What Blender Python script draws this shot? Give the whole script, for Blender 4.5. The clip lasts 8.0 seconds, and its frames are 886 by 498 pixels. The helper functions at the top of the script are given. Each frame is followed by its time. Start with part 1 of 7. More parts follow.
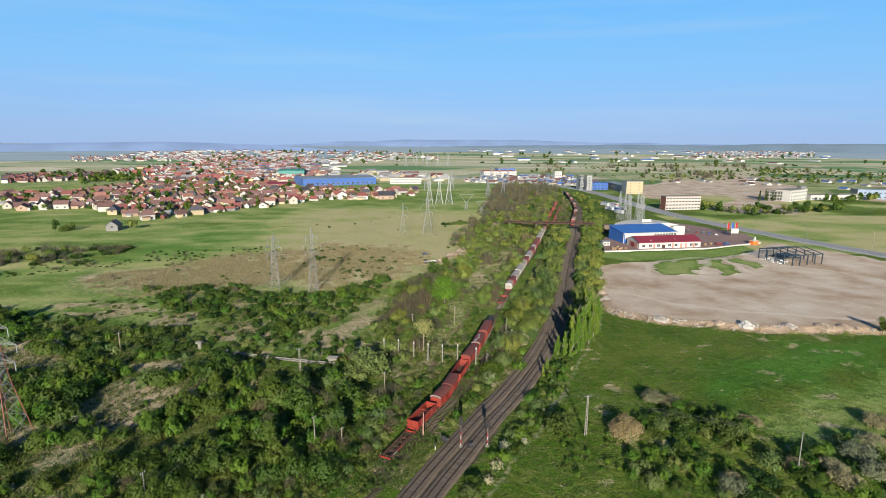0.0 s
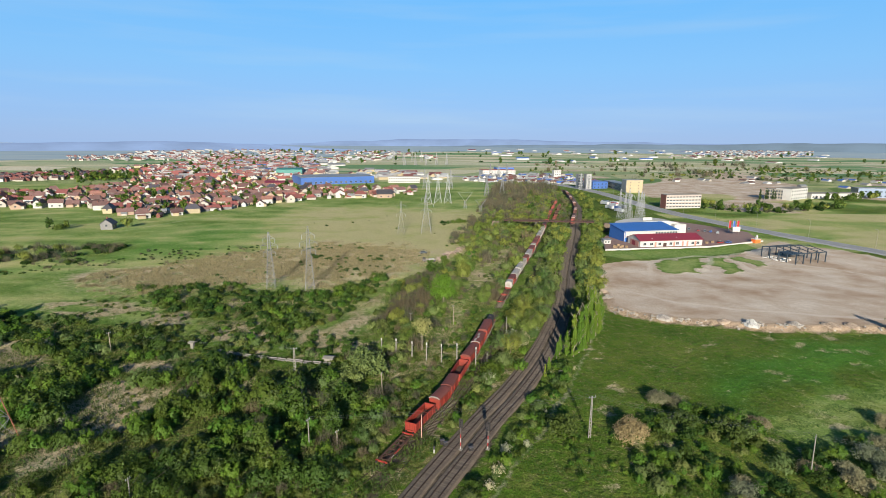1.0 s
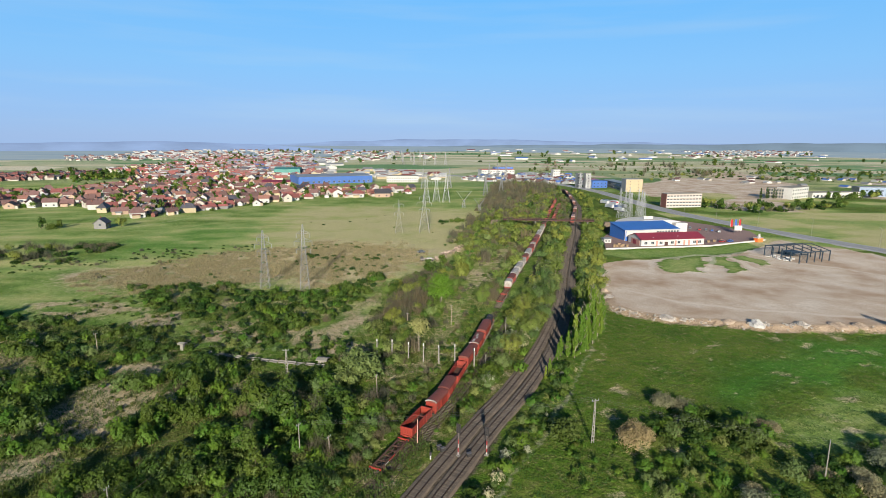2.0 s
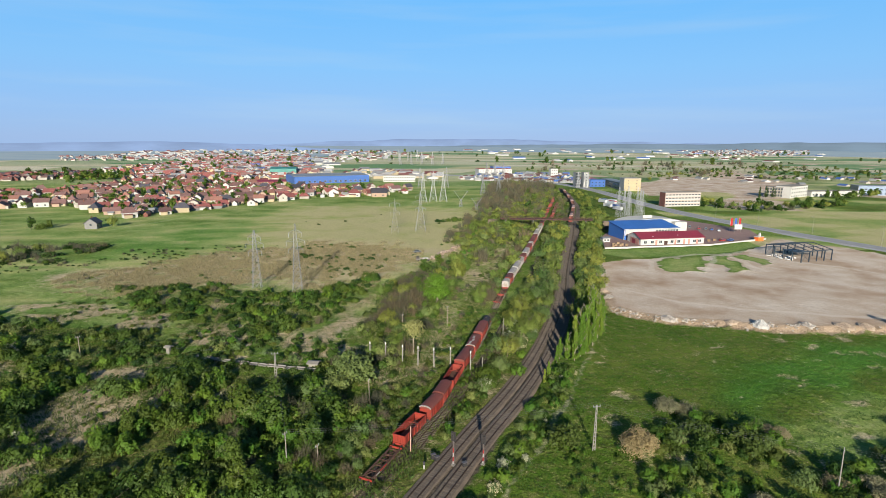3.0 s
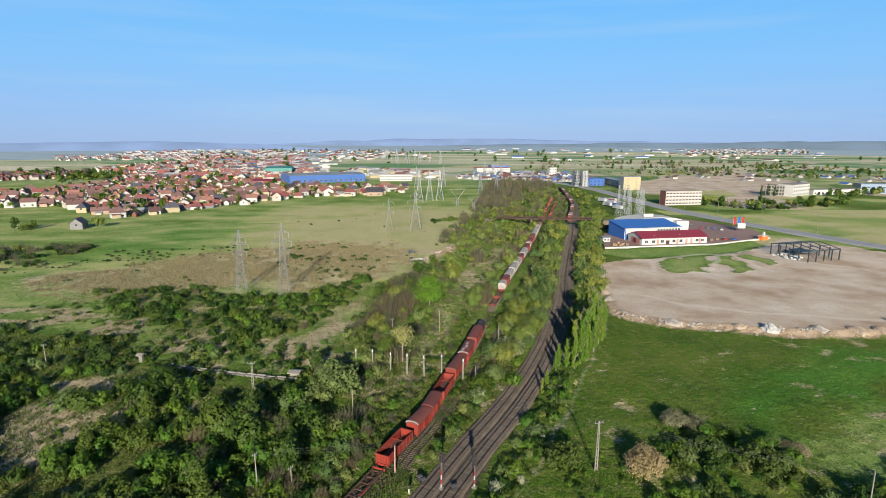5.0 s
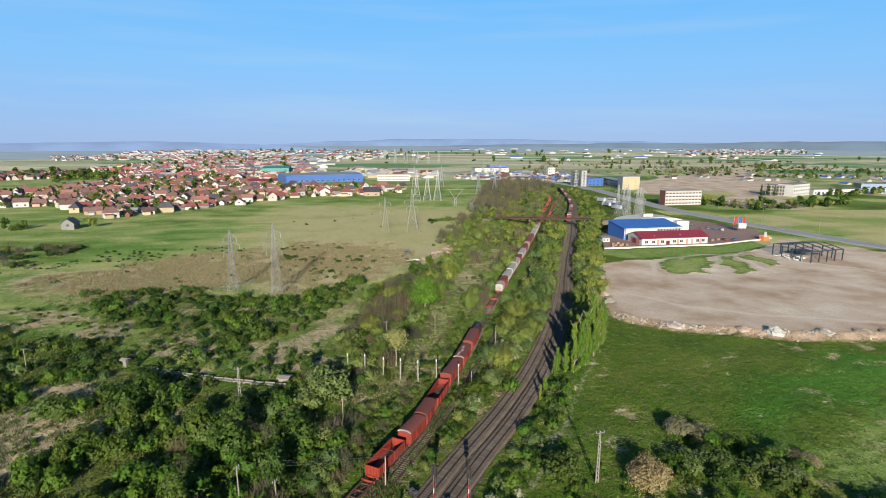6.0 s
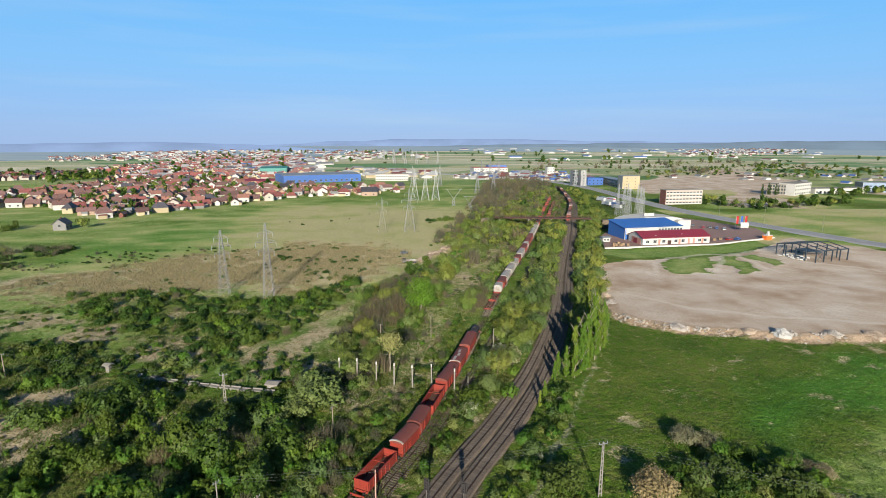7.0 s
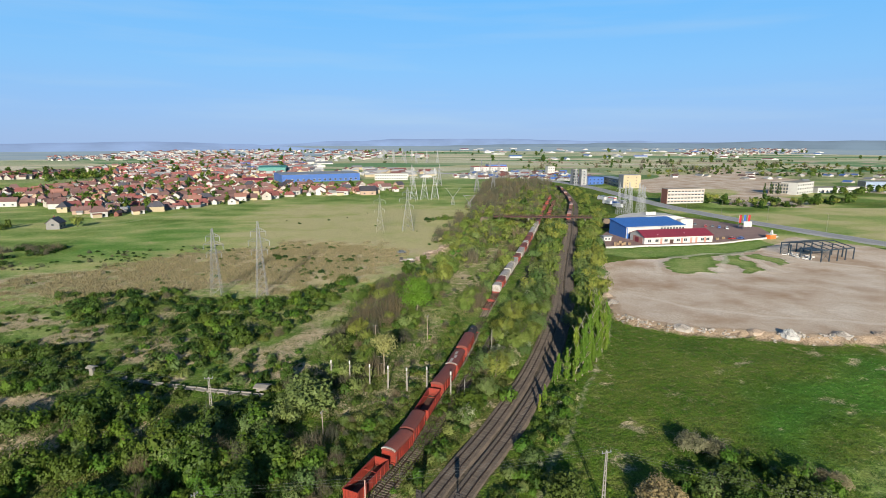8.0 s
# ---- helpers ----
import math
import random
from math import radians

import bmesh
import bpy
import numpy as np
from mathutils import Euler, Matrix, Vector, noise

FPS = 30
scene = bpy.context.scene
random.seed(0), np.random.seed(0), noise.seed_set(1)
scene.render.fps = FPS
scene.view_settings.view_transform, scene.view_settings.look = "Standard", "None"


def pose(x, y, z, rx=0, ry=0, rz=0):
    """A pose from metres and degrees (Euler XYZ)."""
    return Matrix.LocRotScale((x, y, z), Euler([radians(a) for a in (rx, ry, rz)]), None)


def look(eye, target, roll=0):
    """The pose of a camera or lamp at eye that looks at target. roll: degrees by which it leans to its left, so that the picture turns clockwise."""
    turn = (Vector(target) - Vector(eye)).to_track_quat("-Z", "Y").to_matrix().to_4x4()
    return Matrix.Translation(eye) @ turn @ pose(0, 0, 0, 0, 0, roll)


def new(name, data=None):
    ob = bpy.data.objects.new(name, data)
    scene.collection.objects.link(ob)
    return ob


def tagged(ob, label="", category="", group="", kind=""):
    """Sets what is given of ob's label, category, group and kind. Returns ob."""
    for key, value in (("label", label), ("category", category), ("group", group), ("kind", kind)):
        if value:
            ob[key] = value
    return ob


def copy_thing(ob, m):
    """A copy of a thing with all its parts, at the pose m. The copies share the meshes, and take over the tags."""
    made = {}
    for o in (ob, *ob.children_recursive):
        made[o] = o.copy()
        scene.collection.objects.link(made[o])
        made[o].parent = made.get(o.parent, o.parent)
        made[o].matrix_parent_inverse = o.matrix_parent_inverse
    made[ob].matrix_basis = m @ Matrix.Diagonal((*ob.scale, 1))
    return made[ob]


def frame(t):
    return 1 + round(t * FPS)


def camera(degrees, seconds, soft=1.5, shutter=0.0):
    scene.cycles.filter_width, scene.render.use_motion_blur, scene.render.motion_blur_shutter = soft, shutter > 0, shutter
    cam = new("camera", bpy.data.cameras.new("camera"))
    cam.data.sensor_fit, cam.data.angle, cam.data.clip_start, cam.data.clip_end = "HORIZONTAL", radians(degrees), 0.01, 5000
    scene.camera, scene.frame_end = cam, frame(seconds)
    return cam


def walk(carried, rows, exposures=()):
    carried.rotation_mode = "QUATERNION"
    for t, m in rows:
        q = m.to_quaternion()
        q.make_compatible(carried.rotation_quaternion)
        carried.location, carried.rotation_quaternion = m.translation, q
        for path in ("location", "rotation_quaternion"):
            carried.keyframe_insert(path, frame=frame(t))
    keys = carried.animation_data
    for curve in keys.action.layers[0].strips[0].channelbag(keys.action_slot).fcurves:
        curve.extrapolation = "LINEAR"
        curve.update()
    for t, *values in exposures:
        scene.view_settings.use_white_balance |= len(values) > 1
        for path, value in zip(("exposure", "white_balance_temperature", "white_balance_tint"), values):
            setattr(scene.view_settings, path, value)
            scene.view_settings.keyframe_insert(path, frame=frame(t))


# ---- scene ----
cam = camera(79.3, 8.0, soft=0.75)
PATH = [
    (0, (-0.818, -8.002, 65.568), (-0.769, -6.044, 65.166), 0.5),
    (0.5, (-0.782, -6.13, 64.821), (-0.731, -4.172, 64.418), 0.6),
    (1, (-0.781, -4.086, 63.941), (-0.727, -2.128, 63.538), 0.5),
    (1.5, (-0.543, -1.918, 63.09), (-0.488, 0.04, 62.688), 0.5),
    (3, (0.738, 5.357, 61.168), (0.804, 7.315, 60.766), 0.4),
    (3.5, (1.306, 7.716, 60.687), (1.375, 9.674, 60.286), 0.4),
    (4, (1.891, 10.089, 60.288), (1.961, 12.047, 59.886), 0.3),
    (4.5, (2.579, 12.406, 59.929), (2.648, 14.363, 59.526), 0.3),
    (6, (4.369, 19.366, 58.671), (4.444, 21.324, 58.269), 0.3),
    (6.5, (5.033, 21.89, 58.196), (5.109, 23.848, 57.795), 0.3),
    (7, (5.585, 24.488, 57.592), (5.662, 26.446, 57.191), 0.2),
    (7.5, (6.138, 26.878, 56.932), (6.215, 28.836, 56.53), 0.3),
    (8, (6.779, 29.103, 56.203), (6.855, 31.061, 55.802), 0.2),
]
walk(cam, [(t, look(eye, target, roll)) for t, eye, target, roll in PATH])

# ---- light ----
SUN_ELEVATION, SUN_SHADOW_TURN = radians(18), radians(3)
world = bpy.data.worlds.new("sky")
scene.world = world
world.use_nodes = True
wt = world.node_tree
sky = wt.nodes.new("ShaderNodeTexSky")
sky.sky_type = "NISHITA"
sky.sun_disc = False
sky.sun_elevation = SUN_ELEVATION
sky.sun_rotation = math.pi + SUN_SHADOW_TURN
sky.altitude, sky.air_density, sky.dust_density, sky.ozone_density = 150, 1.0, 0.1, 4.0
# the clear evening sky pales towards the horizon and carries thin streaks of high cloud
way = wt.nodes.new("ShaderNodeTexCoord").outputs["Generated"]
parts = wt.nodes.new("ShaderNodeSeparateXYZ")
wt.links.new(way, parts.inputs[0])
fade = wt.nodes.new("ShaderNodeValToRGB")
SKY_STOPS = [(0.0, (0.130, 0.212, 0.368)), (0.05, (0.122, 0.224, 0.400)), (0.12, (0.104, 0.242, 0.425)), (0.24, (0.068, 0.230, 0.445)), (0.42, (0.016, 0.060, 0.140)), (1.0, (0.004, 0.018, 0.050))]
while len(fade.color_ramp.elements) < len(SKY_STOPS):
    fade.color_ramp.elements.new(0.5)
for e, (place, c) in zip(fade.color_ramp.elements, SKY_STOPS):
    e.position, e.color = place, (*c, 1)
wt.links.new(parts.outputs["Z"], fade.inputs[0])
stretch = wt.nodes.new("ShaderNodeMapping")
stretch.inputs["Scale"].default_value, stretch.inputs["Rotation"].default_value = (1.6, 1.6, 22.0), (0.0, 0.05, 0.0)
wt.links.new(way, stretch.inputs["Vector"])
cirrus = wt.nodes.new("ShaderNodeTexNoise")
cirrus.inputs["Scale"].default_value, cirrus.inputs["Detail"].default_value = 1.0, 5.0
wt.links.new(stretch.outputs[0], cirrus.inputs["Vector"])
thin = wt.nodes.new("ShaderNodeMapRange")
thin.inputs["From Min"].default_value, thin.inputs["From Max"].default_value, thin.inputs["To Max"].default_value = 0.54, 0.82, 0.34
wt.links.new(cirrus.outputs[0], thin.inputs["Value"])
veil = wt.nodes.new("ShaderNodeMix")
veil.data_type = "RGBA"
veil.inputs[7].default_value = (0.22, 0.29, 0.36, 1)
wt.links.new(thin.outputs[0], veil.inputs[0])
wt.links.new(fade.outputs[0], veil.inputs[6])
air = wt.nodes.new("ShaderNodeBackground")
wt.links.new(veil.outputs[2], air.inputs["Color"])
air.inputs["Strength"].default_value = 1.12
both = wt.nodes.new("ShaderNodeAddShader")
wt.nodes["Background"].inputs["Strength"].default_value = 0.008
wt.links.new(sky.outputs[0], wt.nodes["Background"].inputs["Color"])
wt.links.new(wt.nodes["Background"].outputs[0], both.inputs[0])
wt.links.new(air.outputs[0], both.inputs[1])
wt.links.new(both.outputs[0], wt.nodes["World Output"].inputs["Surface"])
sun = new("sun", bpy.data.lights.new("sun", "SUN"))
sun.data.energy, sun.data.angle, sun.data.color = 5.0, radians(0.53), (1.0, 0.92, 0.77)
sun_from = Vector((-math.sin(SUN_SHADOW_TURN) * math.cos(SUN_ELEVATION), -math.cos(SUN_SHADOW_TURN) * math.cos(SUN_ELEVATION), math.sin(SUN_ELEVATION)))
sun.matrix_world = look(sun_from * 500, (0, 0, 0))
scene.view_settings.exposure = 0.85

# ---- materials ----
MATERIALS = {}


def material(name):
    m = bpy.data.materials.new(name)
    m.use_nodes = True
    MATERIALS[name] = m
    t = m.node_tree
    return m, t, t.nodes["Principled BSDF"]


def noise_node(t, scale, detail=4.0, rough=0.6, coords=None):
    n = t.nodes.new("ShaderNodeTexNoise")
    n.inputs["Scale"].default_value, n.inputs["Detail"].default_value, n.inputs["Roughness"].default_value = scale, detail, rough
    if coords:
        t.links.new(coords, n.inputs["Vector"])
    return n


def ramp_node(t, value, stops):
    r = t.nodes.new("ShaderNodeValToRGB")
    while len(r.color_ramp.elements) < len(stops):
        r.color_ramp.elements.new(0.5)
    for e, (p, c) in zip(r.color_ramp.elements, stops):
        e.position, e.color = p, (*c, 1)
    t.links.new(value, r.inputs[0])
    return r.outputs[0]


def mix_node(t, factor, a, b, kind="MIX"):
    m = t.nodes.new("ShaderNodeMix")
    m.data_type, m.blend_type = "RGBA", kind
    for socket, value in ((m.inputs[0], factor), (m.inputs[6], a), (m.inputs[7], b)):
        if isinstance(value, bpy.types.NodeSocket):
            t.links.new(value, socket)
        elif isinstance(value, tuple):
            socket.default_value = (*value, 1)
        else:
            socket.default_value = value
    return m.outputs[2]


def math_node(t, op, a, b=0.0):
    m = t.nodes.new("ShaderNodeMath")
    m.operation = op
    for socket, value in zip(m.inputs, (a, b)):
        if isinstance(value, bpy.types.NodeSocket):
            t.links.new(value, socket)
        else:
            socket.default_value = value
    return m.outputs[0]


def bump_node(t, shader, height, strength, distance):
    b = t.nodes.new("ShaderNodeBump")
    b.inputs["Strength"].default_value, b.inputs["Distance"].default_value = strength, distance
    t.links.new(height, b.inputs["Height"])
    t.links.new(b.outputs[0], shader.inputs["Normal"])


def surface(name, color, worn=None, rough=0.7, metal=0.0, fine=6.0, coarse=0.6, amount=0.6, bump=0.3, depth=0.02, vary=0.0):
    """A plain worn surface: colour, a worn colour in patches, fine grain and relief; vary shifts its lightness thing by thing."""
    m, t, s = material(name)
    c = t.nodes.new("ShaderNodeTexCoord").outputs["Object"]
    worn = worn or tuple(v * 0.72 for v in color)
    big, small = noise_node(t, coarse, 5, 0.65, c), noise_node(t, fine, 4, 0.7, c)
    f = math_node(t, "MULTIPLY", ramp_node(t, big.outputs[0], [(0.4, (0, 0, 0)), (0.68, (1, 1, 1))]), amount)
    col = mix_node(t, f, color, worn)
    grain = ramp_node(t, small.outputs[0], [(0.3, (0.78, 0.78, 0.78)), (0.7, (1.12, 1.12, 1.12))])
    col = mix_node(t, 1.0, col, grain, "MULTIPLY")
    if vary:
        r = t.nodes.new("ShaderNodeObjectInfo").outputs["Random"]
        col = mix_node(t, 1.0, col, ramp_node(t, r, [(0, (1 - vary,) * 3), (1, (1 + vary,) * 3)]), "MULTIPLY")
    t.links.new(col, s.inputs["Base Color"])
    s.inputs["Roughness"].default_value, s.inputs["Metallic"].default_value = rough, metal
    bump_node(t, s, small.outputs[0], bump, depth)
    return m


def foliage(name, dark, light, through_light=0.3, rough=0.6):
    """Leaves: each leaf between two colours, each plant with a tint of its own."""
    m, t, s = material(name)
    dark, light = tuple(v * 0.8 for v in dark), tuple(v * 0.82 for v in light)
    geo, info = t.nodes.new("ShaderNodeNewGeometry"), t.nodes.new("ShaderNodeObjectInfo")
    att = t.nodes.new("ShaderNodeAttribute")
    att.attribute_name = "tint"
    plant = math_node(t, "FRACT", math_node(t, "ADD", att.outputs["Fac"], info.outputs["Random"]))
    f = math_node(t, "ADD", math_node(t, "MULTIPLY", geo.outputs["Random Per Island"], 0.42), math_node(t, "MULTIPLY", plant, 0.58))
    col = ramp_node(t, f, [(0.0, dark), (1.0, light)])
    warm = ramp_node(t, plant, [(0.0, (0.78, 1.0, 0.78)), (0.5, (0.92, 1.0, 0.78)), (1.0, (1.06, 1.0, 0.68))])
    col = mix_node(t, 1.0, col, warm, "MULTIPLY")
    t.links.new(col, s.inputs["Base Color"])
    s.inputs["Roughness"].default_value = rough
    s.inputs["Specular IOR Level"].default_value = 0.25
    tr = t.nodes.new("ShaderNodeBsdfTranslucent")
    t.links.new(col, tr.inputs["Color"])
    mix = t.nodes.new("ShaderNodeMixShader")
    mix.inputs[0].default_value = through_light
    t.links.new(s.outputs[0], mix.inputs[1])
    t.links.new(tr.outputs[0], mix.inputs[2])
    t.links.new(mix.outputs[0], t.nodes["Material Output"].inputs["Surface"])
    return m


LEAF = {
    "green": foliage("green_leaves", (0.048, 0.086, 0.014), (0.112, 0.168, 0.032)),
    "bright": foliage("fresh_leaves", (0.072, 0.150, 0.018), (0.150, 0.245, 0.036)),
    "yellow": foliage("young_leaves", (0.138, 0.180, 0.038), (0.270, 0.300, 0.085)),
    "grey": foliage("grey_leaves", (0.105, 0.150, 0.052), (0.240, 0.285, 0.115)),
    "dark": foliage("dark_leaves", (0.022, 0.052, 0.010), (0.062, 0.112, 0.020)),
    "blossom": foliage("white_blossom", (0.20, 0.20, 0.13), (0.58, 0.56, 0.50)),
    "bare": foliage("bare_twigs", (0.082, 0.068, 0.056), (0.165, 0.138, 0.112), 0.1),
    "straw": foliage("dry_reed", (0.205, 0.162, 0.112), (0.370, 0.300, 0.212), 0.15),
    "pale": foliage("pale_blossom", (0.190, 0.205, 0.085), (0.350, 0.350, 0.180)),
    "lime": foliage("lime_green_leaves", (0.105, 0.200, 0.020), (0.190, 0.310, 0.040)),
    "faded": foliage("faded_creeper", (0.190, 0.175, 0.125), (0.350, 0.330, 0.255), 0.2),
    "scrub": foliage("olive_scrub", (0.060, 0.086, 0.018), (0.132, 0.160, 0.040)),
    "willow": foliage("willow_leaves", (0.115, 0.190, 0.020), (0.240, 0.320, 0.050), 0.4),
    "grass": foliage("grass_blades", (0.042, 0.098, 0.012), (0.100, 0.172, 0.028), 0.2),
}
BARK = surface("bark", (0.13, 0.10, 0.075), (0.06, 0.05, 0.04), 0.9, 0, 8, 1.5)
PALE_BARK = surface("pale_bark", (0.30, 0.26, 0.20), (0.14, 0.12, 0.09), 0.9, 0, 8, 1.5)


# ---- meshes ----
class Shape:
    """Gathers corners and faces for one mesh."""

    def __init__(self):
        self.v, self.f, self.m = [], [], []

    def add(self, verts, faces, m=0):
        n = len(self.v)
        self.v.extend(tuple(float(c) for c in p) for p in verts)
        self.f.extend(tuple(i + n for i in f) for f in faces)
        self.m.extend([m] * len(faces))
        return self

    def box(self, c, s, turn=0.0, m=0, taper=1.0):
        """A box on the middle of its base c, with sizes s; taper shrinks its top."""
        ct, st = math.cos(turn), math.sin(turn)
        pts = []
        for z, k in ((0, 1.0), (s[2], taper)):
            for x, y in ((-1, -1), (1, -1), (1, 1), (-1, 1)):
                px, py = x * s[0] / 2 * k, y * s[1] / 2 * k
                pts.append((c[0] + px * ct - py * st, c[1] + px * st + py * ct, c[2] + z))
        return self.add(pts, [(3, 2, 1, 0), (4, 5, 6, 7), (0, 1, 5, 4), (1, 2, 6, 5), (2, 3, 7, 6), (3, 0, 4, 7)], m)

    def bar(self, a, b, r, n=4, r2=None, m=0):
        """A round or square bar from a to b."""
        a, b = Vector(a), Vector(b)
        d = (b - a).normalized()
        u = d.cross(Vector((0, 0, 1)) if abs(d.z) < 0.95 else Vector((1, 0, 0))).normalized()
        w = d.cross(u)
        r2 = r if r2 is None else r2
        pts = [p + (u * math.cos(2 * math.pi * (k + 0.5) / n) + w * math.sin(2 * math.pi * (k + 0.5) / n)) * q for p, q in ((a, r), (b, r2)) for k in range(n)]
        faces = [(k, (k + 1) % n, n + (k + 1) % n, n + k) for k in range(n)] + [tuple(range(n - 1, -1, -1)), tuple(range(n, 2 * n))]
        return self.add(pts, faces, m)

    def sweep(self, ring, stations, m=0, close=True):
        """A profile of (across, up) carried along stations of (place, sideways)."""
        n, pts = len(ring), []
        for p, s in stations:
            pts += [(p[0] + s[0] * a, p[1] + s[1] * a, p[2] + u) for a, u in ring]
        faces = []
        for i in range(len(stations) - 1):
            for k in range(n if close else n - 1):
                faces.append((i * n + k, i * n + (k + 1) % n, (i + 1) * n + (k + 1) % n, (i + 1) * n + k))
        if close:
            faces += [tuple(range(n - 1, -1, -1)), tuple(range((len(stations) - 1) * n, len(stations) * n))]
        return self.add(pts, faces, m)

    def mesh(self, name, mats):
        me = bpy.data.meshes.new(name)
        me.from_pydata(self.v, [], self.f)
        for x in mats if isinstance(mats, (list, tuple)) else [mats]:
            me.materials.append(x)
        me.polygons.foreach_set("material_index", self.m)
        me.update()
        return me


def part(name, shape, mats, parent, label="", at=None):
    ob = new(name, shape.mesh(name, mats) if isinstance(shape, Shape) else shape)
    ob.parent = parent
    if at is not None:
        ob.matrix_basis = at
    if label:
        ob["label"] = label
    return ob


def thing(name, label, category, m=None, group="", kind=""):
    ob = new(name)
    ob.empty_display_size = 0.5
    if m is not None:
        ob.matrix_basis = m
    return tagged(ob, label, category, group, kind)


def leaf_mesh(name, leaves, mats, tint=None):
    """One mesh out of loose leaves or blades, leaves of shape (n, corners, 3); tint per leaf."""
    n, k = leaves.shape[:2]
    me = bpy.data.meshes.new(name)
    me.vertices.add(k * n)
    me.vertices.foreach_set("co", np.ascontiguousarray(leaves, dtype=np.float32).ravel())
    me.loops.add(k * n)
    me.loops.foreach_set("vertex_index", np.arange(k * n, dtype=np.int32))
    me.polygons.add(n)
    me.polygons.foreach_set("loop_start", np.arange(0, k * n, k, dtype=np.int32))
    me.update(calc_edges=True)
    me.materials.append(mats)
    if tint is not None:
        a = me.attributes.new("tint", "FLOAT", "POINT")
        a.data.foreach_set("value", np.repeat(tint, k).astype(np.float32))
    return me


# ---- lie of the land ----
def value_noise(x, y, seed=0):
    """Smooth random relief from -1 to 1, about one unit wide."""
    x, y = np.asarray(x, float), np.asarray(y, float)
    xi, yi = np.floor(x).astype(np.int64), np.floor(y).astype(np.int64)
    u, v = x - xi, y - yi
    u, v = u * u * (3 - 2 * u), v * v * (3 - 2 * v)

    def h(a, b):
        k = (a * 374761393 + b * 668265263 + seed * 974634777) & 0x7FFFFFFF
        k = ((k ^ (k >> 13)) * 1274126177) & 0x7FFFFFFF
        return ((k ^ (k >> 16)) & 0xFFFF) / 32767.5 - 1
    return (h(xi, yi) * (1 - u) + h(xi + 1, yi) * u) * (1 - v) + (h(xi, yi + 1) * (1 - u) + h(xi + 1, yi + 1) * u) * v


def inside(poly, x, y):
    """Metres by which points lie inside (positive) or outside a polygon."""
    x, y = np.asarray(x, float), np.asarray(y, float)
    hit, best = np.zeros(x.shape, bool), np.full(x.shape, 1e9)
    for (ax, ay), (bx, by) in zip(poly, poly[1:] + poly[:1]):
        dx, dy = bx - ax, by - ay
        k = np.clip(((x - ax) * dx + (y - ay) * dy) / (dx * dx + dy * dy + 1e-9), 0, 1)
        best = np.minimum(best, np.hypot(x - ax - k * dx, y - ay - k * dy))
        if ay != by:
            cross = ((ay > y) != (by > y)) & (x < dx * (y - ay) / dy + ax)
            hit ^= cross
    return np.where(hit, best, -best)


def zone(poly, x, y, soft=2.0, wobble=3.0, seed=1):
    d = inside(poly, x, y) + wobble * (value_noise(x / (wobble * 2.2 + 0.1), y / (wobble * 2.2 + 0.1), seed) + 0.5 * value_noise(x / (wobble + 0.1), y / (wobble + 0.1), seed + 5))
    return np.clip(0.5 + d / (2 * soft), 0, 1)


THICKET_FRONT = [(-84, 79), (-172, 185), (-137, 170), (-99, 150), (-73, 139), (-53, 137), (-27, 135), (-17, 124), (-11, 115), (-14, 102), (-19, 90), (-21, 78)]
MID_SHRUBS = [(-128, 223), (-88, 228), (-50, 215), (-20, 242), (-26, 199), (-34, 178), (-50, 162), (-79, 178), (-105, 195)]
LEFT_SHRUBS = [(-176, 195), (-148, 185), (-119, 178), (-81, 162), (-58, 143), (-87, 143), (-120, 157), (-149, 162)]
PATHSIDE = [(-27, 139), (-22, 167), (-16, 215), (-1, 268), (20, 268), (16, 199), (7, 162), (-1, 139), (-11, 135)]
TRACKSIDE = [(-11, 115), (-1, 139), (7, 162), (17, 195), (23, 199), (15, 167), (2, 131), (-6, 110)]
WOODS = [(15, 234), (16, 313), (40, 425), (73, 553), (116, 643), (147, 612), (89, 403), (54, 290), (29, 207), (19, 195)]
FAR_WOODS = [(70, 466), (76, 417), (95, 430), (134, 600), (158, 640), (166, 660), (162, 720), (124, 783), (74, 640)]
MEDIAN = [(98, 403), (100, 377), (66, 256), (41, 179), (26, 143), (15, 121), (14, 128), (26, 167), (46, 234), (69, 314)]
ROADSIDE_TREES = [(118, 404), (140, 419), (90, 269), (64, 185), (53, 161), (45, 152), (45, 161), (59, 207), (86, 298)]
RIGHT_STRIP = [(38, 143), (42, 139), (33, 121), (20, 97), (10, 82), (5, 77), (3, 77), (10, 89), (18, 104), (28, 124)]
RIGHT_CLUSTER = [(50, 109), (63, 116), (74, 108), (71, 97), (58, 85), (47, 82), (38, 85)]
RIGHT_CORNER = [(56, 85), (74, 97), (82, 95), (110, 109), (116, 103), (88, 73), (51, 74)]
REED_MID = [(-152, 238), (-132, 257), (-112, 280), (-81, 303), (-70, 312), (-58, 326), (-29, 312), (-7, 289), (-21, 250), (-52, 228), (-88, 228), (-123, 228)]
DRY_A = [(-86, 139), (-80, 143), (-71, 139), (-72, 133), (-79, 132)]
DRY_B = [(-90, 117), (-84, 125), (-65, 125), (-61, 120), (-70, 114), (-69, 105), (-73, 103), (-83, 110)]
DRY_C = [(-146, 162), (-110, 145), (-103, 137), (-114, 134), (-125, 136)]
DRY_D = [(-71, 170), (-64, 175), (-55, 162), (-63, 156)]
DRY_E = [(-39, 162), (-31, 185), (-20, 215), (-16, 229), (-22, 185), (-29, 152)]
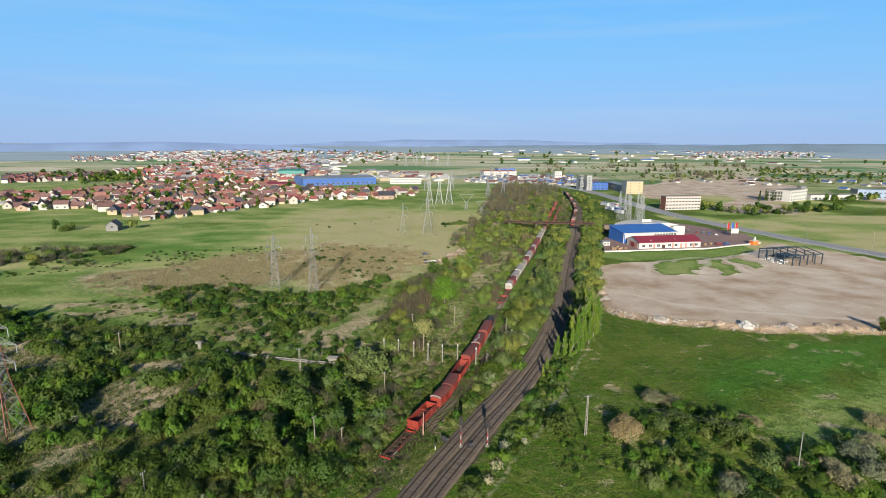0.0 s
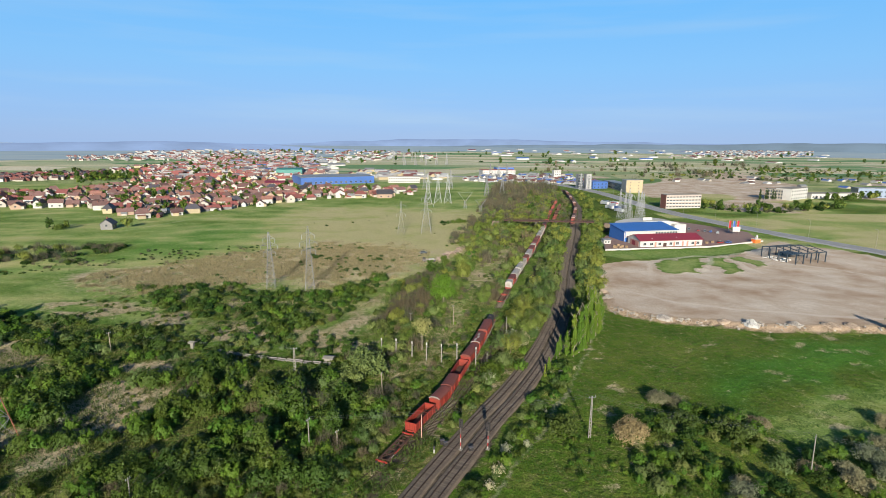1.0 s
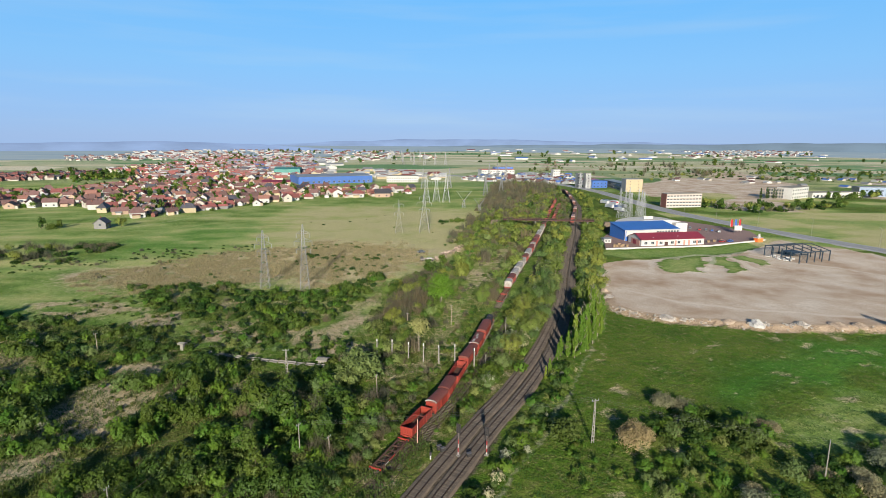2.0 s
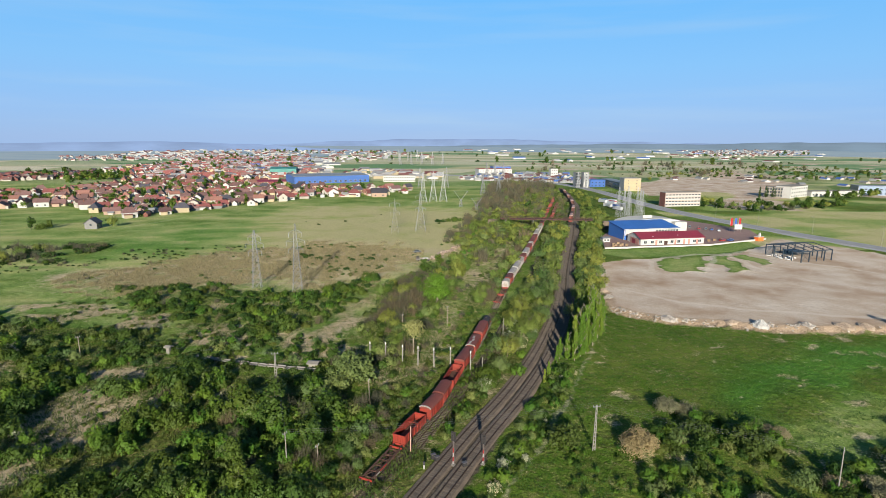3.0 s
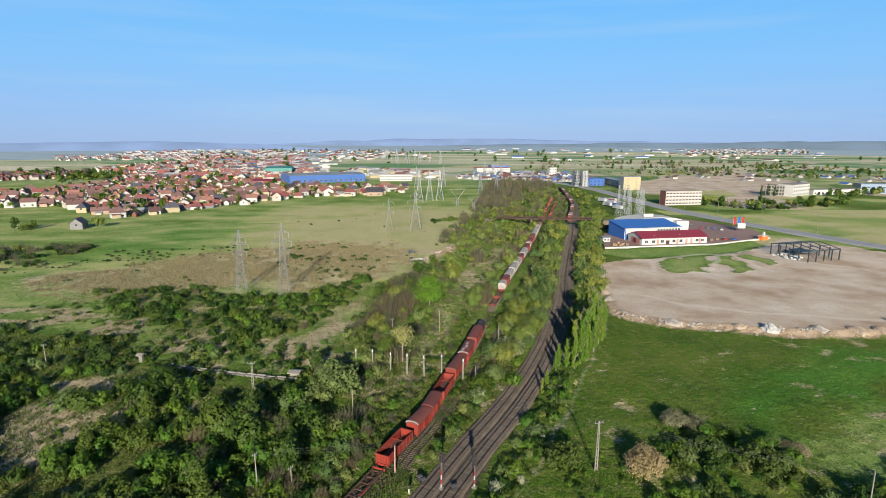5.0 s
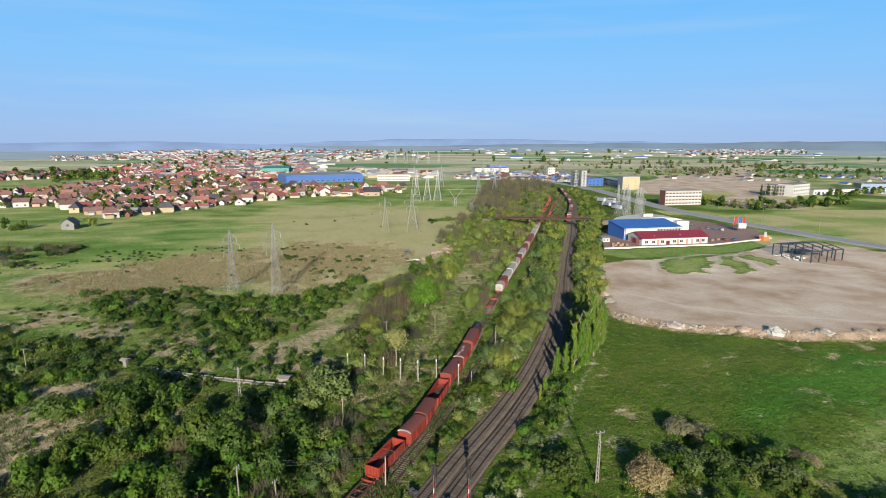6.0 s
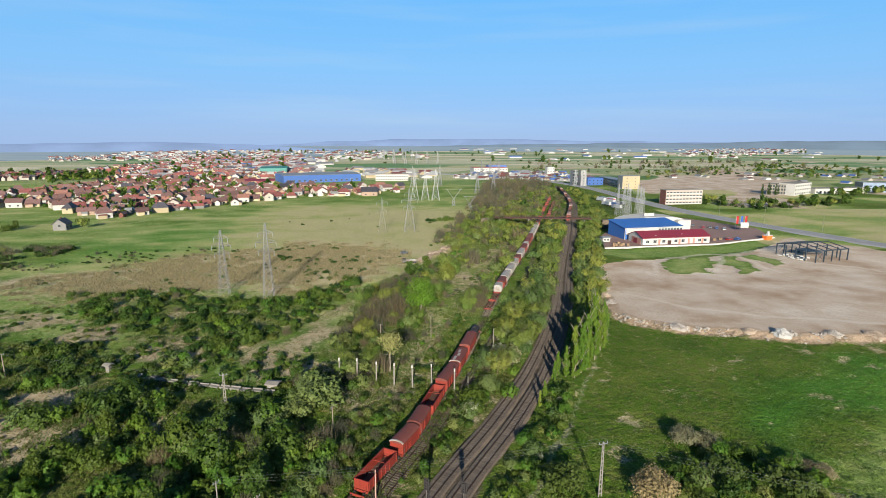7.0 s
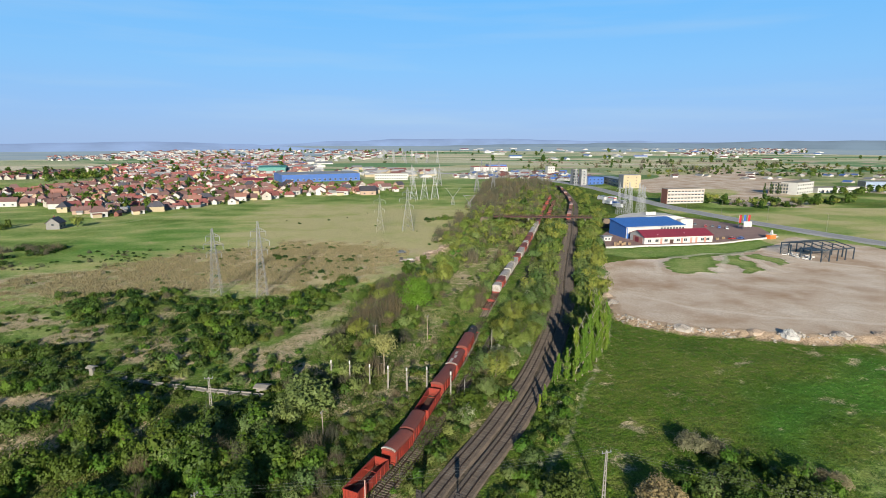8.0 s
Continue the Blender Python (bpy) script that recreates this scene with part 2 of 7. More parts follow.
PAD = [(87, 267), (108, 276), (145, 281), (176, 292), (205, 317), (228, 336), (231, 323), (246, 309), (258, 282), (278, 259), (181, 161), (159, 166), (146, 167), (130, 167), (115, 168), (99, 173), (84, 176), (72, 185), (68, 195), (76, 229)]
PAD_GRASS_A = [(114, 260), (126, 276), (149, 282), (142, 264), (133, 250), (115, 247)]
PAD_GRASS_B = [(149, 270), (160, 282), (162, 270), (158, 252), (147, 249)]
PAD_GRASS_C = [(167, 285), (176, 287), (180, 268), (171, 261)]
LAWN = [(96, 290), (102, 301), (170, 311), (216, 332), (213, 320), (179, 296), (147, 285), (109, 279)]
YARD = [(115, 344), (102, 303), (171, 314), (217, 334), (228, 368), (211, 401), (198, 421), (150, 405)]
LUSH_RIGHT = [(66, 124), (84, 141), (108, 153), (146, 163), (170, 165), (135, 138), (112, 127), (90, 121), (74, 112)]
OLIVE_CORNER = [(74, 106), (90, 117), (114, 124), (140, 138), (150, 120), (110, 95), (84, 92)]
LUSH_LEFT = [(-226, 253), (-210, 272), (-192, 282), (-187, 259), (-209, 232)]
LUSH_MID = [(-181, 294), (-179, 382), (-105, 397), (-86, 360), (-90, 311), (-121, 287), (-151, 266)]
TAN_FIELD = [(-99, 384), (-71, 461), (-1, 463), (38, 447), (20, 352), (12, 297), (-19, 268), (-70, 312), (-81, 339)]
SCRUB_DARK = [(-205, 262), (-222, 290), (-212, 312), (-180, 312), (-174, 286), (-186, 268)]
SCRUB_LEFT = [(-250, 278), (-236, 309), (-213, 309), (-184, 293), (-198, 272), (-234, 259)]
QUARRY = [(307, 778), (434, 925), (556, 910), (567, 797), (460, 664), (347, 657), (259, 619)]
QUARRY_B = [(305, 564), (367, 595), (374, 519), (334, 476), (284, 482)]
TOWN_NEAR = [(-468, 590), (-408, 648), (-414, 693), (-420, 774), (-300, 800), (-233, 755), (-181, 706), (-117, 678), (-20, 670), (-18, 628), (-46, 590), (-126, 560), (-166, 495), (-187, 468), (-216, 431), (-231, 419), (-262, 443), (-320, 494), (-358, 474), (-374, 471), (-440, 540)]
TOWN_FAR = [(-430, 790), (-440, 830), (-500, 930), (-579, 980), (-614, 1109), (-588, 1309), (-629, 1773), (-364, 1729), (-233, 1159), (-167, 981), (-226, 817), (-309, 800)]
TOWN_ROW = [(-596, 759), (-534, 813), (-504, 862), (-569, 973), (-607, 925), (-680, 867)]
MARKET = [(52, 841), (102, 978), (252, 994), (264, 860), (257, 755), (204, 770), (153, 806), (101, 801)]
FAR_VILLAGE = [(882, 1995), (1625, 3292), (3375, 4702), (1784, 2475), (1102, 1930)]
HEDGES = [(272, 775), (590, 1157), (893, 1309), (957, 1102), (706, 808), (586, 852), (476, 929)]
ROADSIDE_SCRUB = [(264, 505), (291, 467), (393, 498), (437, 540), (356, 509), (291, 494), (291, 553)]
OUTER_TOWN = [(-795, 1471), (-1003, 2057), (-939, 2658), (-517, 2466), (-302, 1905), (-321, 1521), (-521, 1381)]
TREADS = [
    [(108, 250), (114, 265), (129, 281), (151, 289), (167, 290), (201, 304), (214, 324)],
    [(134, 250), (144, 264), (157, 284), (167, 290)],
    [(164, 248), (165, 275), (167, 290)],
    [(219, 236), (208, 258), (189, 270), (182, 290)],
    [(167, 176), (127, 185), (99, 196), (83, 216)],
]
TOWN_PATH = [(-216, 360), (-208, 374), (-197, 399), (-174, 454), (-141, 520), (-124, 549), (-80, 576)]
FOOTPATH = [(11, 80), (22, 100), (36, 124), (50, 152), (65, 185)]
MEADOW_TRACK = [(-32, 143), (-32, 157), (-26, 185), (-17, 234), (-1, 289), (14, 352)]
DRY_F = [(-87, 116), (-85, 122), (-83, 131), (-75, 127), (-68, 113), (-68, 106), (-77, 105)]
DRY_G = [(-85, 141), (-75, 142), (-70, 134), (-78, 133)]
DRY_H = [(-72, 127), (-63, 128), (-58, 120), (-65, 118)]
MOTTLED = [(-151, 200), (-127, 210), (-84, 199), (-38, 167), (-17, 166), (-27, 144), (-68, 151), (-107, 168), (-135, 179)]
BARE_STAND = [(52, 440), (66, 455), (90, 500), (112, 600), (122, 700), (95, 760), (72, 620), (56, 520)]
OPEN_BANK = [(0, 134), (6, 150), (15, 185), (25, 215), (37, 255), (48, 290), (59, 325), (51, 327), (36, 285), (22, 255), (13, 222), (6, 195), (0, 162), (-4, 138)]
DUMP = [(-10, 246), (2, 246), (9, 266), (24, 300), (18, 322), (8, 318), (-6, 290)]
BETWEEN_TRACKS = [(-44, 60), (-24, 56), (-8, 80), (5, 103), (25, 140), (33, 168), (25, 168), (12, 135), (-3, 107), (-14, 88), (-26, 78)]



def along(line, x, y, width):
    """How near points lie to a worn path, from 1 on it to 0."""
    x, y = x + 1.5 * value_noise(x / 9, y / 9, 61), y + 1.5 * value_noise(x / 9, y / 9, 62)
    best = np.full(np.shape(x), 1e9)
    for (ax, ay), (bx, by) in zip(line, line[1:]):
        dx, dy = bx - ax, by - ay
        k = np.clip(((x - ax) * dx + (y - ay) * dy) / (dx * dx + dy * dy), 0, 1)
        best = np.minimum(best, np.hypot(x - ax - k * dx, y - ay - k * dy))
    return np.clip(1.5 - best / width, 0, 1)


SIDING_MID = [(-38, 42), (-13.3, 80.5), (-0.6, 104.5), (10.0, 127.7), (22.2, 161.5), (34.8, 199.1), (50.2, 244.7), (65, 296), (86.5, 371)]
STORAGE_MID = [(-42, 48), (-18.5, 80), (-10.3, 91.3), (-4.6, 102.7), (3.5, 119.0), (9.5, 137.5), (20.0, 170.5), (27.0, 196), (37.5, 230), (49.6, 267.5), (61.8, 306.7), (81.5, 373)]
MAIN_MID = [(-23, 37), (-1.2, 80.4), (5.1, 92.3), (13, 107), (23, 125), (34, 150), (47, 184), (66, 243), (76, 279), (99, 354), (118, 425)]


def land(x, y):
    """Height of the ground."""
    x, y = np.asarray(x, float), np.asarray(y, float)
    z = 0.22 * value_noise(x / 9, y / 9, 3) + 0.10 * value_noise(x / 2.6, y / 2.6, 4)
    z = z * np.clip((700 - y) / 400, 0.15, 1)
    pad = np.clip((inside(PAD, x, y) + 0.8 * value_noise(x / 3, y / 3, 8)) / 1.6 + 0.3, 0, 1)
    return np.where(pad > 0, z * (1 - 0.7 * pad) + pad * (1.5 - 1.3 * np.clip((y - 170) / 80, 0, 1)), z)


def spaced(lo, hi, step, ends, grow):
    a = list(np.arange(lo, hi, step))
    s, v = step, a[-1]
    while v < ends[1]:
        s *= grow
        v += s
        a.append(min(v, ends[1]))
    s, v = step, a[0]
    while v > ends[0]:
        s *= grow
        v -= s
        a.insert(0, max(v, ends[0]))
    return np.array(a)


gx = spaced(-175, 185, 1.6, (-4800, 4800), 1.055)
gy = spaced(74, 300, 1.5, (-900, 4850), 1.045)
GX, GY = np.meshgrid(gx, gy)
ground_mesh = bpy.data.meshes.new("ground")
nx, ny = len(gx), len(gy)
idx = np.arange(nx * ny).reshape(ny, nx)
ground_mesh.from_pydata(np.stack([GX, GY, land(GX, GY)], -1).reshape(-1, 3).tolist(), [],
                        np.stack([idx[:-1, :-1], idx[:-1, 1:], idx[1:, 1:], idx[1:, :-1]], -1).reshape(-1, 4).tolist())
SCRUB_COVER = np.clip(sum(zone(p, GX, GY, 5, 6, 91 + i) for i, p in enumerate((THICKET_FRONT, LEFT_SHRUBS, MID_SHRUBS, PATHSIDE, WOODS, FAR_WOODS, MEDIAN, TRACKSIDE, BETWEEN_TRACKS))), 0, 1) * np.where(GY < 150, 1.0, 0.6)
COVER = {
    "straw": np.clip(sum(zone(p, GX, GY, f, w, 11 + i) for i, (p, w, f) in enumerate(((REED_MID, 16, 16), (DRY_A, 4, 4), (DRY_B, 6, 5), (DRY_C, 6, 5), (DRY_D, 4, 4), (DRY_F, 4, 4), (DRY_G, 3, 3), (DRY_H, 3, 3), (DRY_E, 5, 4)))) * (0.85 + 0.5 * value_noise(GX / 6, GY / 4, 17)) + 0.9 * zone(MOTTLED, GX, GY, 8, 8, 19) * np.clip(1.9 * (value_noise(GX / 9, GY / 6, 13) + 0.5 * value_noise(GX / 3, GY / 2.4, 14)) + 0.05, 0, 1) + 0.52 * zone(OPEN_BANK, GX, GY, 4, 4, 92) * np.clip(0.8 + 0.8 * value_noise(GX / 7, GY / 7, 93), 0, 1) + 0.62 * (GX > 30) * (GX < 170) * (GY < 166) * np.clip(3 * (value_noise(GX / 7, GY / 5, 44) + 0.5 * value_noise(GX / 2.5, GY / 2, 45)) - 1.9, 0, 1) + np.where(GX < -45, 1.0, 0.55) * SCRUB_COVER * np.clip(1.6 * (value_noise(GX / 11, GY / 8, 15) + 0.4 * value_noise(GX / 4, GY / 3, 16)) - np.where(GX < -45, 0.12, 0.35), 0, 0.75), 0, 1),
    "dirt": np.clip(zone(PAD, GX, GY, 1.0, 1.5, 21) - zone(PAD_GRASS_A, GX, GY, 3, 3, 22) - zone(PAD_GRASS_B, GX, GY, 3, 3, 23) - 0.8 * zone(PAD_GRASS_C, GX, GY, 3, 3, 23) - zone(LAWN, GX, GY, 1, 0.5, 24)
                    + zone(QUARRY, GX, GY, 10, 15, 25) + zone(QUARRY_B, GX, GY, 8, 12, 26) + (GX > 250) * (GY > 560) * (GY < 1500) * np.clip(2.2 * value_noise(GX / 75, GY / 45, 27) - 0.55, 0, 0.8), 0, 1),
    "lush": np.clip(0.8 * zone(LUSH_RIGHT, GX, GY, 9, 6, 31) + zone(LUSH_LEFT, GX, GY, 5, 4, 32) + 0.85 * zone(LUSH_MID, GX, GY, 12, 10, 33) + 0.45 * zone(LAWN, GX, GY, 1, 0.5, 34), 0, 1),
    "tread": np.clip(sum(along(p, GX, GY, 1.7) for p in TREADS) + 0.55 * along(TOWN_PATH, GX, GY, 2.5) + 0.66 * along(FOOTPATH, GX, GY, 0.9) + 0.40 * along(MEADOW_TRACK, GX, GY, 1.4), 0, 1),
    "scrubland": SCRUB_COVER,
    "bank": np.clip(1.4 - np.abs(inside(PAD, GX, GY) - 1.6 + 0.9 * value_noise(GX / 2, GY / 2, 18)) / 3.2, 0, 1) * (GY < 215),
    "gravel": np.clip(along(MAIN_MID, GX, GY, 3.2) + 0.62 * along(SIDING_MID, GX, GY, 1.5) + 0.66 * along(STORAGE_MID, GX, GY, 1.7) * np.clip((GY - 78) / 20, 0, 1), 0, 1) * (GY < 420),
    "tan": np.clip(0.75 * zone(TAN_FIELD, GX, GY, 45, 25, 41) + (0.56 + 0.24 * value_noise(GX / 45, GY / 14, 46) + 0.16 * value_noise(GX / 12, GY / 5, 47)) * np.clip((GY - 128) / 70, 0, 1) * np.clip((70 + 0.3 * np.maximum(GY - 300, 0) - GX) / 50, 0, 1) + 0.62 * zone([(239, 385), (243, 425), (280, 452), (345, 466), (600, 490), (560, 200), (291, 329), (252, 350)], GX, GY, 6, 4, 49) + (GX > 200) * (GY > 300) * np.clip(0.35 + 0.9 * value_noise(GX / 70, GY / 45, 43) + 0.4 * value_noise(GX / 20, GY / 14, 48), 0, 1) + 0.5 * zone(OLIVE_CORNER, GX, GY, 4, 4, 94) + 0.6 * zone(PAD_GRASS_A, GX, GY, 4, 3, 22) + 0.6 * zone(PAD_GRASS_B, GX, GY, 4, 3, 23) + 0.6 * zone(PAD_GRASS_C, GX, GY, 4, 3, 23) + 0.5 * zone(LAWN, GX, GY, 2, 1, 34), 0, 1),
}
for key, values in COVER.items():
    a = ground_mesh.attributes.new(key, "FLOAT", "POINT")
    a.data.foreach_set("value", values.ravel().astype(np.float32))


def ground_material():
    m, t, s = material("meadow_and_soil")
    c = t.nodes.new("ShaderNodeNewGeometry").outputs["Position"]
    n1, n2, n3, n4 = noise_node(t, 0.05, 6, 0.6, c), noise_node(t, 0.45, 5, 0.7, c), noise_node(t, 2.2, 4, 0.75, c), noise_node(t, 0.008, 5, 0.6, c)

    def att(key):
        a = t.nodes.new("ShaderNodeAttribute")
        a.attribute_name = key
        return a.outputs["Fac"]

    def masked(key, low=0.35, high=0.65):
        k = math_node(t, "ADD", att(key), math_node(t, "MULTIPLY", math_node(t, "SUBTRACT", n2.outputs[0], 0.5), 0.9))
        return ramp_node(t, k, [(low, (0, 0, 0)), (high, (1, 1, 1))])
    meadow = ramp_node(t, n1.outputs[0], [(0.30, (0.046, 0.108, 0.009)), (0.5, (0.078, 0.148, 0.015)), (0.68, (0.155, 0.195, 0.035))])
    meadow = mix_node(t, ramp_node(t, n2.outputs[0], [(0.42, (0, 0, 0)), (0.70, (0.72, 0.72, 0.72))]), meadow, (0.165, 0.150, 0.052))
    meadow = mix_node(t, masked("lush"), meadow, ramp_node(t, n1.outputs[0], [(0.35, (0.058, 0.165, 0.018)), (0.65, (0.092, 0.215, 0.030))]))
    meadow = mix_node(t, masked("tan", 0.1, 0.7), meadow, ramp_node(t, math_node(t, "ADD", att("tan"), math_node(t, "SUBTRACT", n1.outputs[0], 0.5)), [(0.30, (0.155, 0.262, 0.055)), (0.55, (0.245, 0.325, 0.098)), (0.72, (0.325, 0.350, 0.130)), (1.0, (0.430, 0.390, 0.200))]))
    meadow = mix_node(t, math_node(t, "MULTIPLY", masked("scrubland", 0.3, 0.8), 0.8), meadow, ramp_node(t, n2.outputs[0], [(0.3, (0.066, 0.088, 0.018)), (0.5, (0.135, 0.142, 0.040)), (0.7, (0.290, 0.245, 0.120))]))
    mottle = math_node(t, "MULTIPLY", ramp_node(t, math_node(t, "ADD", math_node(t, "MULTIPLY", att("straw"), 0.85), math_node(t, "SUBTRACT", math_node(t, "MULTIPLY", math_node(t, "ADD", n2.outputs[0], n3.outputs[0]), 1.3), 1.3)), [(0.16, (0, 0, 0)), (0.72, (1, 1, 1))]), 0.96)
    meadow = mix_node(t, mottle, meadow, ramp_node(t, n2.outputs[0], [(0.25, (0.260, 0.235, 0.110)), (0.42, (0.440, 0.345, 0.230)), (0.7, (0.560, 0.450, 0.345))]))
    # far fields: long parcels of crops, fallow and ploughed soil
    v = t.nodes.new("ShaderNodeTexVoronoi")
    mp = t.nodes.new("ShaderNodeMapping")
    mp.inputs["Scale"].default_value, mp.inputs["Rotation"].default_value = (0.0034, 0.0105, 0.001), (0, 0, 0.12)
    t.links.new(c, mp.inputs["Vector"])
    t.links.new(mp.outputs[0], v.inputs["Vector"])
    v.inputs["Scale"].default_value = 1.0
    sep = t.nodes.new("ShaderNodeSeparateColor")
    t.links.new(v.outputs["Color"], sep.inputs[0])
    crops = ramp_node(t, sep.outputs[0], [(0.15, (0.10, 0.24, 0.10)), (0.3, (0.40, 0.40, 0.22)), (0.45, (0.62, 0.54, 0.40)), (0.55, (0.20, 0.30, 0.14)), (0.7, (0.68, 0.60, 0.48)), (0.85, (0.42, 0.42, 0.27))])
    crops = mix_node(t, 0.2, crops, ramp_node(t, n4.outputs[0], [(0.3, (0.20, 0.24, 0.13)), (0.7, (0.38, 0.35, 0.25))]))
    xyz = t.nodes.new("ShaderNodeSeparateXYZ")
    t.links.new(c, xyz.inputs[0])
    away = math_node(t, "ADD", xyz.outputs["Y"], math_node(t, "MULTIPLY", n4.outputs[0], 300.0))
    far = ramp_node(t, math_node(t, "MULTIPLY", away, 1 / 3000), [(0.27, (0, 0, 0)), (0.40, (1, 1, 1))])
    meadow = mix_node(t, far, meadow, crops)
    soil = ramp_node(t, n1.outputs[0], [(0.32, (0.34, 0.225, 0.145)), (0.5, (0.51, 0.41, 0.325)), (0.68, (0.63, 0.55, 0.47))])
    soil = mix_node(t, ramp_node(t, n3.outputs[0], [(0.35, (0.5, 0.5, 0.5)), (0.6, (0, 0, 0))]), soil, (0.40, 0.31, 0.23))
    col = mix_node(t, masked("dirt", 0.4, 0.6), meadow, soil)
    col = mix_node(t, masked("bank", 0.35, 0.8), col, ramp_node(t, n3.outputs[0], [(0.35, (0.30, 0.205, 0.13)), (0.65, (0.46, 0.36, 0.27))]))
    col = mix_node(t, math_node(t, "MULTIPLY", masked("tread", 0.4, 0.95), 0.45), col, (0.66, 0.585, 0.50))
    col = mix_node(t, masked("gravel", 0.35, 0.65), col, ramp_node(t, n2.outputs[0], [(0.3, (0.062, 0.050, 0.037)), (0.7, (0.140, 0.112, 0.085))]))
    grain = math_node(t, "SUBTRACT", 1.0, math_node(t, "MULTIPLY", att("dirt"), 0.6))
    col = mix_node(t, grain, col, ramp_node(t, n3.outputs[0], [(0.30, (0.50, 0.52, 0.50)), (0.70, (1.42, 1.40, 1.36))]), "MULTIPLY")
    t.links.new(col, s.inputs["Base Color"])
    s.inputs["Roughness"].default_value = 0.95
    s.inputs["Specular IOR Level"].default_value = 0.1
    n5 = noise_node(t, 0.62, 3, 0.6, c)
    relief = math_node(t, "ADD", math_node(t, "MULTIPLY", n3.outputs[0], 0.5), n5.outputs[0])
    bare = math_node(t, "MAXIMUM", math_node(t, "MULTIPLY", att("dirt"), 0.9), math_node(t, "MAXIMUM", math_node(t, "MULTIPLY", att("straw"), 0.6), math_node(t, "MAXIMUM", math_node(t, "MULTIPLY", att("gravel"), 0.8), math_node(t, "MINIMUM", math_node(t, "MULTIPLY", att("tan"), 0.9), 0.6))))
    bump_node(t, s, math_node(t, "MULTIPLY", relief, math_node(t, "SUBTRACT", 1.0, bare)), 1.0, 0.95)
    return m


ground_mesh.materials.append(ground_material())
ground_mesh.polygons.foreach_set("use_smooth", [True] * len(ground_mesh.polygons))
tagged(new("ground", ground_mesh), "rough spring meadow with dry patches and bare soil", "ground", kind="structure")


# ---- hills at the horizon ----
def hills(name, label, radius, base, rise, seed, mat, lo=-62, hi=62, wide=1.0):
    s, n = Shape(), 240
    pts = []
    for i in range(n + 1):
        a = radians(lo + (hi - lo) * i / n)
        u = math.degrees(a)
        h = base(u) + rise * (0.6 * value_noise(u / (9 * wide), seed, seed) + 0.28 * value_noise(u / (3.1 * wide), seed, seed + 1) + 0.12 * value_noise(u / (1.0 * wide), seed, seed + 2))
        h = max(-1.5, float(h))
        for r, z in ((radius - 160, -2.0), (radius - 80, 0.5 * h), (radius, h), (radius + 30, -2.0)):
            pts.append((r * math.sin(a), r * math.cos(a), z))
    faces = [(4 * i + k, 4 * i + 4 + k, 4 * i + 5 + k, 4 * i + 1 + k) for i in range(n) for k in range(3)]
    me = s.add(pts, faces).mesh(name, mat)
    me.polygons.foreach_set("use_smooth", [True] * len(me.polygons))
    return tagged(new(name, me), label, "hills", kind="structure")


# Distance haze is painted on these hills as a bluish emission over near-black.
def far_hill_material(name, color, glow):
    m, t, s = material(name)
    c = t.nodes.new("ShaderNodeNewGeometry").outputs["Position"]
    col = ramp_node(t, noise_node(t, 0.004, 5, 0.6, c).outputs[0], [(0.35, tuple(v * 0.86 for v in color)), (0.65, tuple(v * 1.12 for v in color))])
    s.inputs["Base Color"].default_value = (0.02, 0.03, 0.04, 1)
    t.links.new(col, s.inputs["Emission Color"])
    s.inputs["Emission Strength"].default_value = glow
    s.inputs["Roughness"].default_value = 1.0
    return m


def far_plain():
    """The far plain, its blue haze painted as a glow, from the last fields to the foot of the hills."""
    m, t, s = material("painted_haze_plain")
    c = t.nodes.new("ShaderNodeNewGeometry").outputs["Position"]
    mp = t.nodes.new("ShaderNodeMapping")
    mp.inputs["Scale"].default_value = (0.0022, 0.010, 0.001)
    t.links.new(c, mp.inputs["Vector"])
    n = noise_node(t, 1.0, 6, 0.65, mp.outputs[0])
    # field tones shifted to blue and emitted, to stand in for haze
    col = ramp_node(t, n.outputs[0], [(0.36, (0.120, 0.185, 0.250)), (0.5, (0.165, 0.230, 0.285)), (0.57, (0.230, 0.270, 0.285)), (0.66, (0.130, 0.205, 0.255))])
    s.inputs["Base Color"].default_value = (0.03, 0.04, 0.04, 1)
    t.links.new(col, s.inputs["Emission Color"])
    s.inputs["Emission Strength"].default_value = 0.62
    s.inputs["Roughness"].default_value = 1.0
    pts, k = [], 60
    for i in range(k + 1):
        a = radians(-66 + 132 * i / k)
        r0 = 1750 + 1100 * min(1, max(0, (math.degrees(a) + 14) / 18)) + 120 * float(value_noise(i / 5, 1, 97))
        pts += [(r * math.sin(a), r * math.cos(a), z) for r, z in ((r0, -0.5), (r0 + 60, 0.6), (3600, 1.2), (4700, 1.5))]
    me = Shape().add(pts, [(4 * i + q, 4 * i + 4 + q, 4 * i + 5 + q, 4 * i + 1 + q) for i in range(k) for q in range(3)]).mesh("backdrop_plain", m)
    tagged(new("backdrop_plain", me), "far plain of pale fields with blue haze painted as glow", "plain", kind="structure")


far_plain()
hills("backdrop_mountains", "mountain chain with haze painted as a pale blue glow", 4800, lambda u: 52 * min(1, max(0, (u + 20) / 12)), 20, 3, far_hill_material("painted_haze_mountain", (0.140, 0.200, 0.330), 1.0), -20, 62)
hills("backdrop_ridge", "long mountain ridge behind the town, its haze painted as blue glow", 2980, lambda u: (27 + 17 * math.exp(-((u + 27) / 9) ** 2)) * min(1, (-7 - u) / 10), 11, 5, far_hill_material("painted_haze_ridge", (0.135, 0.195, 0.325), 1.0), -62, 5, 1.6)
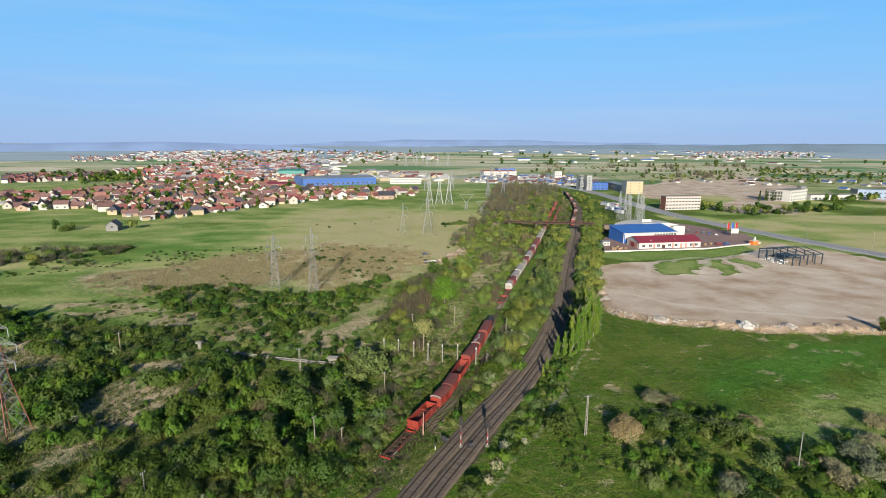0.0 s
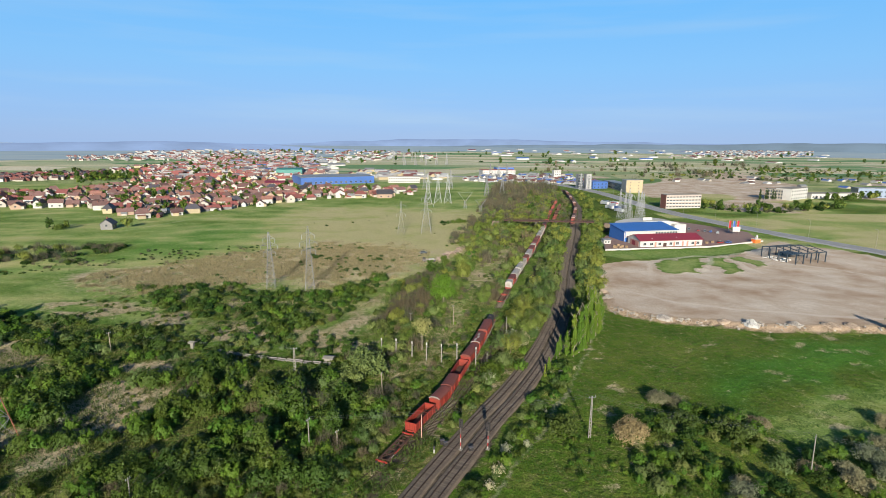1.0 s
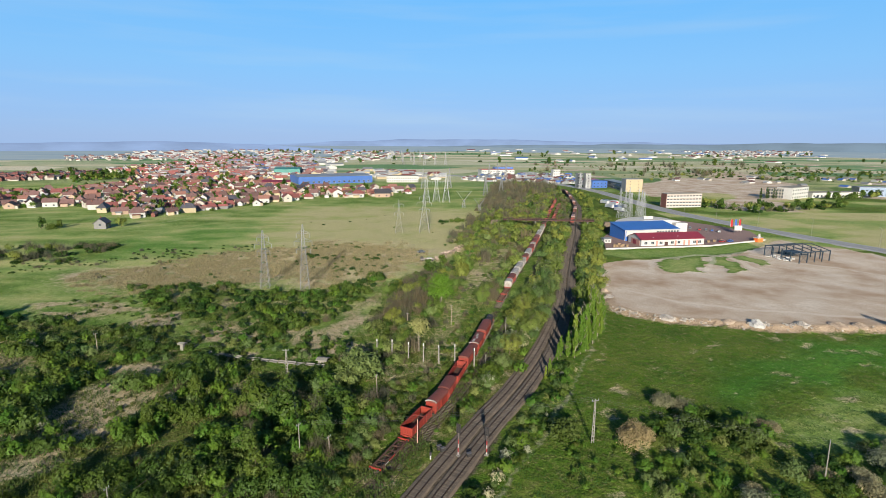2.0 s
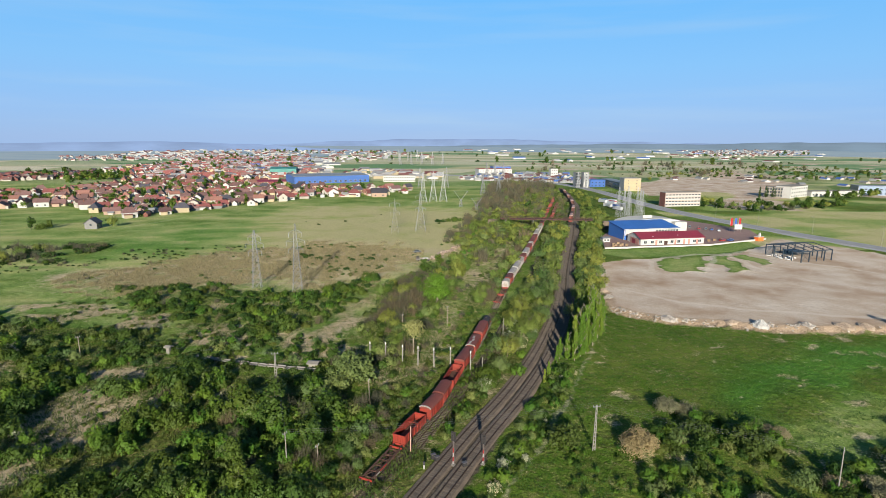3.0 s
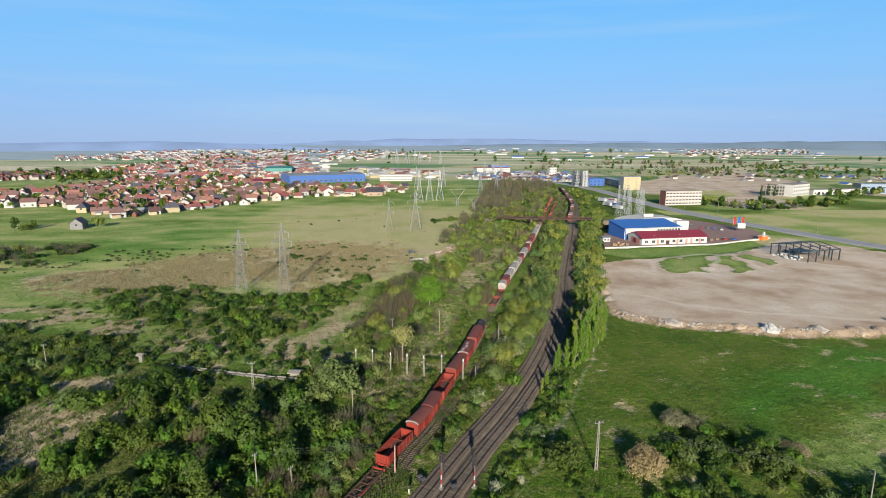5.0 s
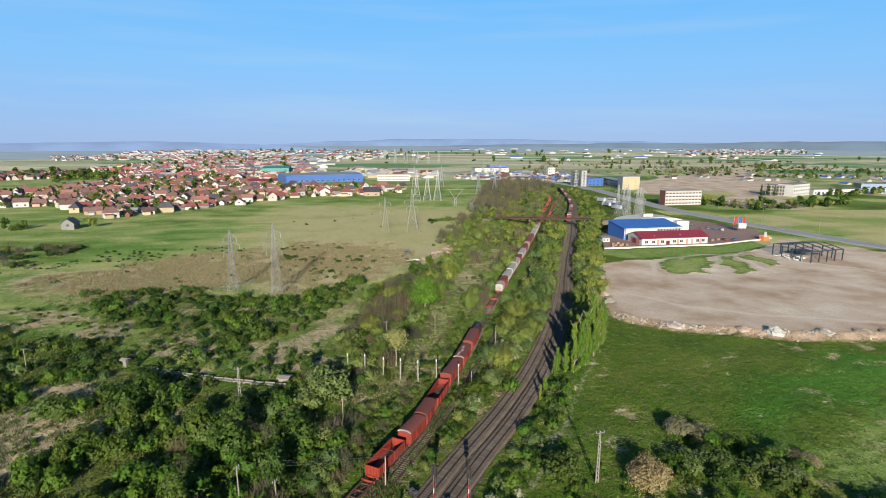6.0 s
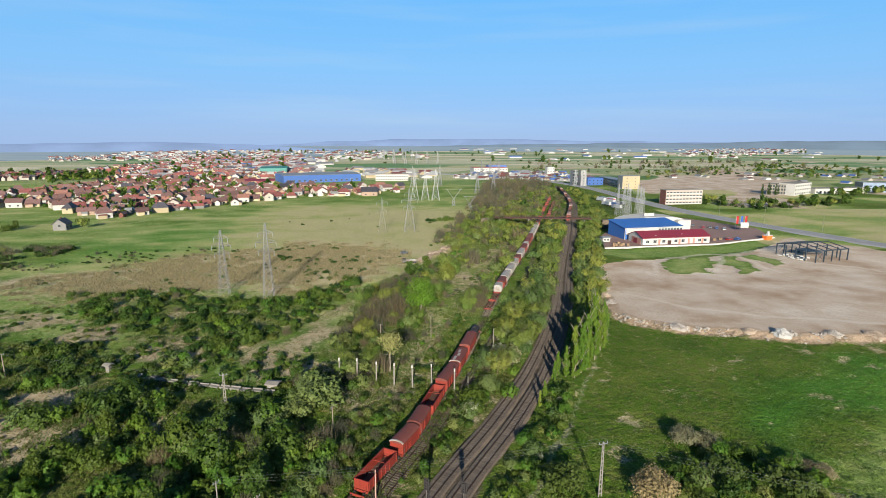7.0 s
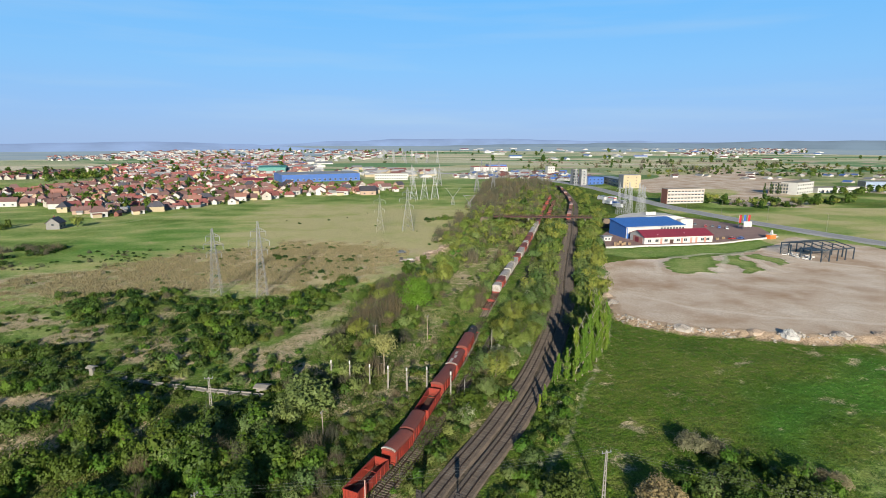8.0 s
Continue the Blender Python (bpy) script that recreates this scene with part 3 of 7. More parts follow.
hills("backdrop_forest", "low wooded rise far behind the fields", 4550, lambda u: 8 + 52 * min(1, max(0, (u - 2) / 36)), 16, 9, far_hill_material("painted_haze_forest", (0.090, 0.130, 0.170), 1.0), 0, 62)

# ---- railway ----
GRAVEL = surface("brown_ballast", (0.142, 0.108, 0.080), (0.078, 0.060, 0.047), 0.95, 0, 5, 0.35, 0.7, 0.5, 0.05)
RAIL = surface("rusty_rail", (0.065, 0.038, 0.026), (0.045, 0.03, 0.022), 0.55, 0.4, 5, 1)
SLEEPER = surface("weathered_sleeper", (0.120, 0.098, 0.080), (0.09, 0.07, 0.056), 0.9, 0, 7, 1.1, 0.7, 0.3, 0.02, 0.3)


def smooth_line(points, step):
    """Evenly spaced places and directions along a curve through the points."""
    p = np.array([points[0]] + list(points) + [points[-1]], float)
    p[0], p[-1] = 2 * p[1] - p[2], 2 * p[-2] - p[-3]
    fine = []
    for i in range(1, len(p) - 2):
        for u in np.linspace(0, 1, 40, endpoint=False):
            a, b, c, d = p[i - 1:i + 3]
            fine.append(0.5 * (2 * b + (c - a) * u + (2 * a - 5 * b + 4 * c - d) * u * u + (3 * b - a - 3 * c + d) * u ** 3))
    fine = np.array(fine + [p[-2]])
    for _ in range(60):
        fine[1:-1] = 0.25 * fine[:-2] + 0.5 * fine[1:-1] + 0.25 * fine[2:]
    s = np.r_[0, np.cumsum(np.hypot(*np.diff(fine, axis=0).T))]
    q = np.arange(0, s[-1], step)
    out = np.stack([np.interp(q, s, fine[:, k]) for k in (0, 1)], 1)
    d = np.gradient(out, axis=0)
    d /= np.hypot(d[:, 0], d[:, 1])[:, None]
    return out, d


MAIN_LEFT = [(-26, 38), (-5.0, 80.4), (1.2, 92.3), (10.6, 109.5), (22.0, 129.4), (34.8, 156.4), (50.8, 199), (63.5, 243), (74.0, 279), (97, 354), (111, 404), (125, 450), (138, 496), (150, 556), (163, 626), (169, 680), (166, 740)]
MAIN_RIGHT = [(x + 4.3 * c, y - 4.3 * k) for (x, y), c, k in zip(MAIN_LEFT, (0.88, 0.88, 0.88, 0.87, 0.86, 0.87, 0.92, 0.95, 0.96, 0.96, 0.96, 0.96, 0.96, 0.98, 0.98, 1.0, 1.0), (0.47, 0.47, 0.47, 0.48, 0.5, 0.48, 0.38, 0.3, 0.29, 0.29, 0.29, 0.29, 0.28, 0.2, 0.17, 0.0, 0.0))]
SIDING = [(-38, 42), (-13.3, 80.5), (-7.6, 88.8), (-0.6, 104.5), (10.0, 127.7), (22.2, 161.5), (34.8, 199.1), (50.2, 244.7), (65, 296), (86.5, 371), (108, 447), (132, 529)]
TRAIN_TRACK = [(-42, 48), (-18.5, 80), (-10.3, 91.3), (-4.6, 102.7), (0.0, 112.0), (3.5, 119.0), (9.5, 137.5), (13.5, 148.5), (20.0, 170.5), (27.0, 196), (37.5, 230), (49.6, 267.5), (61.8, 306.7), (81.5, 373), (103, 450), (127, 531), (141, 583), (160, 640)]


def railway(points, name, label, sleepers, ballast, lift=0.32):
    line, way = smooth_line(points, 0.62)
    side = np.stack([way[:, 1], -way[:, 0]], 1)
    track = thing(name, label, "railway track")
    st = [((x, y, 0.0), s) for (x, y), s in zip(line[::4], side[::4])]
    if ballast:
        part("ballast", Shape().sweep([(-2.4, -0.4), (-1.6, lift - 0.01), (1.6, lift - 0.01), (2.4, -0.4)], st, close=False), GRAVEL, track, "stained brown ballast")
    for sgn in (-1, 1):
        c = sgn * 0.755
        part("rail", Shape().sweep([(c - 0.06, lift), (c - 0.05, lift + 0.16), (c + 0.05, lift + 0.16), (c + 0.06, lift)], [(p, s) for p, s in st]), RAIL, track)
    one = Shape().box((0, 0, 0), (2.6, 0.25, 0.12)).mesh("sleeper", SLEEPER)
    rest, count = Shape(), 0
    for i, ((x, y), d) in enumerate(zip(line, way)):
        if y < 70:
            continue
        turn = math.atan2(d[1], d[0]) - math.pi / 2 + random.uniform(-0.02, 0.02)
        if count < sleepers:
            part("sleeper", one, SLEEPER, track, "", pose(x, y, lift - 0.09, 0, 0, math.degrees(turn)))
        elif y < 420:
            rest.box((x, y, lift - 0.09), (2.6, 0.25, 0.12), turn)
        count += 1
    far = part("sleeper_run", rest, SLEEPER, track)
    far["kind"] = "stuff"
    return line, way


# ---- freight wagons ----
WAGON_RED = surface("faded_red_paint", (0.245, 0.027, 0.015), (0.135, 0.026, 0.017), 0.6, 0, 5, 0.8, 0.7, 0.3, 0.02, 0.12)
WAGON_ROOF = surface("rusty_red_roof", (0.150, 0.038, 0.028), (0.095, 0.032, 0.025), 0.75, 0, 4, 0.6, 0.8, 0.3, 0.02, 0.15)
WAGON_DARK = surface("rusted_steel", (0.11, 0.055, 0.038), (0.05, 0.032, 0.026), 0.8, 0.2, 5, 0.9)
WAGON_WHITE = surface("dirty_white_paint", (0.34, 0.325, 0.30), (0.20, 0.15, 0.12), 0.7, 0, 4, 0.7, 0.85)
WASHED = surface("pinkish_wash", (0.36, 0.24, 0.21), (0.25, 0.13, 0.11), 0.7)
RUSTED = surface("rust_brown_paint", (0.095, 0.036, 0.026), (0.06, 0.028, 0.022), 0.8, 0, 4, 0.7)
BLACK = surface("sooty_black", (0.022, 0.021, 0.022), (0.04, 0.03, 0.028), 0.7)
STEEL = surface("dull_steel", (0.22, 0.20, 0.19), (0.13, 0.09, 0.07), 0.5, 0.6)


def running_gear(wagon, length, bogies=False):
    """Underframe, buffers, axles and wheels; the wagon runs along y with its middle at the origin."""
    f = Shape().box((-0.95, 0, 0.95), (0.2, length, 0.28)).box((0.95, 0, 0.95), (0.2, length, 0.28))
    for k in np.linspace(-0.42, 0.42, 6):
        f.box((0, k * length, 1.0), (1.8, 0.16, 0.18))
    part("underframe", f, WAGON_DARK, wagon)
    for e in (-1, 1):
        part("buffer_beam", Shape().box((0, e * (length / 2 - 0.06), 0.92), (2.65, 0.14, 0.4)), WAGON_RED, wagon)
        for sx in (-0.87, 0.87):
            part("buffer", Shape().bar((sx, e * length / 2, 1.08), (sx, e * (length / 2 + 0.5), 1.08), 0.09, 8).bar((sx, e * (length / 2 + 0.48), 1.08), (sx, e * (length / 2 + 0.55), 1.08), 0.22, 10), BLACK, wagon)
    for y in ((-0.3 * length, 0.3 * length) if not bogies else (-0.36 * length, -0.26 * length, 0.26 * length, 0.36 * length)):
        w = Shape().bar((-0.7, y, 0.46), (0.7, y, 0.46), 0.08, 8)
        for sx in (-0.75, 0.75):
            w.bar((sx - 0.07, y, 0.46), (sx + 0.07, y, 0.46), 0.46, 14)
        part("wheelset", w, WAGON_DARK, wagon)


def flat_wagon(length):
    w = thing("wagon_chassis", "stripped rusty wagon chassis with a red buffer beam", "wagon")
    running_gear(w, length)
    x = Shape()
    for a, b in ((-0.42, -0.14), (-0.14, 0.14), (0.14, 0.42)):
        x.bar((-0.85, a * length, 1.15), (0.85, b * length, 1.15), 0.06).bar((0.85, a * length, 1.15), (-0.85, b * length, 1.15), 0.06)
    x.box((1.25, 0.1 * length, 1.12), (0.1, length * 0.7, 0.14))
    part("cross_brace", x, WAGON_DARK, w)
    part("side_plate", Shape().box((1.28, -0.12 * length, 1.15), (0.08, length * 0.2, 0.3)), WAGON_RED, w, "dented red side plate")
    part("side_plate", Shape().box((1.28, -0.3 * length, 1.15), (0.08, length * 0.12, 0.22)), WAGON_WHITE, w, "whitish side plate")
    return w


def open_wagon(length, height=1.75, detail=False, paint=None):
    w = thing("open_wagon", "rusted brown open goods wagon" if paint else "empty red open goods wagon with a dark floor", "wagon")
    paint = paint or WAGON_RED
    running_gear(w, length)
    part("floor_plate", Shape().box((0, 0, 1.24), (2.7, length - 0.5, 0.08)), WAGON_DARK, w, "dark rusted floor")
    for sx in (-1, 1):
        s = Shape().box((sx * 1.36, 0, 1.2), (0.06, length - 0.4, height))
        part("side_wall", s, paint, w)
        part("top_rim", Shape().box((sx * 1.38, 0, 1.2 + height), (0.16, length - 0.36, 0.09)), paint, w)
        for k in np.linspace(-0.47, 0.47, 8 if detail else 0):
            part("wall_rib", Shape().box((sx * 1.42, k * (length - 0.4), 1.2), (0.08, 0.12, height)), paint, w)
    for sy in (-1, 1):
        part("end_wall", Shape().box((0, sy * (length / 2 - 0.23), 1.2), (2.76, 0.06, height)), paint, w)
        part("end_rim", Shape().box((0, sy * (length / 2 - 0.2), 1.2 + height), (2.84, 0.14, 0.09)), paint, w)
        for k in (-0.9, -0.3, 0.3, 0.9) if detail else ():
            part("end_rib", Shape().box((k, sy * (length / 2 - 0.16), 1.2), (0.12, 0.08, height)), paint, w)
    part("crossbar", Shape().bar((-1.36, 0.1 * length, 1.1 + height), (1.36, 0.1 * length, 1.1 + height), 0.07, 6), paint, w)
    return w


def covered_wagon(length, wall=None, roof=None, band=None, label="red covered goods wagon with a rounded rusty roof", height=2.1):
    w = thing("covered_wagon", label, "wagon")
    running_gear(w, length)
    wall, roof = wall or WAGON_RED, roof or WAGON_ROOF
    top = 1.2 + height
    part("body", Shape().box((0, 0, 1.2), (2.76, length - 0.5, height)), wall, w)
    ring = [(-1.46, top - 0.02), (-1.46, top + 0.08)] + [(1.46 * math.sin(a), top + 0.08 + 0.55 * math.cos(a)) for a in np.linspace(-1.35, 1.35, 9)] + [(1.46, top + 0.08), (1.46, top - 0.02)]
    part("roof", Shape().sweep(ring, [((0, y, 0), (1, 0)) for y in np.linspace(-length / 2 + 0.15, length / 2 - 0.15, 4)]), roof, w)
    for k in np.linspace(-0.45, 0.45, 7):
        part("wall_rib", Shape().box((1.41, k * (length - 0.6), 1.2), (0.07, 0.1, height)), wall, w)
    for sx in (-1, 1):
        part("sliding_door", Shape().box((sx * 1.44, 0.05 * length, 1.3), (0.07, 1.9, height - 0.2)).box((sx * 1.48, 0.05 * length, 1.3 + height - 0.25), (0.06, 3.4, 0.08)), wall, w)
        part("grab_rail", Shape().bar((sx * 1.5, -0.44 * length, 1.3), (sx * 1.5, -0.44 * length, 2.5), 0.035), STEEL, w)
    if band:
        arc = np.linspace(-1.45, 1.45, 11)
        part("end_band", Shape().sweep([(1.475 * math.sin(a), top + 0.1 + 0.57 * math.cos(a)) for a in arc] + [(1.30 * math.sin(a), top + 0.02 + 0.46 * math.cos(a)) for a in arc[::-1]],
                                       [((0, -length / 2 + 0.06, 0), (1, 0)), ((0, -length / 2 + 0.34, 0), (1, 0))]), WAGON_WHITE, w, "whitewashed rim of the roof")
    return w


def tank_wagon(length):
    w = thing("tank_wagon", "small sooty black tank wagon", "wagon")
    running_gear(w, length)
    part("tank", Shape().bar((0, -length * 0.4, 2.3), (0, length * 0.4, 2.3), 1.15, 18).bar((0, -length * 0.47, 2.3), (0, -length * 0.4, 2.3), 0.7, 18, 1.15).bar((0, length * 0.4, 2.3), (0, length * 0.47, 2.3), 1.15, 18, 0.7), BLACK, w)
    part("dome", Shape().bar((0, 0, 3.3), (0, 0, 3.8), 0.45, 12), BLACK, w)
    return w


main_left = railway(MAIN_LEFT, "railway_track_main", "main line track with worn dark rails on brown ballast", 240, True)
main_right = railway(MAIN_RIGHT, "railway_track_second", "second main track with pale sleepers in gravel", 200, True)
siding = railway(SIDING, "railway_track_siding", "overgrown siding with rusty rails", 150, False, -0.04)
train_line = railway(TRAIN_TRACK, "railway_track_storage", "overgrown storage track under the parked wagons", 100, False, -0.02)


def stand_on(line_way, wagon, y0, y1, lift=0.16):
    """Put a wagon on a track so that its middle lies between two places along y."""
    line, way = line_way
    i = int(np.argmin(np.abs(line[:, 1] - (y0 + y1) / 2)))
    d = way[i]
    wagon.matrix_basis = pose(line[i, 0], line[i, 1], lift, 0, 0, math.degrees(math.atan2(d[1], d[0])) - 90)
    wagon["group"] = "parked goods train"
    return wagon


def span(line_way, y0, y1):
    line, _ = line_way
    a, b = (int(np.argmin(np.abs(line[:, 1] - y))) for y in (y0, y1))
    return float(np.hypot(*np.diff(line[a:b + 1], axis=0).T).sum()) - 1.15


T = train_line
stand_on(T, flat_wagon(span(T, 91.0, 102.3)), 91.0, 102.3)
stand_on(T, open_wagon(span(T, 102.3, 111.9), detail=True), 102.3, 111.9)
stand_on(T, covered_wagon(span(T, 111.9, 119.3), band=True), 111.9, 119.3)
stand_on(T, covered_wagon(span(T, 119.3, 126.8)), 119.3, 126.8)
stand_on(T, open_wagon(span(T, 126.8, 137.8), detail=True), 126.8, 137.8)
stand_on(T, covered_wagon(span(T, 137.8, 147.9)), 137.8, 147.9)
streaked = stand_on(T, covered_wagon(span(T, 147.9, 158.2), band=True), 147.9, 158.2)
for y, x, long in ((-2.9, -0.35, 2.2), (-0.6, 0.1, 1.7), (1.6, -0.2, 1.9)):
    part("paint_patch", Shape().sweep([(x - 0.32, 3.885), (x - 0.32, 3.935), (x + 0.32, 3.935), (x + 0.32, 3.885)], [((0, y - long / 2, 0), (1, 0)), ((0, y + long / 2, 0), (1, 0))]), WAGON_WHITE, streaked, "bare whitish patch on the roof")
stand_on(T, covered_wagon(span(T, 158.2, 169.4)), 158.2, 169.4)
stand_on(T, tank_wagon(span(T, 169.4, 177.2)), 169.4, 177.2)
stand_on(T, flat_wagon(span(T, 197.0, 207.2)), 197.0, 207.2)
stand_on(T, flat_wagon(span(T, 207.2, 217.4)), 207.2, 217.4)
WHITE_LABEL = "covered goods wagon in dirty white paint"
for y0, y1, white in ((217.4, 223, 1), (223, 232, 0), (232, 243, 1), (243, 255, 1), (255, 266, 1), (266, 275, 0), (275, 289, 1), (289, 301, 0), (301, 307, 1), (307, 320, 0), (320, 332, 0), (332, 346, 1), (346, 360, 1), (360, 374, 1), (374, 387, 0)):
    stand_on(T, covered_wagon(span(T, y0, y1), *((WAGON_WHITE, WAGON_WHITE, None, WHITE_LABEL) if white else ())), y0, y1)
for y0 in range(400, 560, 13):
    stand_on(T, flat_wagon(span(T, y0, y0 + 12.6)) if (y0 // 13) % 3 == 0 else open_wagon(span(T, y0, y0 + 12.6), 1.0, False, None if (y0 // 13) % 3 == 1 else RUSTED), y0, y0 + 12.6)
for y0 in range(405, 515, 13):
    stand_on(siding, open_wagon(span(siding, y0, y0 + 12.6), 0.9, False, None if (y0 // 13) % 4 == 0 else RUSTED) if (y0 // 13) % 3 else flat_wagon(span(siding, y0, y0 + 12.6)), y0, y0 + 12.6)
for i, y0 in enumerate(range(398, 650, 13)):
    length = span(main_left, y0, y0 + 12.8)
    if i % 4 in (0, 3):
        w = open_wagon(length, 1.5, False, None if i == 0 else RUSTED)
    elif i % 4 == 1:
        w = covered_wagon(length, RUSTED, WASHED, None, "rusted covered goods wagon with a washed-out roof")
    else:
        w = covered_wagon(length, BLACK, WAGON_DARK, None, "dark covered goods wagon with a rusted roof")
    stand_on(main_left, w, y0, y0 + 12.8, 0.5)


# ---- plants ----
def leaf_cloud(rng, n, size, lobes, droop=0.0, flat=0.35):
    """Loose leaves in uneven lobes (centre, radii): quads of shape (n, 3, 3)."""
    area = np.array([r[0] * r[1] + r[0] * r[2] for _, r in lobes])
    pick = rng.choice(len(lobes), n, p=area / area.sum())
    c = np.array([l[0] for l in lobes])[pick]
    r = np.array([l[1] for l in lobes])[pick]
    d = rng.normal(size=(n, 3))
    d /= np.linalg.norm(d, axis=1)[:, None]
    d[:, 2] = np.where(d[:, 2] < -0.4, -d[:, 2], d[:, 2])
    k = 1 - 0.45 * rng.random(n) ** 2.2 + 0.10 * rng.normal(size=n)
    p = c + d * r * k[:, None]
    p[:, 2] = np.maximum(p[:, 2], 0.05)
    nrm = d + flat * rng.normal(size=(n, 3)) + (0, 0, 0.25)
    nrm /= np.linalg.norm(nrm, axis=1)[:, None]
    a = np.cross(nrm, rng.normal(size=(n, 3)))
    a[:, 2] -= droop * np.linalg.norm(a, axis=1)
    a /= np.linalg.norm(a, axis=1)[:, None]
    b = np.cross(nrm, a)
    s = size * (0.6 + 0.8 * rng.random(n))[:, None]
    return np.stack([p + a * s * 0.64, p - a * s * 0.3 + b * s * 0.54, p - a * s * 0.3 - b * s * 0.54], 1)


def shrub_lobes(rng, radius, height, count):
    """Uneven domes round a middle: a few big ones and many small ones that break the outline."""
    out = [((0, 0, height * 0.42), (radius * 0.72, radius * 0.72, height * 0.46))]
    for _ in range(count):
        a, d = rng.uniform(0, 2 * math.pi), radius * rng.uniform(0.3, 0.85)
        z = height * rng.uniform(0.2, 0.82) * (1.1 - 0.45 * d / radius)
        q = radius * rng.uniform(0.18, 0.42)
        out.append(((d * math.cos(a), d * math.sin(a), z), (q, q, q * rng.uniform(0.7, 1.3))))
    return out


def tree_lobes(rng, radius, low, high, count, pointed=0.0, tall=1.0):
    out = []
    for _ in range(count):
        f = rng.uniform(0, 1)
        a = rng.uniform(0, 2 * math.pi)
        d = radius * rng.uniform(0.1, 0.75) * (1 - pointed * f) * (0.3 + 0.7 * math.sin(math.pi * (0.14 + 0.76 * f)))
        q = radius * rng.uniform(0.25, 0.5) * (1 - 0.5 * pointed * f)
        out.append(((d * math.cos(a), d * math.sin(a), low + (high - low) * f), (q, q, q * tall * rng.uniform(0.75, 1.25))))
    return out


def woody(rng, height, radius, r0, limbs):
    """A tapered, slightly bent trunk with limbs."""
    s = Shape()
    knots, p = [], Vector((0, 0, -0.3))
    for i in range(5):
        q = Vector((rng.normal() * 0.05 * height * 0.4, rng.normal() * 0.05 * height * 0.4, -0.3 + (height + 0.3) * (i + 1) / 5))
        s.bar(p, q, r0 * (1 - 0.17 * i), 6, r0 * (1 - 0.17 * (i + 1)))
        knots.append(q)
        p = q
    for _ in range(limbs):
        k = knots[rng.integers(1, 5)]
        a = rng.uniform(0, 2 * math.pi)
        e = k + Vector((math.cos(a) * radius * 0.7, math.sin(a) * radius * 0.7, height * rng.uniform(0.12, 0.3)))
        s.bar(k, e, r0 * 0.4, 4, r0 * 0.1)
    return s


def twig_cloud(rng, n, radius, height, length, width):
    """Bare twigs or dry stalks as slim slivers rising and spreading from low down."""
    a = rng.uniform(0, 2 * math.pi, n)
    d = radius * np.sqrt(rng.random(n))
    top = height * np.sqrt(np.maximum(0.03, 1 - (d / radius) ** 2 * 0.75)) * rng.uniform(0.35, 1.0, n)
    base = np.stack([d * np.cos(a), d * np.sin(a), np.maximum(0, top - length)], 1)
    tip = base + np.stack([rng.normal(size=n) * length * 0.3, rng.normal(size=n) * length * 0.3, length * rng.uniform(0.7, 1.1, n)], 1)
    w = np.stack([rng.normal(size=n), rng.normal(size=n), rng.normal(size=n) * 0.3], 1)
    w *= width / np.linalg.norm(w, axis=1)[:, None]
    return np.stack([base - w * 0.8, base + w * 0.8, tip], 1)


def shoot_cloud(rng, n, size, radius, height, shoots, low=0.0, flat=0.22, upright=0.5):
    """Leaves in tufts along shoots that rise and spread from one root: a ragged crown with gaps."""
    a = rng.uniform(0, 2 * math.pi, shoots)
    f = np.sqrt(rng.random(shoots))
    d = radius * f
    top = low + (height - low) * (1 - (1 - 0.55 * upright) * f ** 2) * rng.uniform(0.62, 1.06, shoots)
    tip = np.stack([d * np.cos(a), d * np.sin(a), top], 1)
    root = np.stack([0.3 * d * np.cos(a), 0.3 * d * np.sin(a), low + 0.12 * (top - low)], 1)
    pick = rng.integers(0, shoots, n)
    u = 1 - 0.8 * rng.random(n) ** 1.4
    bow = (1 - u) * u * 0.9 * radius
    p = root[pick] + (tip - root)[pick] * u[:, None]
    p[:, 0] += bow * np.cos(a[pick]) * 0.7
    p[:, 1] += bow * np.sin(a[pick]) * 0.7
    thick = radius * (0.055 + 0.21 * (1 - u))
    p += rng.normal(size=(n, 3)) * np.stack([thick, thick, thick * 0.9], 1)
    p[:, 2] = np.maximum(p[:, 2], 0.05)
    out = p - (0, 0, low + 0.35 * (height - low))
    out /= np.linalg.norm(out, axis=1)[:, None] + 1e-6
    nrm = out + flat * rng.normal(size=(n, 3)) + (0, 0, 0.3)
    nrm /= np.linalg.norm(nrm, axis=1)[:, None]
    e = np.cross(nrm, rng.normal(size=(n, 3)) + (0, 0, 0.8))
    e /= np.linalg.norm(e, axis=1)[:, None]
    b = np.cross(nrm, e)
    q = size * (0.55 + 0.9 * rng.random(n))[:, None]
    return np.stack([p + b * q * 0.7, p - b * q * 0.3 + e * q * 0.46, p - b * q * 0.3 - e * q * 0.46], 1)


RNG = np.random.default_rng(7)
PLANTS = {}


def plant_kind(key, kind, leaf, make, count, trunk=None, label="", name="shrub"):
    """Several shapes of one kind of plant, each a crown of leaves and, for trees, a trunk."""
    PLANTS[key] = []
    for _ in range(count):
        quads, wood, r = make()
        PLANTS[key].append(dict(quads=quads, mesh=leaf_mesh(name + "_crown", quads, LEAF[leaf]), wood=wood.mesh("trunk", trunk or BARK) if wood else None,
                                leaf=leaf, label=label, name=name, shape=wood, bark=trunk or BARK))


def shrub(radius, height, n, size, lobes=16):
    def make():
        return leaf_cloud(RNG, n, size, shrub_lobes(RNG, radius, height, lobes)), woody(RNG, height * 0.7, radius, 0.07, 5), radius
    return make


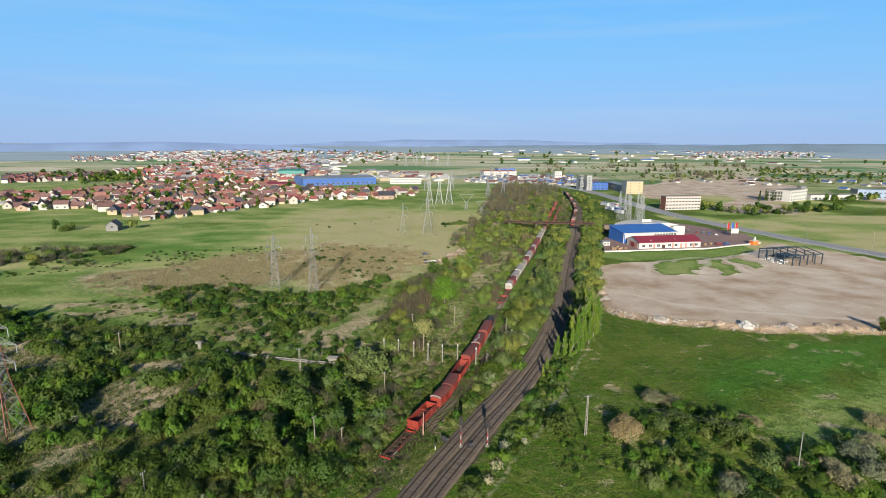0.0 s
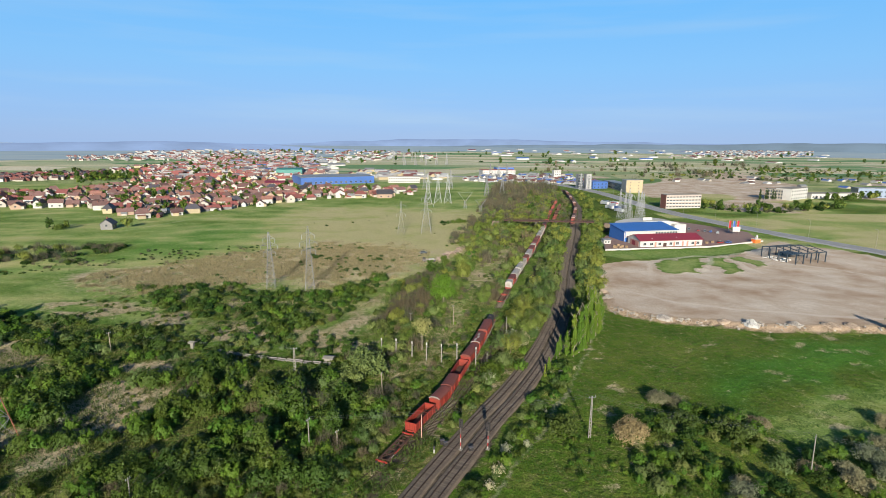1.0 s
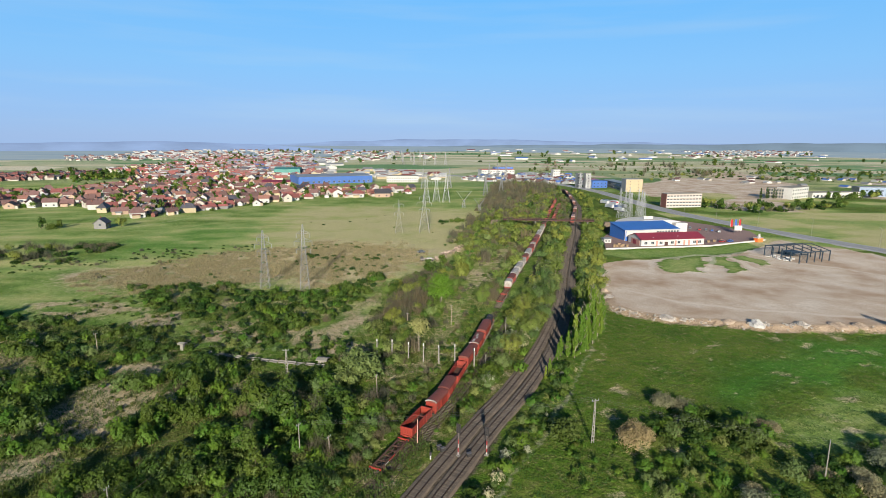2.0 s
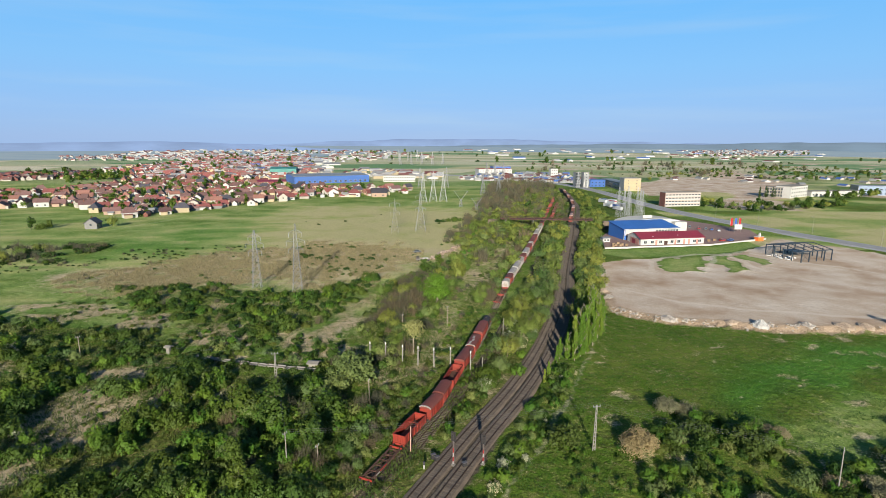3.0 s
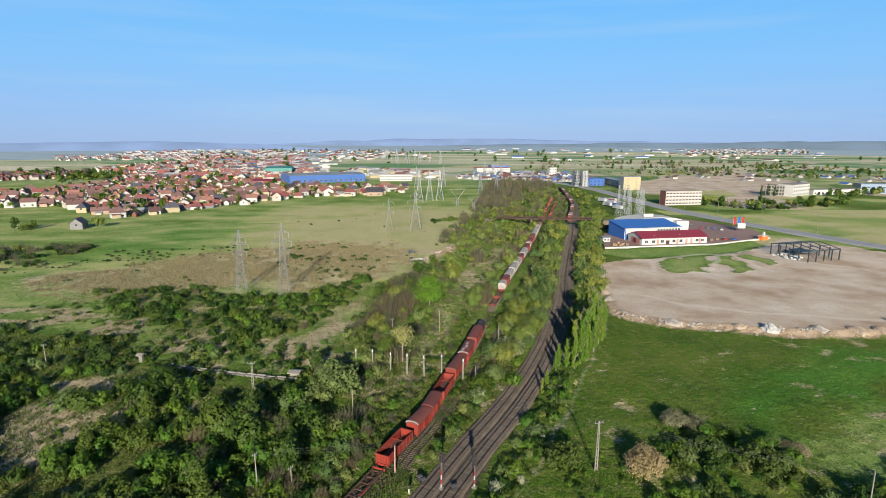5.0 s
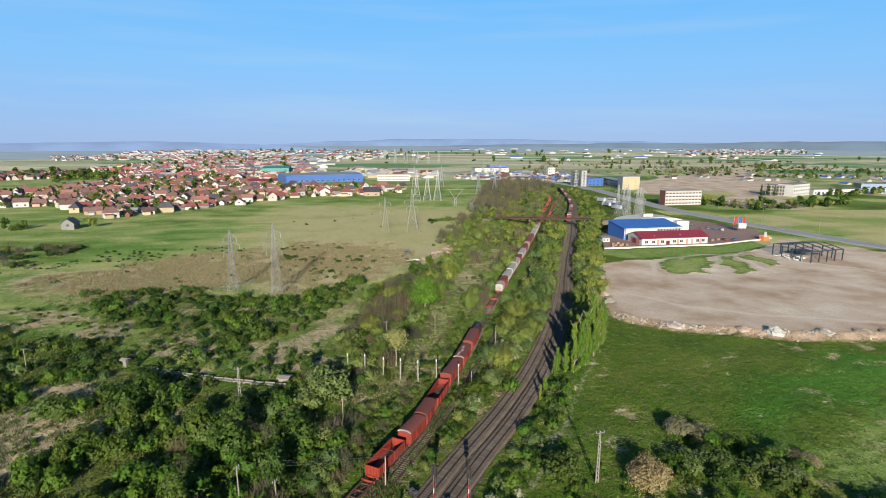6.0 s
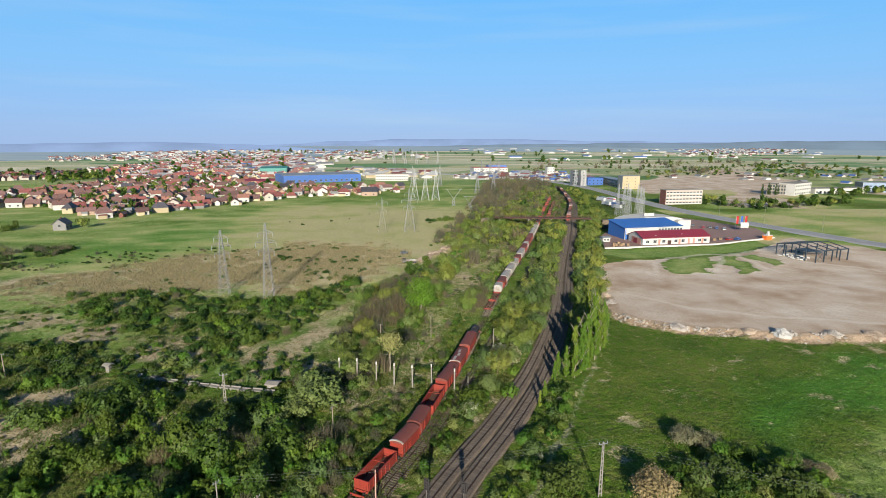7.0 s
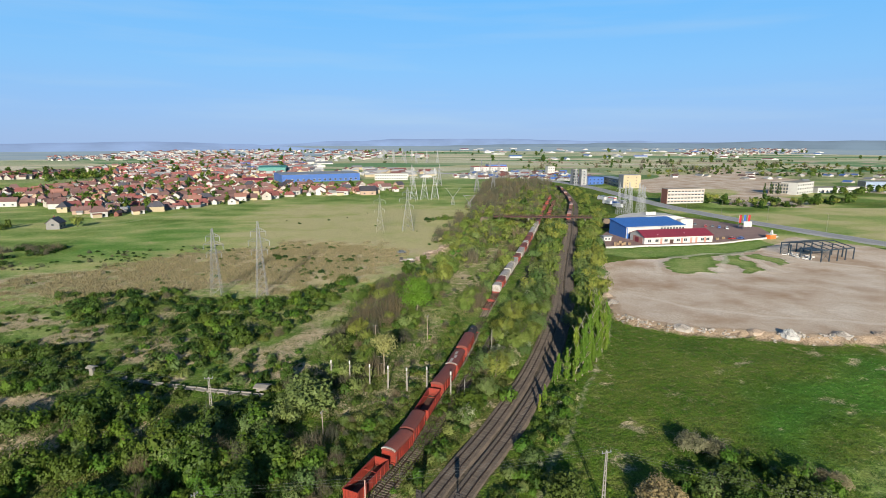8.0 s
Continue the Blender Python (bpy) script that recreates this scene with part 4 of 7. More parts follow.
def tree(radius, low, high, n, size, lobes=22, r0=0.16, pointed=0.0, droop=0.0):
    def make():
        return leaf_cloud(RNG, n, size, tree_lobes(RNG, radius, low, high, lobes, pointed, 1 + 0.9 * droop), droop), woody(RNG, high * 0.85, radius, r0, 7), radius
    return make


def sprouting(radius, height, n, size, shoots, low=0.0, upright=0.5, r0=0.08):
    def make():
        return shoot_cloud(RNG, n, size, radius, height, shoots, low, 0.3, upright), woody(RNG, height * 0.75, radius, r0, 6), radius
    return make


def columnar(radius, height, n, size, count):
    """A slender crown of upright, drooping-leaved sprays that starts close above the ground."""
    def make():
        lobes = []
        for _ in range(count):
            f = RNG.uniform(0, 1) ** 0.9
            a, d = RNG.uniform(0, 2 * math.pi), radius * RNG.uniform(0.15, 0.8) * (0.45 + 0.55 * math.sin(math.pi * min(1, 0.18 + 0.8 * f))) * (1 - 0.45 * f)
            q = radius * RNG.uniform(0.18, 0.34) * (1 - 0.35 * f)
            lobes.append(((d * math.cos(a), d * math.sin(a), height * (0.05 + 0.86 * f)), (q, q, height * RNG.uniform(0.06, 0.11))))
        return leaf_cloud(RNG, n, size, lobes, 0.9, 0.22), woody(RNG, height * 0.85, radius, 0.2, 7), radius
    return make


def twiggy(radius, height, n, length, width):
    def make():
        return twig_cloud(RNG, n, radius, height, length, width), woody(RNG, height * 0.5, radius, 0.06, 4), radius
    return make


plant_kind("shrub", "shrub", "green", sprouting(2.1, 2.6, 1600, 0.22, 38), 5, None, "dense green shrub in fresh leaf on rough ground")
plant_kind("big_shrub", "shrub", "green", sprouting(3.3, 4.4, 3000, 0.235, 64), 4, None, "large spreading green shrub in the thicket")
plant_kind("fresh", "shrub", "bright", sprouting(1.9, 3.4, 1600, 0.22, 28, 0.0, 0.9), 5, None, "bright fresh green shrub among darker bushes")
plant_kind("dark", "shrub", "dark", shrub(2.4, 2.3, 1300, 0.28), 4, None, "low dark green bramble thicket")
plant_kind("grey", "shrub", "grey", sprouting(2.4, 3.1, 1650, 0.21, 46), 4, None, "grey-green shrub with small young leaves")
plant_kind("scrub", "shrub", "scrub", sprouting(2.0, 1.8, 1200, 0.22, 42), 5, None, "olive-brown scrub with sparse young leaves", "shrub")
plant_kind("blossom", "shrub", "blossom", sprouting(1.8, 2.6, 900, 0.24, 26), 3, None, "shrub covered with white blossom")
plant_kind("olive", "tree", "yellow", sprouting(3.3, 6.2, 2600, 0.25, 40, 1.2, 1.0, 0.15), 4, None, "young yellow-green tree beside the railway", "tree")
plant_kind("grey_tree", "tree", "grey", sprouting(3.4, 5.6, 2600, 0.24, 60, 0.6, 0.6, 0.15), 4, None, "grey-green rounded tree in young leaf by the tracks", "tree")
plant_kind("conifer", "tree", "dark", tree(2.0, 0.6, 11.0, 1300, 0.34, 40, 0.18, 0.95), 2, None, "dark slender conifer beside the works", "conifer")
plant_kind("leafy", "tree", "green", tree(2.8, 1.5, 7.0, 1400, 0.42), 4, None, "green broadleaf tree in the thicket", "tree")
plant_kind("willow", "tree", "willow", columnar(2.0, 13.5, 5600, 0.29, 48), 4, PALE_BARK, "tall slender yellow-green willow by the tracks", "willow_tree")
plant_kind("round", "tree", "lime", tree(4.6, 3.4, 8.2, 4600, 0.30, 46, 0.22), 1, PALE_BARK, "round bright green tree on a pale trunk", "tree")
plant_kind("bare", "shrub", "bare", twiggy(2.2, 4.2, 900, 1.6, 0.03), 3, None, "leafless brown shrub beside the railway")
plant_kind("bare_tree", "tree", "bare", twiggy(3.0, 6.5, 900, 2.4, 0.10), 3, None, "leafless brown tree with a haze of twigs", "tree")
plant_kind("straw", "shrub", "straw", shrub(2.3, 2.1, 3600, 0.17, 46), 3, None, "dome of dry straw-coloured creeper over a dead bush", "dead_shrub")

plant_kind("faded", "shrub", "faded", shrub(2.5, 1.9, 3200, 0.19, 50), 3, None, "broad greyish-tan mound of faded creeper on the meadow", "faded_shrub")
plant_kind("dome", "shrub", "grey", shrub(4.6, 6.2, 4200, 0.34, 60), 2, None, "large grey-green dome of a shrub in young leaf")
plant_kind("pale", "tree", "pale", tree(2.6, 4.2, 6.2, 1300, 0.3, 20, 0.16), 1, PALE_BARK, "small tree with pale yellowish blossom on a bare trunk", "tree")
plant_kind("low_dome", "shrub", "scrub", shrub(3.6, 3.6, 2600, 0.3, 40), 2, None, "broad olive-green dome of a shrub on the meadow")
SCATTER = []          # kind, x, y, size, turn, chosen singly or not


TRACK_POINTS = np.concatenate([main_left[0], main_right[0], siding[0], train_line[0]])
TRACK_REACH = np.concatenate([np.full(len(main_left[0]), 2.9), np.full(len(main_right[0]), 2.4), np.full(len(siding[0]), 1.3), np.full(len(train_line[0]), 2.1)])


def strew(poly, count, mix, lo, hi, gaps=(), keep=None):
    """Scatter plants over a stretch of land, away from tracks and clearings."""
    kinds, weights = zip(*mix.items())
    weights = np.array(weights, float) / sum(weights)
    xs, ys = [p[0] for p in poly], [p[1] for p in poly]
    n = count * 8
    x, y = RNG.uniform(min(xs), max(xs), n), RNG.uniform(min(ys), max(ys), n)
    ok = inside(poly, x, y) > 0
    for g in gaps:
        ok &= inside(g, x, y) < 0.3
    if keep is not None:
        ok &= keep(x, y)
    x, y = x[ok][:int(count * 1.6)], y[ok][:int(count * 1.6)]
    near = np.zeros(len(x), bool)
    for k in range(0, len(TRACK_POINTS), 4):
        near |= np.hypot(x - TRACK_POINTS[k, 0], y - TRACK_POINTS[k, 1]) < TRACK_REACH[k]
    x, y = x[~near][:count], y[~near][:count]
    for px, py in zip(x, y):
        SCATTER.append((str(RNG.choice(kinds, p=weights)), float(px), float(py), RNG.uniform(lo, hi) * RNG.uniform(0.8, 1.1), RNG.uniform(0, 360)))


def clumped(scale, level, seed):
    return lambda x, y: value_noise(x / scale, y / scale, seed) > level


DRY_GAPS = (DRY_A, DRY_B, DRY_C, DRY_D, DRY_E, DRY_F, DRY_G, DRY_H)
strew(THICKET_FRONT, 120, {"fresh": 6, "big_shrub": 3, "grey": 2, "shrub": 2, "blossom": 0.3}, 0.85, 1.5, DRY_GAPS)
strew(DRY_F, 30, {"scrub": 3, "fresh": 1, "shrub": 1}, 0.2, 0.45)
strew(THICKET_FRONT, 900, {"shrub": 4, "big_shrub": 0.7, "fresh": 4.2, "dark": 0.8, "grey": 3, "scrub": 6, "blossom": 0.15, "leafy": 0.35, "bare": 0.4}, 0.3, 1.15, DRY_GAPS, keep=lambda x, y: value_noise(x / 9, y / 9, 51) > np.where(x < -48, 0.14, -0.3))
strew([(-100, 152), (-27, 136), (-24, 160), (-50, 166), (-90, 174)], 170, {"shrub": 4, "fresh": 1, "dark": 2, "scrub": 4, "grey": 2}, 0.3, 0.9)
strew(LEFT_SHRUBS, 260, {"shrub": 4, "fresh": 1.2, "dark": 2, "grey": 1.5, "scrub": 3, "big_shrub": 0.6}, 0.45, 1.0, DRY_GAPS, keep=clumped(10, -0.2, 52))
strew(MOTTLED, 130, {"scrub": 4, "shrub": 3, "dark": 2, "fresh": 1}, 0.25, 0.6)
strew(MID_SHRUBS, 400, {"shrub": 4, "dark": 3, "big_shrub": 1.2, "bare": 0.3, "fresh": 1.6, "scrub": 1.5}, 0.5, 1.0, DRY_GAPS, keep=clumped(11, -0.6, 53))
strew([(-16, 186), (-4, 186), (3, 225), (5, 245), (-4, 246), (-9, 235)], 90, {"bare": 6, "dark": 1, "scrub": 1}, 0.7, 1.2)
strew(PATHSIDE, 380, {"shrub": 3, "grey": 2.5, "bare": 2.6, "scrub": 2.5, "dark": 1.2, "olive": 1.5, "leafy": 0.5}, 0.5, 1.05, (DRY_E, OPEN_BANK, DUMP), keep=clumped(9, -0.45, 54))
strew([(-42, 77), (-24, 77), (-13, 95), (-4, 115), (2, 132), (-8, 132), (-18, 118), (-25, 100)], 380, {"scrub": 5, "grey": 2.5, "shrub": 2, "fresh": 0.8, "bare": 1.2}, 0.25, 0.7)
strew([(-7, 96), (0, 102), (13, 128), (25, 163), (40, 205), (32, 205), (19, 163), (8, 131), (-3, 106)], 190, {"scrub": 4, "shrub": 3, "fresh": 1.5, "grey": 1}, 0.2, 0.5)
strew([(3, 101), (12, 118), (26, 146), (20, 146), (8, 122)], 40, {"shrub": 3, "fresh": 2, "grey": 2, "blossom": 0.4}, 0.35, 0.7)
strew([(-42, 66), (-26, 66), (-10, 84), (-2, 98), (-8, 98), (-16, 88), (-24, 78)], 110, {"scrub": 5, "shrub": 2, "fresh": 1, "grey": 1}, 0.2, 0.5)
strew(TRACKSIDE, 110, {"shrub": 4, "scrub": 4, "dark": 2, "grey": 1, "fresh": 1, "bare": 1}, 0.25, 0.6)
strew(WOODS, 400, {"olive": 6, "grey_tree": 2.5, "bare": 2.5, "bare_tree": 0.9, "fresh": 1.0}, 0.65, 1.3, (OPEN_BANK, BARE_STAND, DUMP))
strew(WOODS, 480, {"olive": 3, "grey": 2.5, "bare": 4.5, "fresh": 1.2, "scrub": 1.5}, 0.4, 0.85, (OPEN_BANK, BARE_STAND, DUMP))
strew(BARE_STAND, 250, {"bare_tree": 8, "bare": 2, "olive": 0.5, "grey_tree": 0.8}, 0.6, 1.0)
strew(OPEN_BANK, 120, {"scrub": 4, "fresh": 1, "bare": 3, "grey": 1}, 0.15, 0.5)
strew([(90, 380), (104, 378), (130, 450), (168, 650), (140, 640), (112, 450)], 190, {"grey": 3, "scrub": 3, "bare": 3, "shrub": 2}, 0.5, 0.95)
strew([(120, 410), (150, 430), (180, 560), (188, 660), (176, 660), (160, 560)], 120, {"grey": 3, "scrub": 3, "shrub": 2, "olive": 1}, 0.5, 0.95)
strew([(6, 300), (22, 300), (44, 420), (76, 560), (60, 560), (30, 425)], 110, {"bare": 5, "scrub": 2, "grey": 1}, 0.7, 1.2, (DUMP,))
strew(FAR_WOODS, 330, {"olive": 3, "grey_tree": 3, "leafy": 0.6, "bare_tree": 5, "scrub": 1}, 0.6, 1.2, (BARE_STAND,))
strew(MEDIAN, 210, {"grey_tree": 5, "olive": 2.5, "big_shrub": 1.2, "blossom": 1.1, "fresh": 2}, 0.7, 1.3)
strew(MEDIAN, 140, {"grey": 4, "shrub": 2, "blossom": 0.6, "bare": 1.5, "scrub": 2}, 0.4, 0.8)
strew(ROADSIDE_TREES, 230, {"olive": 6, "grey_tree": 4, "fresh": 1}, 0.55, 1.15)
strew(ROADSIDE_TREES, 120, {"grey": 3, "shrub": 3, "scrub": 1, "blossom": 0.3}, 0.5, 0.9)
strew([(24, 96), (33, 112), (40, 104), (47, 90), (30, 84)], 40, {"scrub": 3, "shrub": 2, "fresh": 2}, 0.2, 0.5)
strew(RIGHT_STRIP, 110, {"shrub": 3, "grey": 2, "fresh": 1.5, "dark": 1, "blossom": 0.4}, 0.4, 0.8)
strew(RIGHT_CLUSTER, 75, {"shrub": 2, "dark": 0.8, "grey": 2, "fresh": 3, "scrub": 1}, 0.5, 1.0)
strew(RIGHT_CORNER, 60, {"shrub": 2, "fresh": 3, "dark": 0.8, "straw": 0.4, "grey": 1}, 0.6, 1.1)
strew(SCRUB_DARK, 90, {"bare": 3, "dark": 4, "shrub": 1, "scrub": 2}, 0.5, 1.0, (), clumped(14, -0.2, 60))
strew(SCRUB_LEFT, 60, {"bare": 4, "dark": 2, "olive": 1}, 0.7, 1.3)
strew(TOWN_NEAR, 760, {"leafy": 2, "big_shrub": 2, "shrub": 2, "fresh": 1.5, "olive": 2}, 0.7, 1.3)
strew(TOWN_ROW, 30, {"leafy": 3, "fresh": 2}, 1.0, 1.8)
strew([(-481, 743), (-443, 816), (-488, 916), (-521, 887), (-526, 813)], 90, {"leafy": 3, "fresh": 2, "olive": 1}, 0.9, 1.6)
strew([(-1000, 1500), (-300, 1300), (200, 1300), (1500, 1500), (1800, 2600), (-900, 2600)], 150, {"leafy": 3, "dark": 3}, 1.2, 2.4, (), clumped(90, 0.3, 88))
strew(TOWN_FAR, 200, {"leafy": 3, "dark": 1, "olive": 2}, 0.9, 1.8)
strew([(250, 640), (340, 850), (760, 900), (950, 1500), (300, 1500), (180, 1000)], 430, {"leafy": 1, "dark": 1, "grey": 4, "scrub": 3, "bare_tree": 2}, 0.6, 1.4, (), clumped(55, 0.15, 89))
strew([(440, 585), (520, 600), (560, 640), (470, 575)], 26, {"leafy": 3, "olive": 3}, 0.8, 1.5)
strew(HEDGES, 300, {"leafy": 1, "dark": 3, "olive": 2, "grey": 2}, 0.7, 1.4)
strew(ROADSIDE_SCRUB, 110, {"leafy": 2, "dark": 3, "olive": 2, "bare": 1}, 0.7, 1.3)
strew([(-75, 315), (-29, 315), (-3, 292), (-18, 238), (-48, 230)], 70, {"dark": 4, "shrub": 2, "scrub": 2}, 0.25, 0.75, (), clumped(14, 0.1, 57))
strew([(38, 372), (60, 372), (64, 384), (40, 386)], 26, {"bare": 2, "grey": 3, "olive": 2, "scrub": 2}, 0.7, 1.1)
strew([(-160, 300), (-92, 318), (-70, 305), (-130, 272), (-165, 265)], 60, {"dark": 4, "bare": 1}, 0.25, 0.55)
strew(REED_MID, 60, {"dark": 3, "shrub": 2, "scrub": 2}, 0.2, 0.55, (), clumped(16, 0.0, 58))
strew([(146, 420), (156, 480), (166, 545), (178, 640), (171, 640), (160, 547), (140, 440)], 60, {"olive": 2, "grey": 2, "scrub": 2}, 0.5, 0.9)
strew([(-250, 255), (-185, 300), (-120, 292), (-140, 240), (-195, 222)], 130, {"dark": 2, "shrub": 2, "scrub": 3, "bare": 2}, 0.2, 0.55, (), clumped(15, 0.1, 59))
strew(TAN_FIELD, 10, {"dark": 3, "shrub": 2}, 0.3, 0.6)
# plants that stand out on their own
for k, x, y, s in (("round", 5, 195, 1.35), ("blossom", 29, 159, 1.7), ("blossom", 29.5, 172, 1.5), ("blossom", 16, 130, 1.2), ("blossom", 27, 163, 1.3), ("faded", 90.0, 92.0, 1.5), ("faded", 105.1, 105.2, 1.3), ("faded", 80.5, 83.1, 1.3), ("faded", 57.5, 81.5, 1.2), ("faded", 89.2, 85.7, 1.4), ("faded", 81.5, 87.8, 1.1), ("faded", 58.5, 84.7, 0.9), ("faded", 96.5, 96.6, 1.2), ("conifer", 372, 588, 1.1), ("conifer", 375, 592, 1.0), ("conifer", 379, 588, 1.2), ("conifer", 383, 592, 1.0), ("conifer", 386, 587, 1.1), ("conifer", 390, 589, 0.9), ("willow", 39, 147.5, 0.5), ("willow", 41, 147, 0.62), ("willow", 43, 146, 0.72), ("willow", 45.5, 149, 1.0), ("willow", 47.6, 151, 0.85), ("willow", 46, 154, 1.0), ("willow", 51.5, 157, 0.72), ("willow", 52, 161, 1.05), ("willow", 55, 163, 0.95), ("willow", 54.5, 168, 1.1), ("willow", 57.5, 167, 0.75), ("willow", 57, 174, 1.05), ("willow", 44, 151, 0.9), ("willow", 48.5, 155, 1.05), ("willow", 50, 159.5, 0.9), ("willow", 58.5, 171, 0.9), ("willow", 56, 179, 1.0), ("willow", 60, 183, 0.8), ("willow", 37.5, 144.5, 0.42), ("willow", 31.3, 132, 0.3), ("willow", 33, 135, 0.36),
                   
                   ("straw", 43.6, 101.5, 1.75), ("straw", 56.5, 117, 1.35), ("straw", 60.5, 116, 1.2), ("straw", 74, 108, 0.8),
                   ("blossom", 26.5, 153.5, 1.3), ("blossom", 28, 160, 1.1), ("blossom", 15.5, 96, 0.9), ("blossom", 13, 90, 0.8), ("leafy", 157, 165, 0.9), ("shrub", 14, 404, 1.1), ("shrub", 18, 406, 1.2), ("big_shrub", 23, 407, 1.1), ("dark", 10, 403, 1.2), ("shrub", 27, 410, 1.1), ("olive", -216, 379, 1.3), ("leafy", -262, 366, 1.1), ("big_shrub", -257, 369, 1.2), ("leafy", -254, 372, 0.8), ("dome", -17.5, 134, 1.2), ("dome", -20.5, 129.5, 0.8), ("dome", -11, 150, 0.7), ("pale", -2.8, 151, 1.45), ("low_dome", 29.2, 104.5, 1.05), ("fresh", 25.1, 117.5, 0.9), ("fresh", 25.5, 137, 1.1), ("shrub", 16.5, 130.5, 1.3), ("grey", 15, 128.5, 1.0), ("fresh", -26.1, 128, 1.3), ("fresh", -27.5, 131, 1.1), ("bare", -7, 192, 1.5), ("bare", -4, 196, 1.6), ("bare", -10, 190, 1.4), ("bare", -2, 201, 1.5), ("bare", -8, 198, 1.5), ("straw", 76, 106, 0.9), ("low_dome", 66, 101, 1.1), ("low_dome", 58, 106, 0.9)):
    SCATTER.append((k, x, y, s, RNG.uniform(0, 360)))


def plant_out():
    """The nearest plants of each kind stand singly; the rest make up the thicket."""
    singly, rest = {}, {}
    order = sorted(range(len(SCATTER)), key=lambda i: SCATTER[i][2])
    heights = land(np.array([p[1] for p in SCATTER]), np.array([p[2] for p in SCATTER])) - 0.05
    for i in order:
        k, x, y, s, turn = SCATTER[i]
        z = float(heights[i])
        shape = PLANTS[k][int(RNG.integers(len(PLANTS[k])))]
        singly[shape["name"]] = singly.get(shape["name"], 0)
        if singly[shape["name"]] < {"shrub": 230, "tree": 110}.get(shape["name"], 60):
            singly[shape["name"]] += 1
            root = thing(shape["name"], shape["label"], "tree" if shape["name"] in ("tree", "willow_tree", "conifer") else "shrub", pose(x, y, z, 0, 0, turn) @ Matrix.Scale(s, 4), "plants by the railway")
            part("crown", shape["mesh"], None, root)
            part("trunk", shape["wood"], None, root)
        else:
            rest.setdefault((shape["leaf"], int(min(y, 449) // 150)), []).append((shape, x, y, z, s, math.radians(turn), RNG.random()))
    stems = Shape()
    for (leaf, band), items in rest.items():
        out, tints = [], []
        for shape, x, y, z, s, a, tint in items:
            q = shape["quads"]
            share = 0.42 if y < 115 else 0.32 if y < 150 else 0.2 if y < 260 else 0.14 if y < 430 else 0.07 if y < 600 else 0.03
            pick = RNG.choice(len(q), int(len(q) * share), replace=False)
            q = q[pick]
            c = q.mean(axis=1, keepdims=True)
            q = c + (q - c) * (1 / math.sqrt(share))
            ca, sa = math.cos(a), math.sin(a)
            q = q @ np.array([[ca, sa, 0], [-sa, ca, 0], [0, 0, 1]]) * s + (x, y, z)
            out.append(q)
            tints.append(np.full(len(q), tint))
            if shape["name"] != "shrub" and y < 420:
                stems.bar((x, y, z - 0.2), (x, y, z + 4.5 * s), 0.13 * s, 5, 0.05 * s)
        names = {"bare": "leafless_thicket", "straw": "dry_thicket", "faded": "dry_thicket", "yellow": "young_woodland", "blossom": "blossoming_thicket"}
        ob = new(names.get(leaf, "thicket"), leaf_mesh("thicket", np.concatenate(out), LEAF[leaf], np.concatenate(tints)))
        tagged(ob, {"bare": "leafless brown thicket beside the railway", "yellow": "young yellow-green woodland along the railway", "dark": "dark bramble thicket in the meadow"}.get(leaf, "green thicket of shrubs on rough meadow"), "thicket", kind="stuff")
    tagged(new("thin_trunks", stems.mesh("thin_trunks", BARK)), "thin brown trunks of the young woodland", "trunks", kind="stuff")


plant_out()


# ---- road, bridge, yard ----
ASPHALT = surface("grey_asphalt", (0.27, 0.27, 0.285), (0.20, 0.20, 0.21), 0.9, 0, 2.5, 0.08, 0.6)
PAINT_WHITE = surface("white_paint", (0.46, 0.45, 0.43), (0.34, 0.33, 0.31), 0.7, 0, 4, 0.5)
CONCRETE = surface("grey_concrete", (0.22, 0.205, 0.18), (0.15, 0.135, 0.12), 0.9, 0, 5, 0.6)
PAVING = surface("reddish_paving", (0.24, 0.15, 0.13), (0.18, 0.12, 0.105), 0.9, 0, 2.5, 0.1)
RUST = surface("rusty_brown_iron", (0.070, 0.032, 0.026), (0.035, 0.022, 0.020), 0.85, 0.2, 4, 0.5)
GLASS = surface("dark_window_glass", (0.05, 0.06, 0.07), (0.08, 0.09, 0.10), 0.15, 0, 1, 0.3, 0.4, 0.0)

ROAD_LINE = [(330, 140), (300, 215), (271, 293), (257, 331), (240, 381), (226, 437), (219, 481), (215, 537), (214, 610), (209, 686), (190, 765), (155, 818), (93, 893), (0, 985), (-120, 1090)]


def road():
    line, way = smooth_line(ROAD_LINE, 6.0)
    side = np.stack([way[:, 1], -way[:, 0]], 1)
    st = [((x, y, 0.0), s) for (x, y), s in zip(line, side)]
    r = thing("road", "two-lane grey asphalt road with pale edge lines", "road", kind="structure")
    part("carriageway", Shape().sweep([(-8.5, -0.4), (-7, 0.42), (0, 0.5), (7, 0.42), (8.5, -0.4)], st, close=False), ASPHALT, r)
    for off in (-6.4, 6.4):
        part("edge_line", Shape().sweep([(off - 0.12, 0.44), (off - 0.12, 0.47), (off + 0.12, 0.47), (off + 0.12, 0.44)], st), PAINT_WHITE, r)
    dashes = Shape()
    for (x, y), d in list(zip(line, way))[::2]:
        dashes.box((x, y, 0.49), (0.15, 5.0, 0.03), math.atan2(d[1], d[0]) - math.pi / 2)
    part("centre_line", dashes, PAINT_WHITE, r)["kind"] = "stuff"
    return line, way


road_line = road()


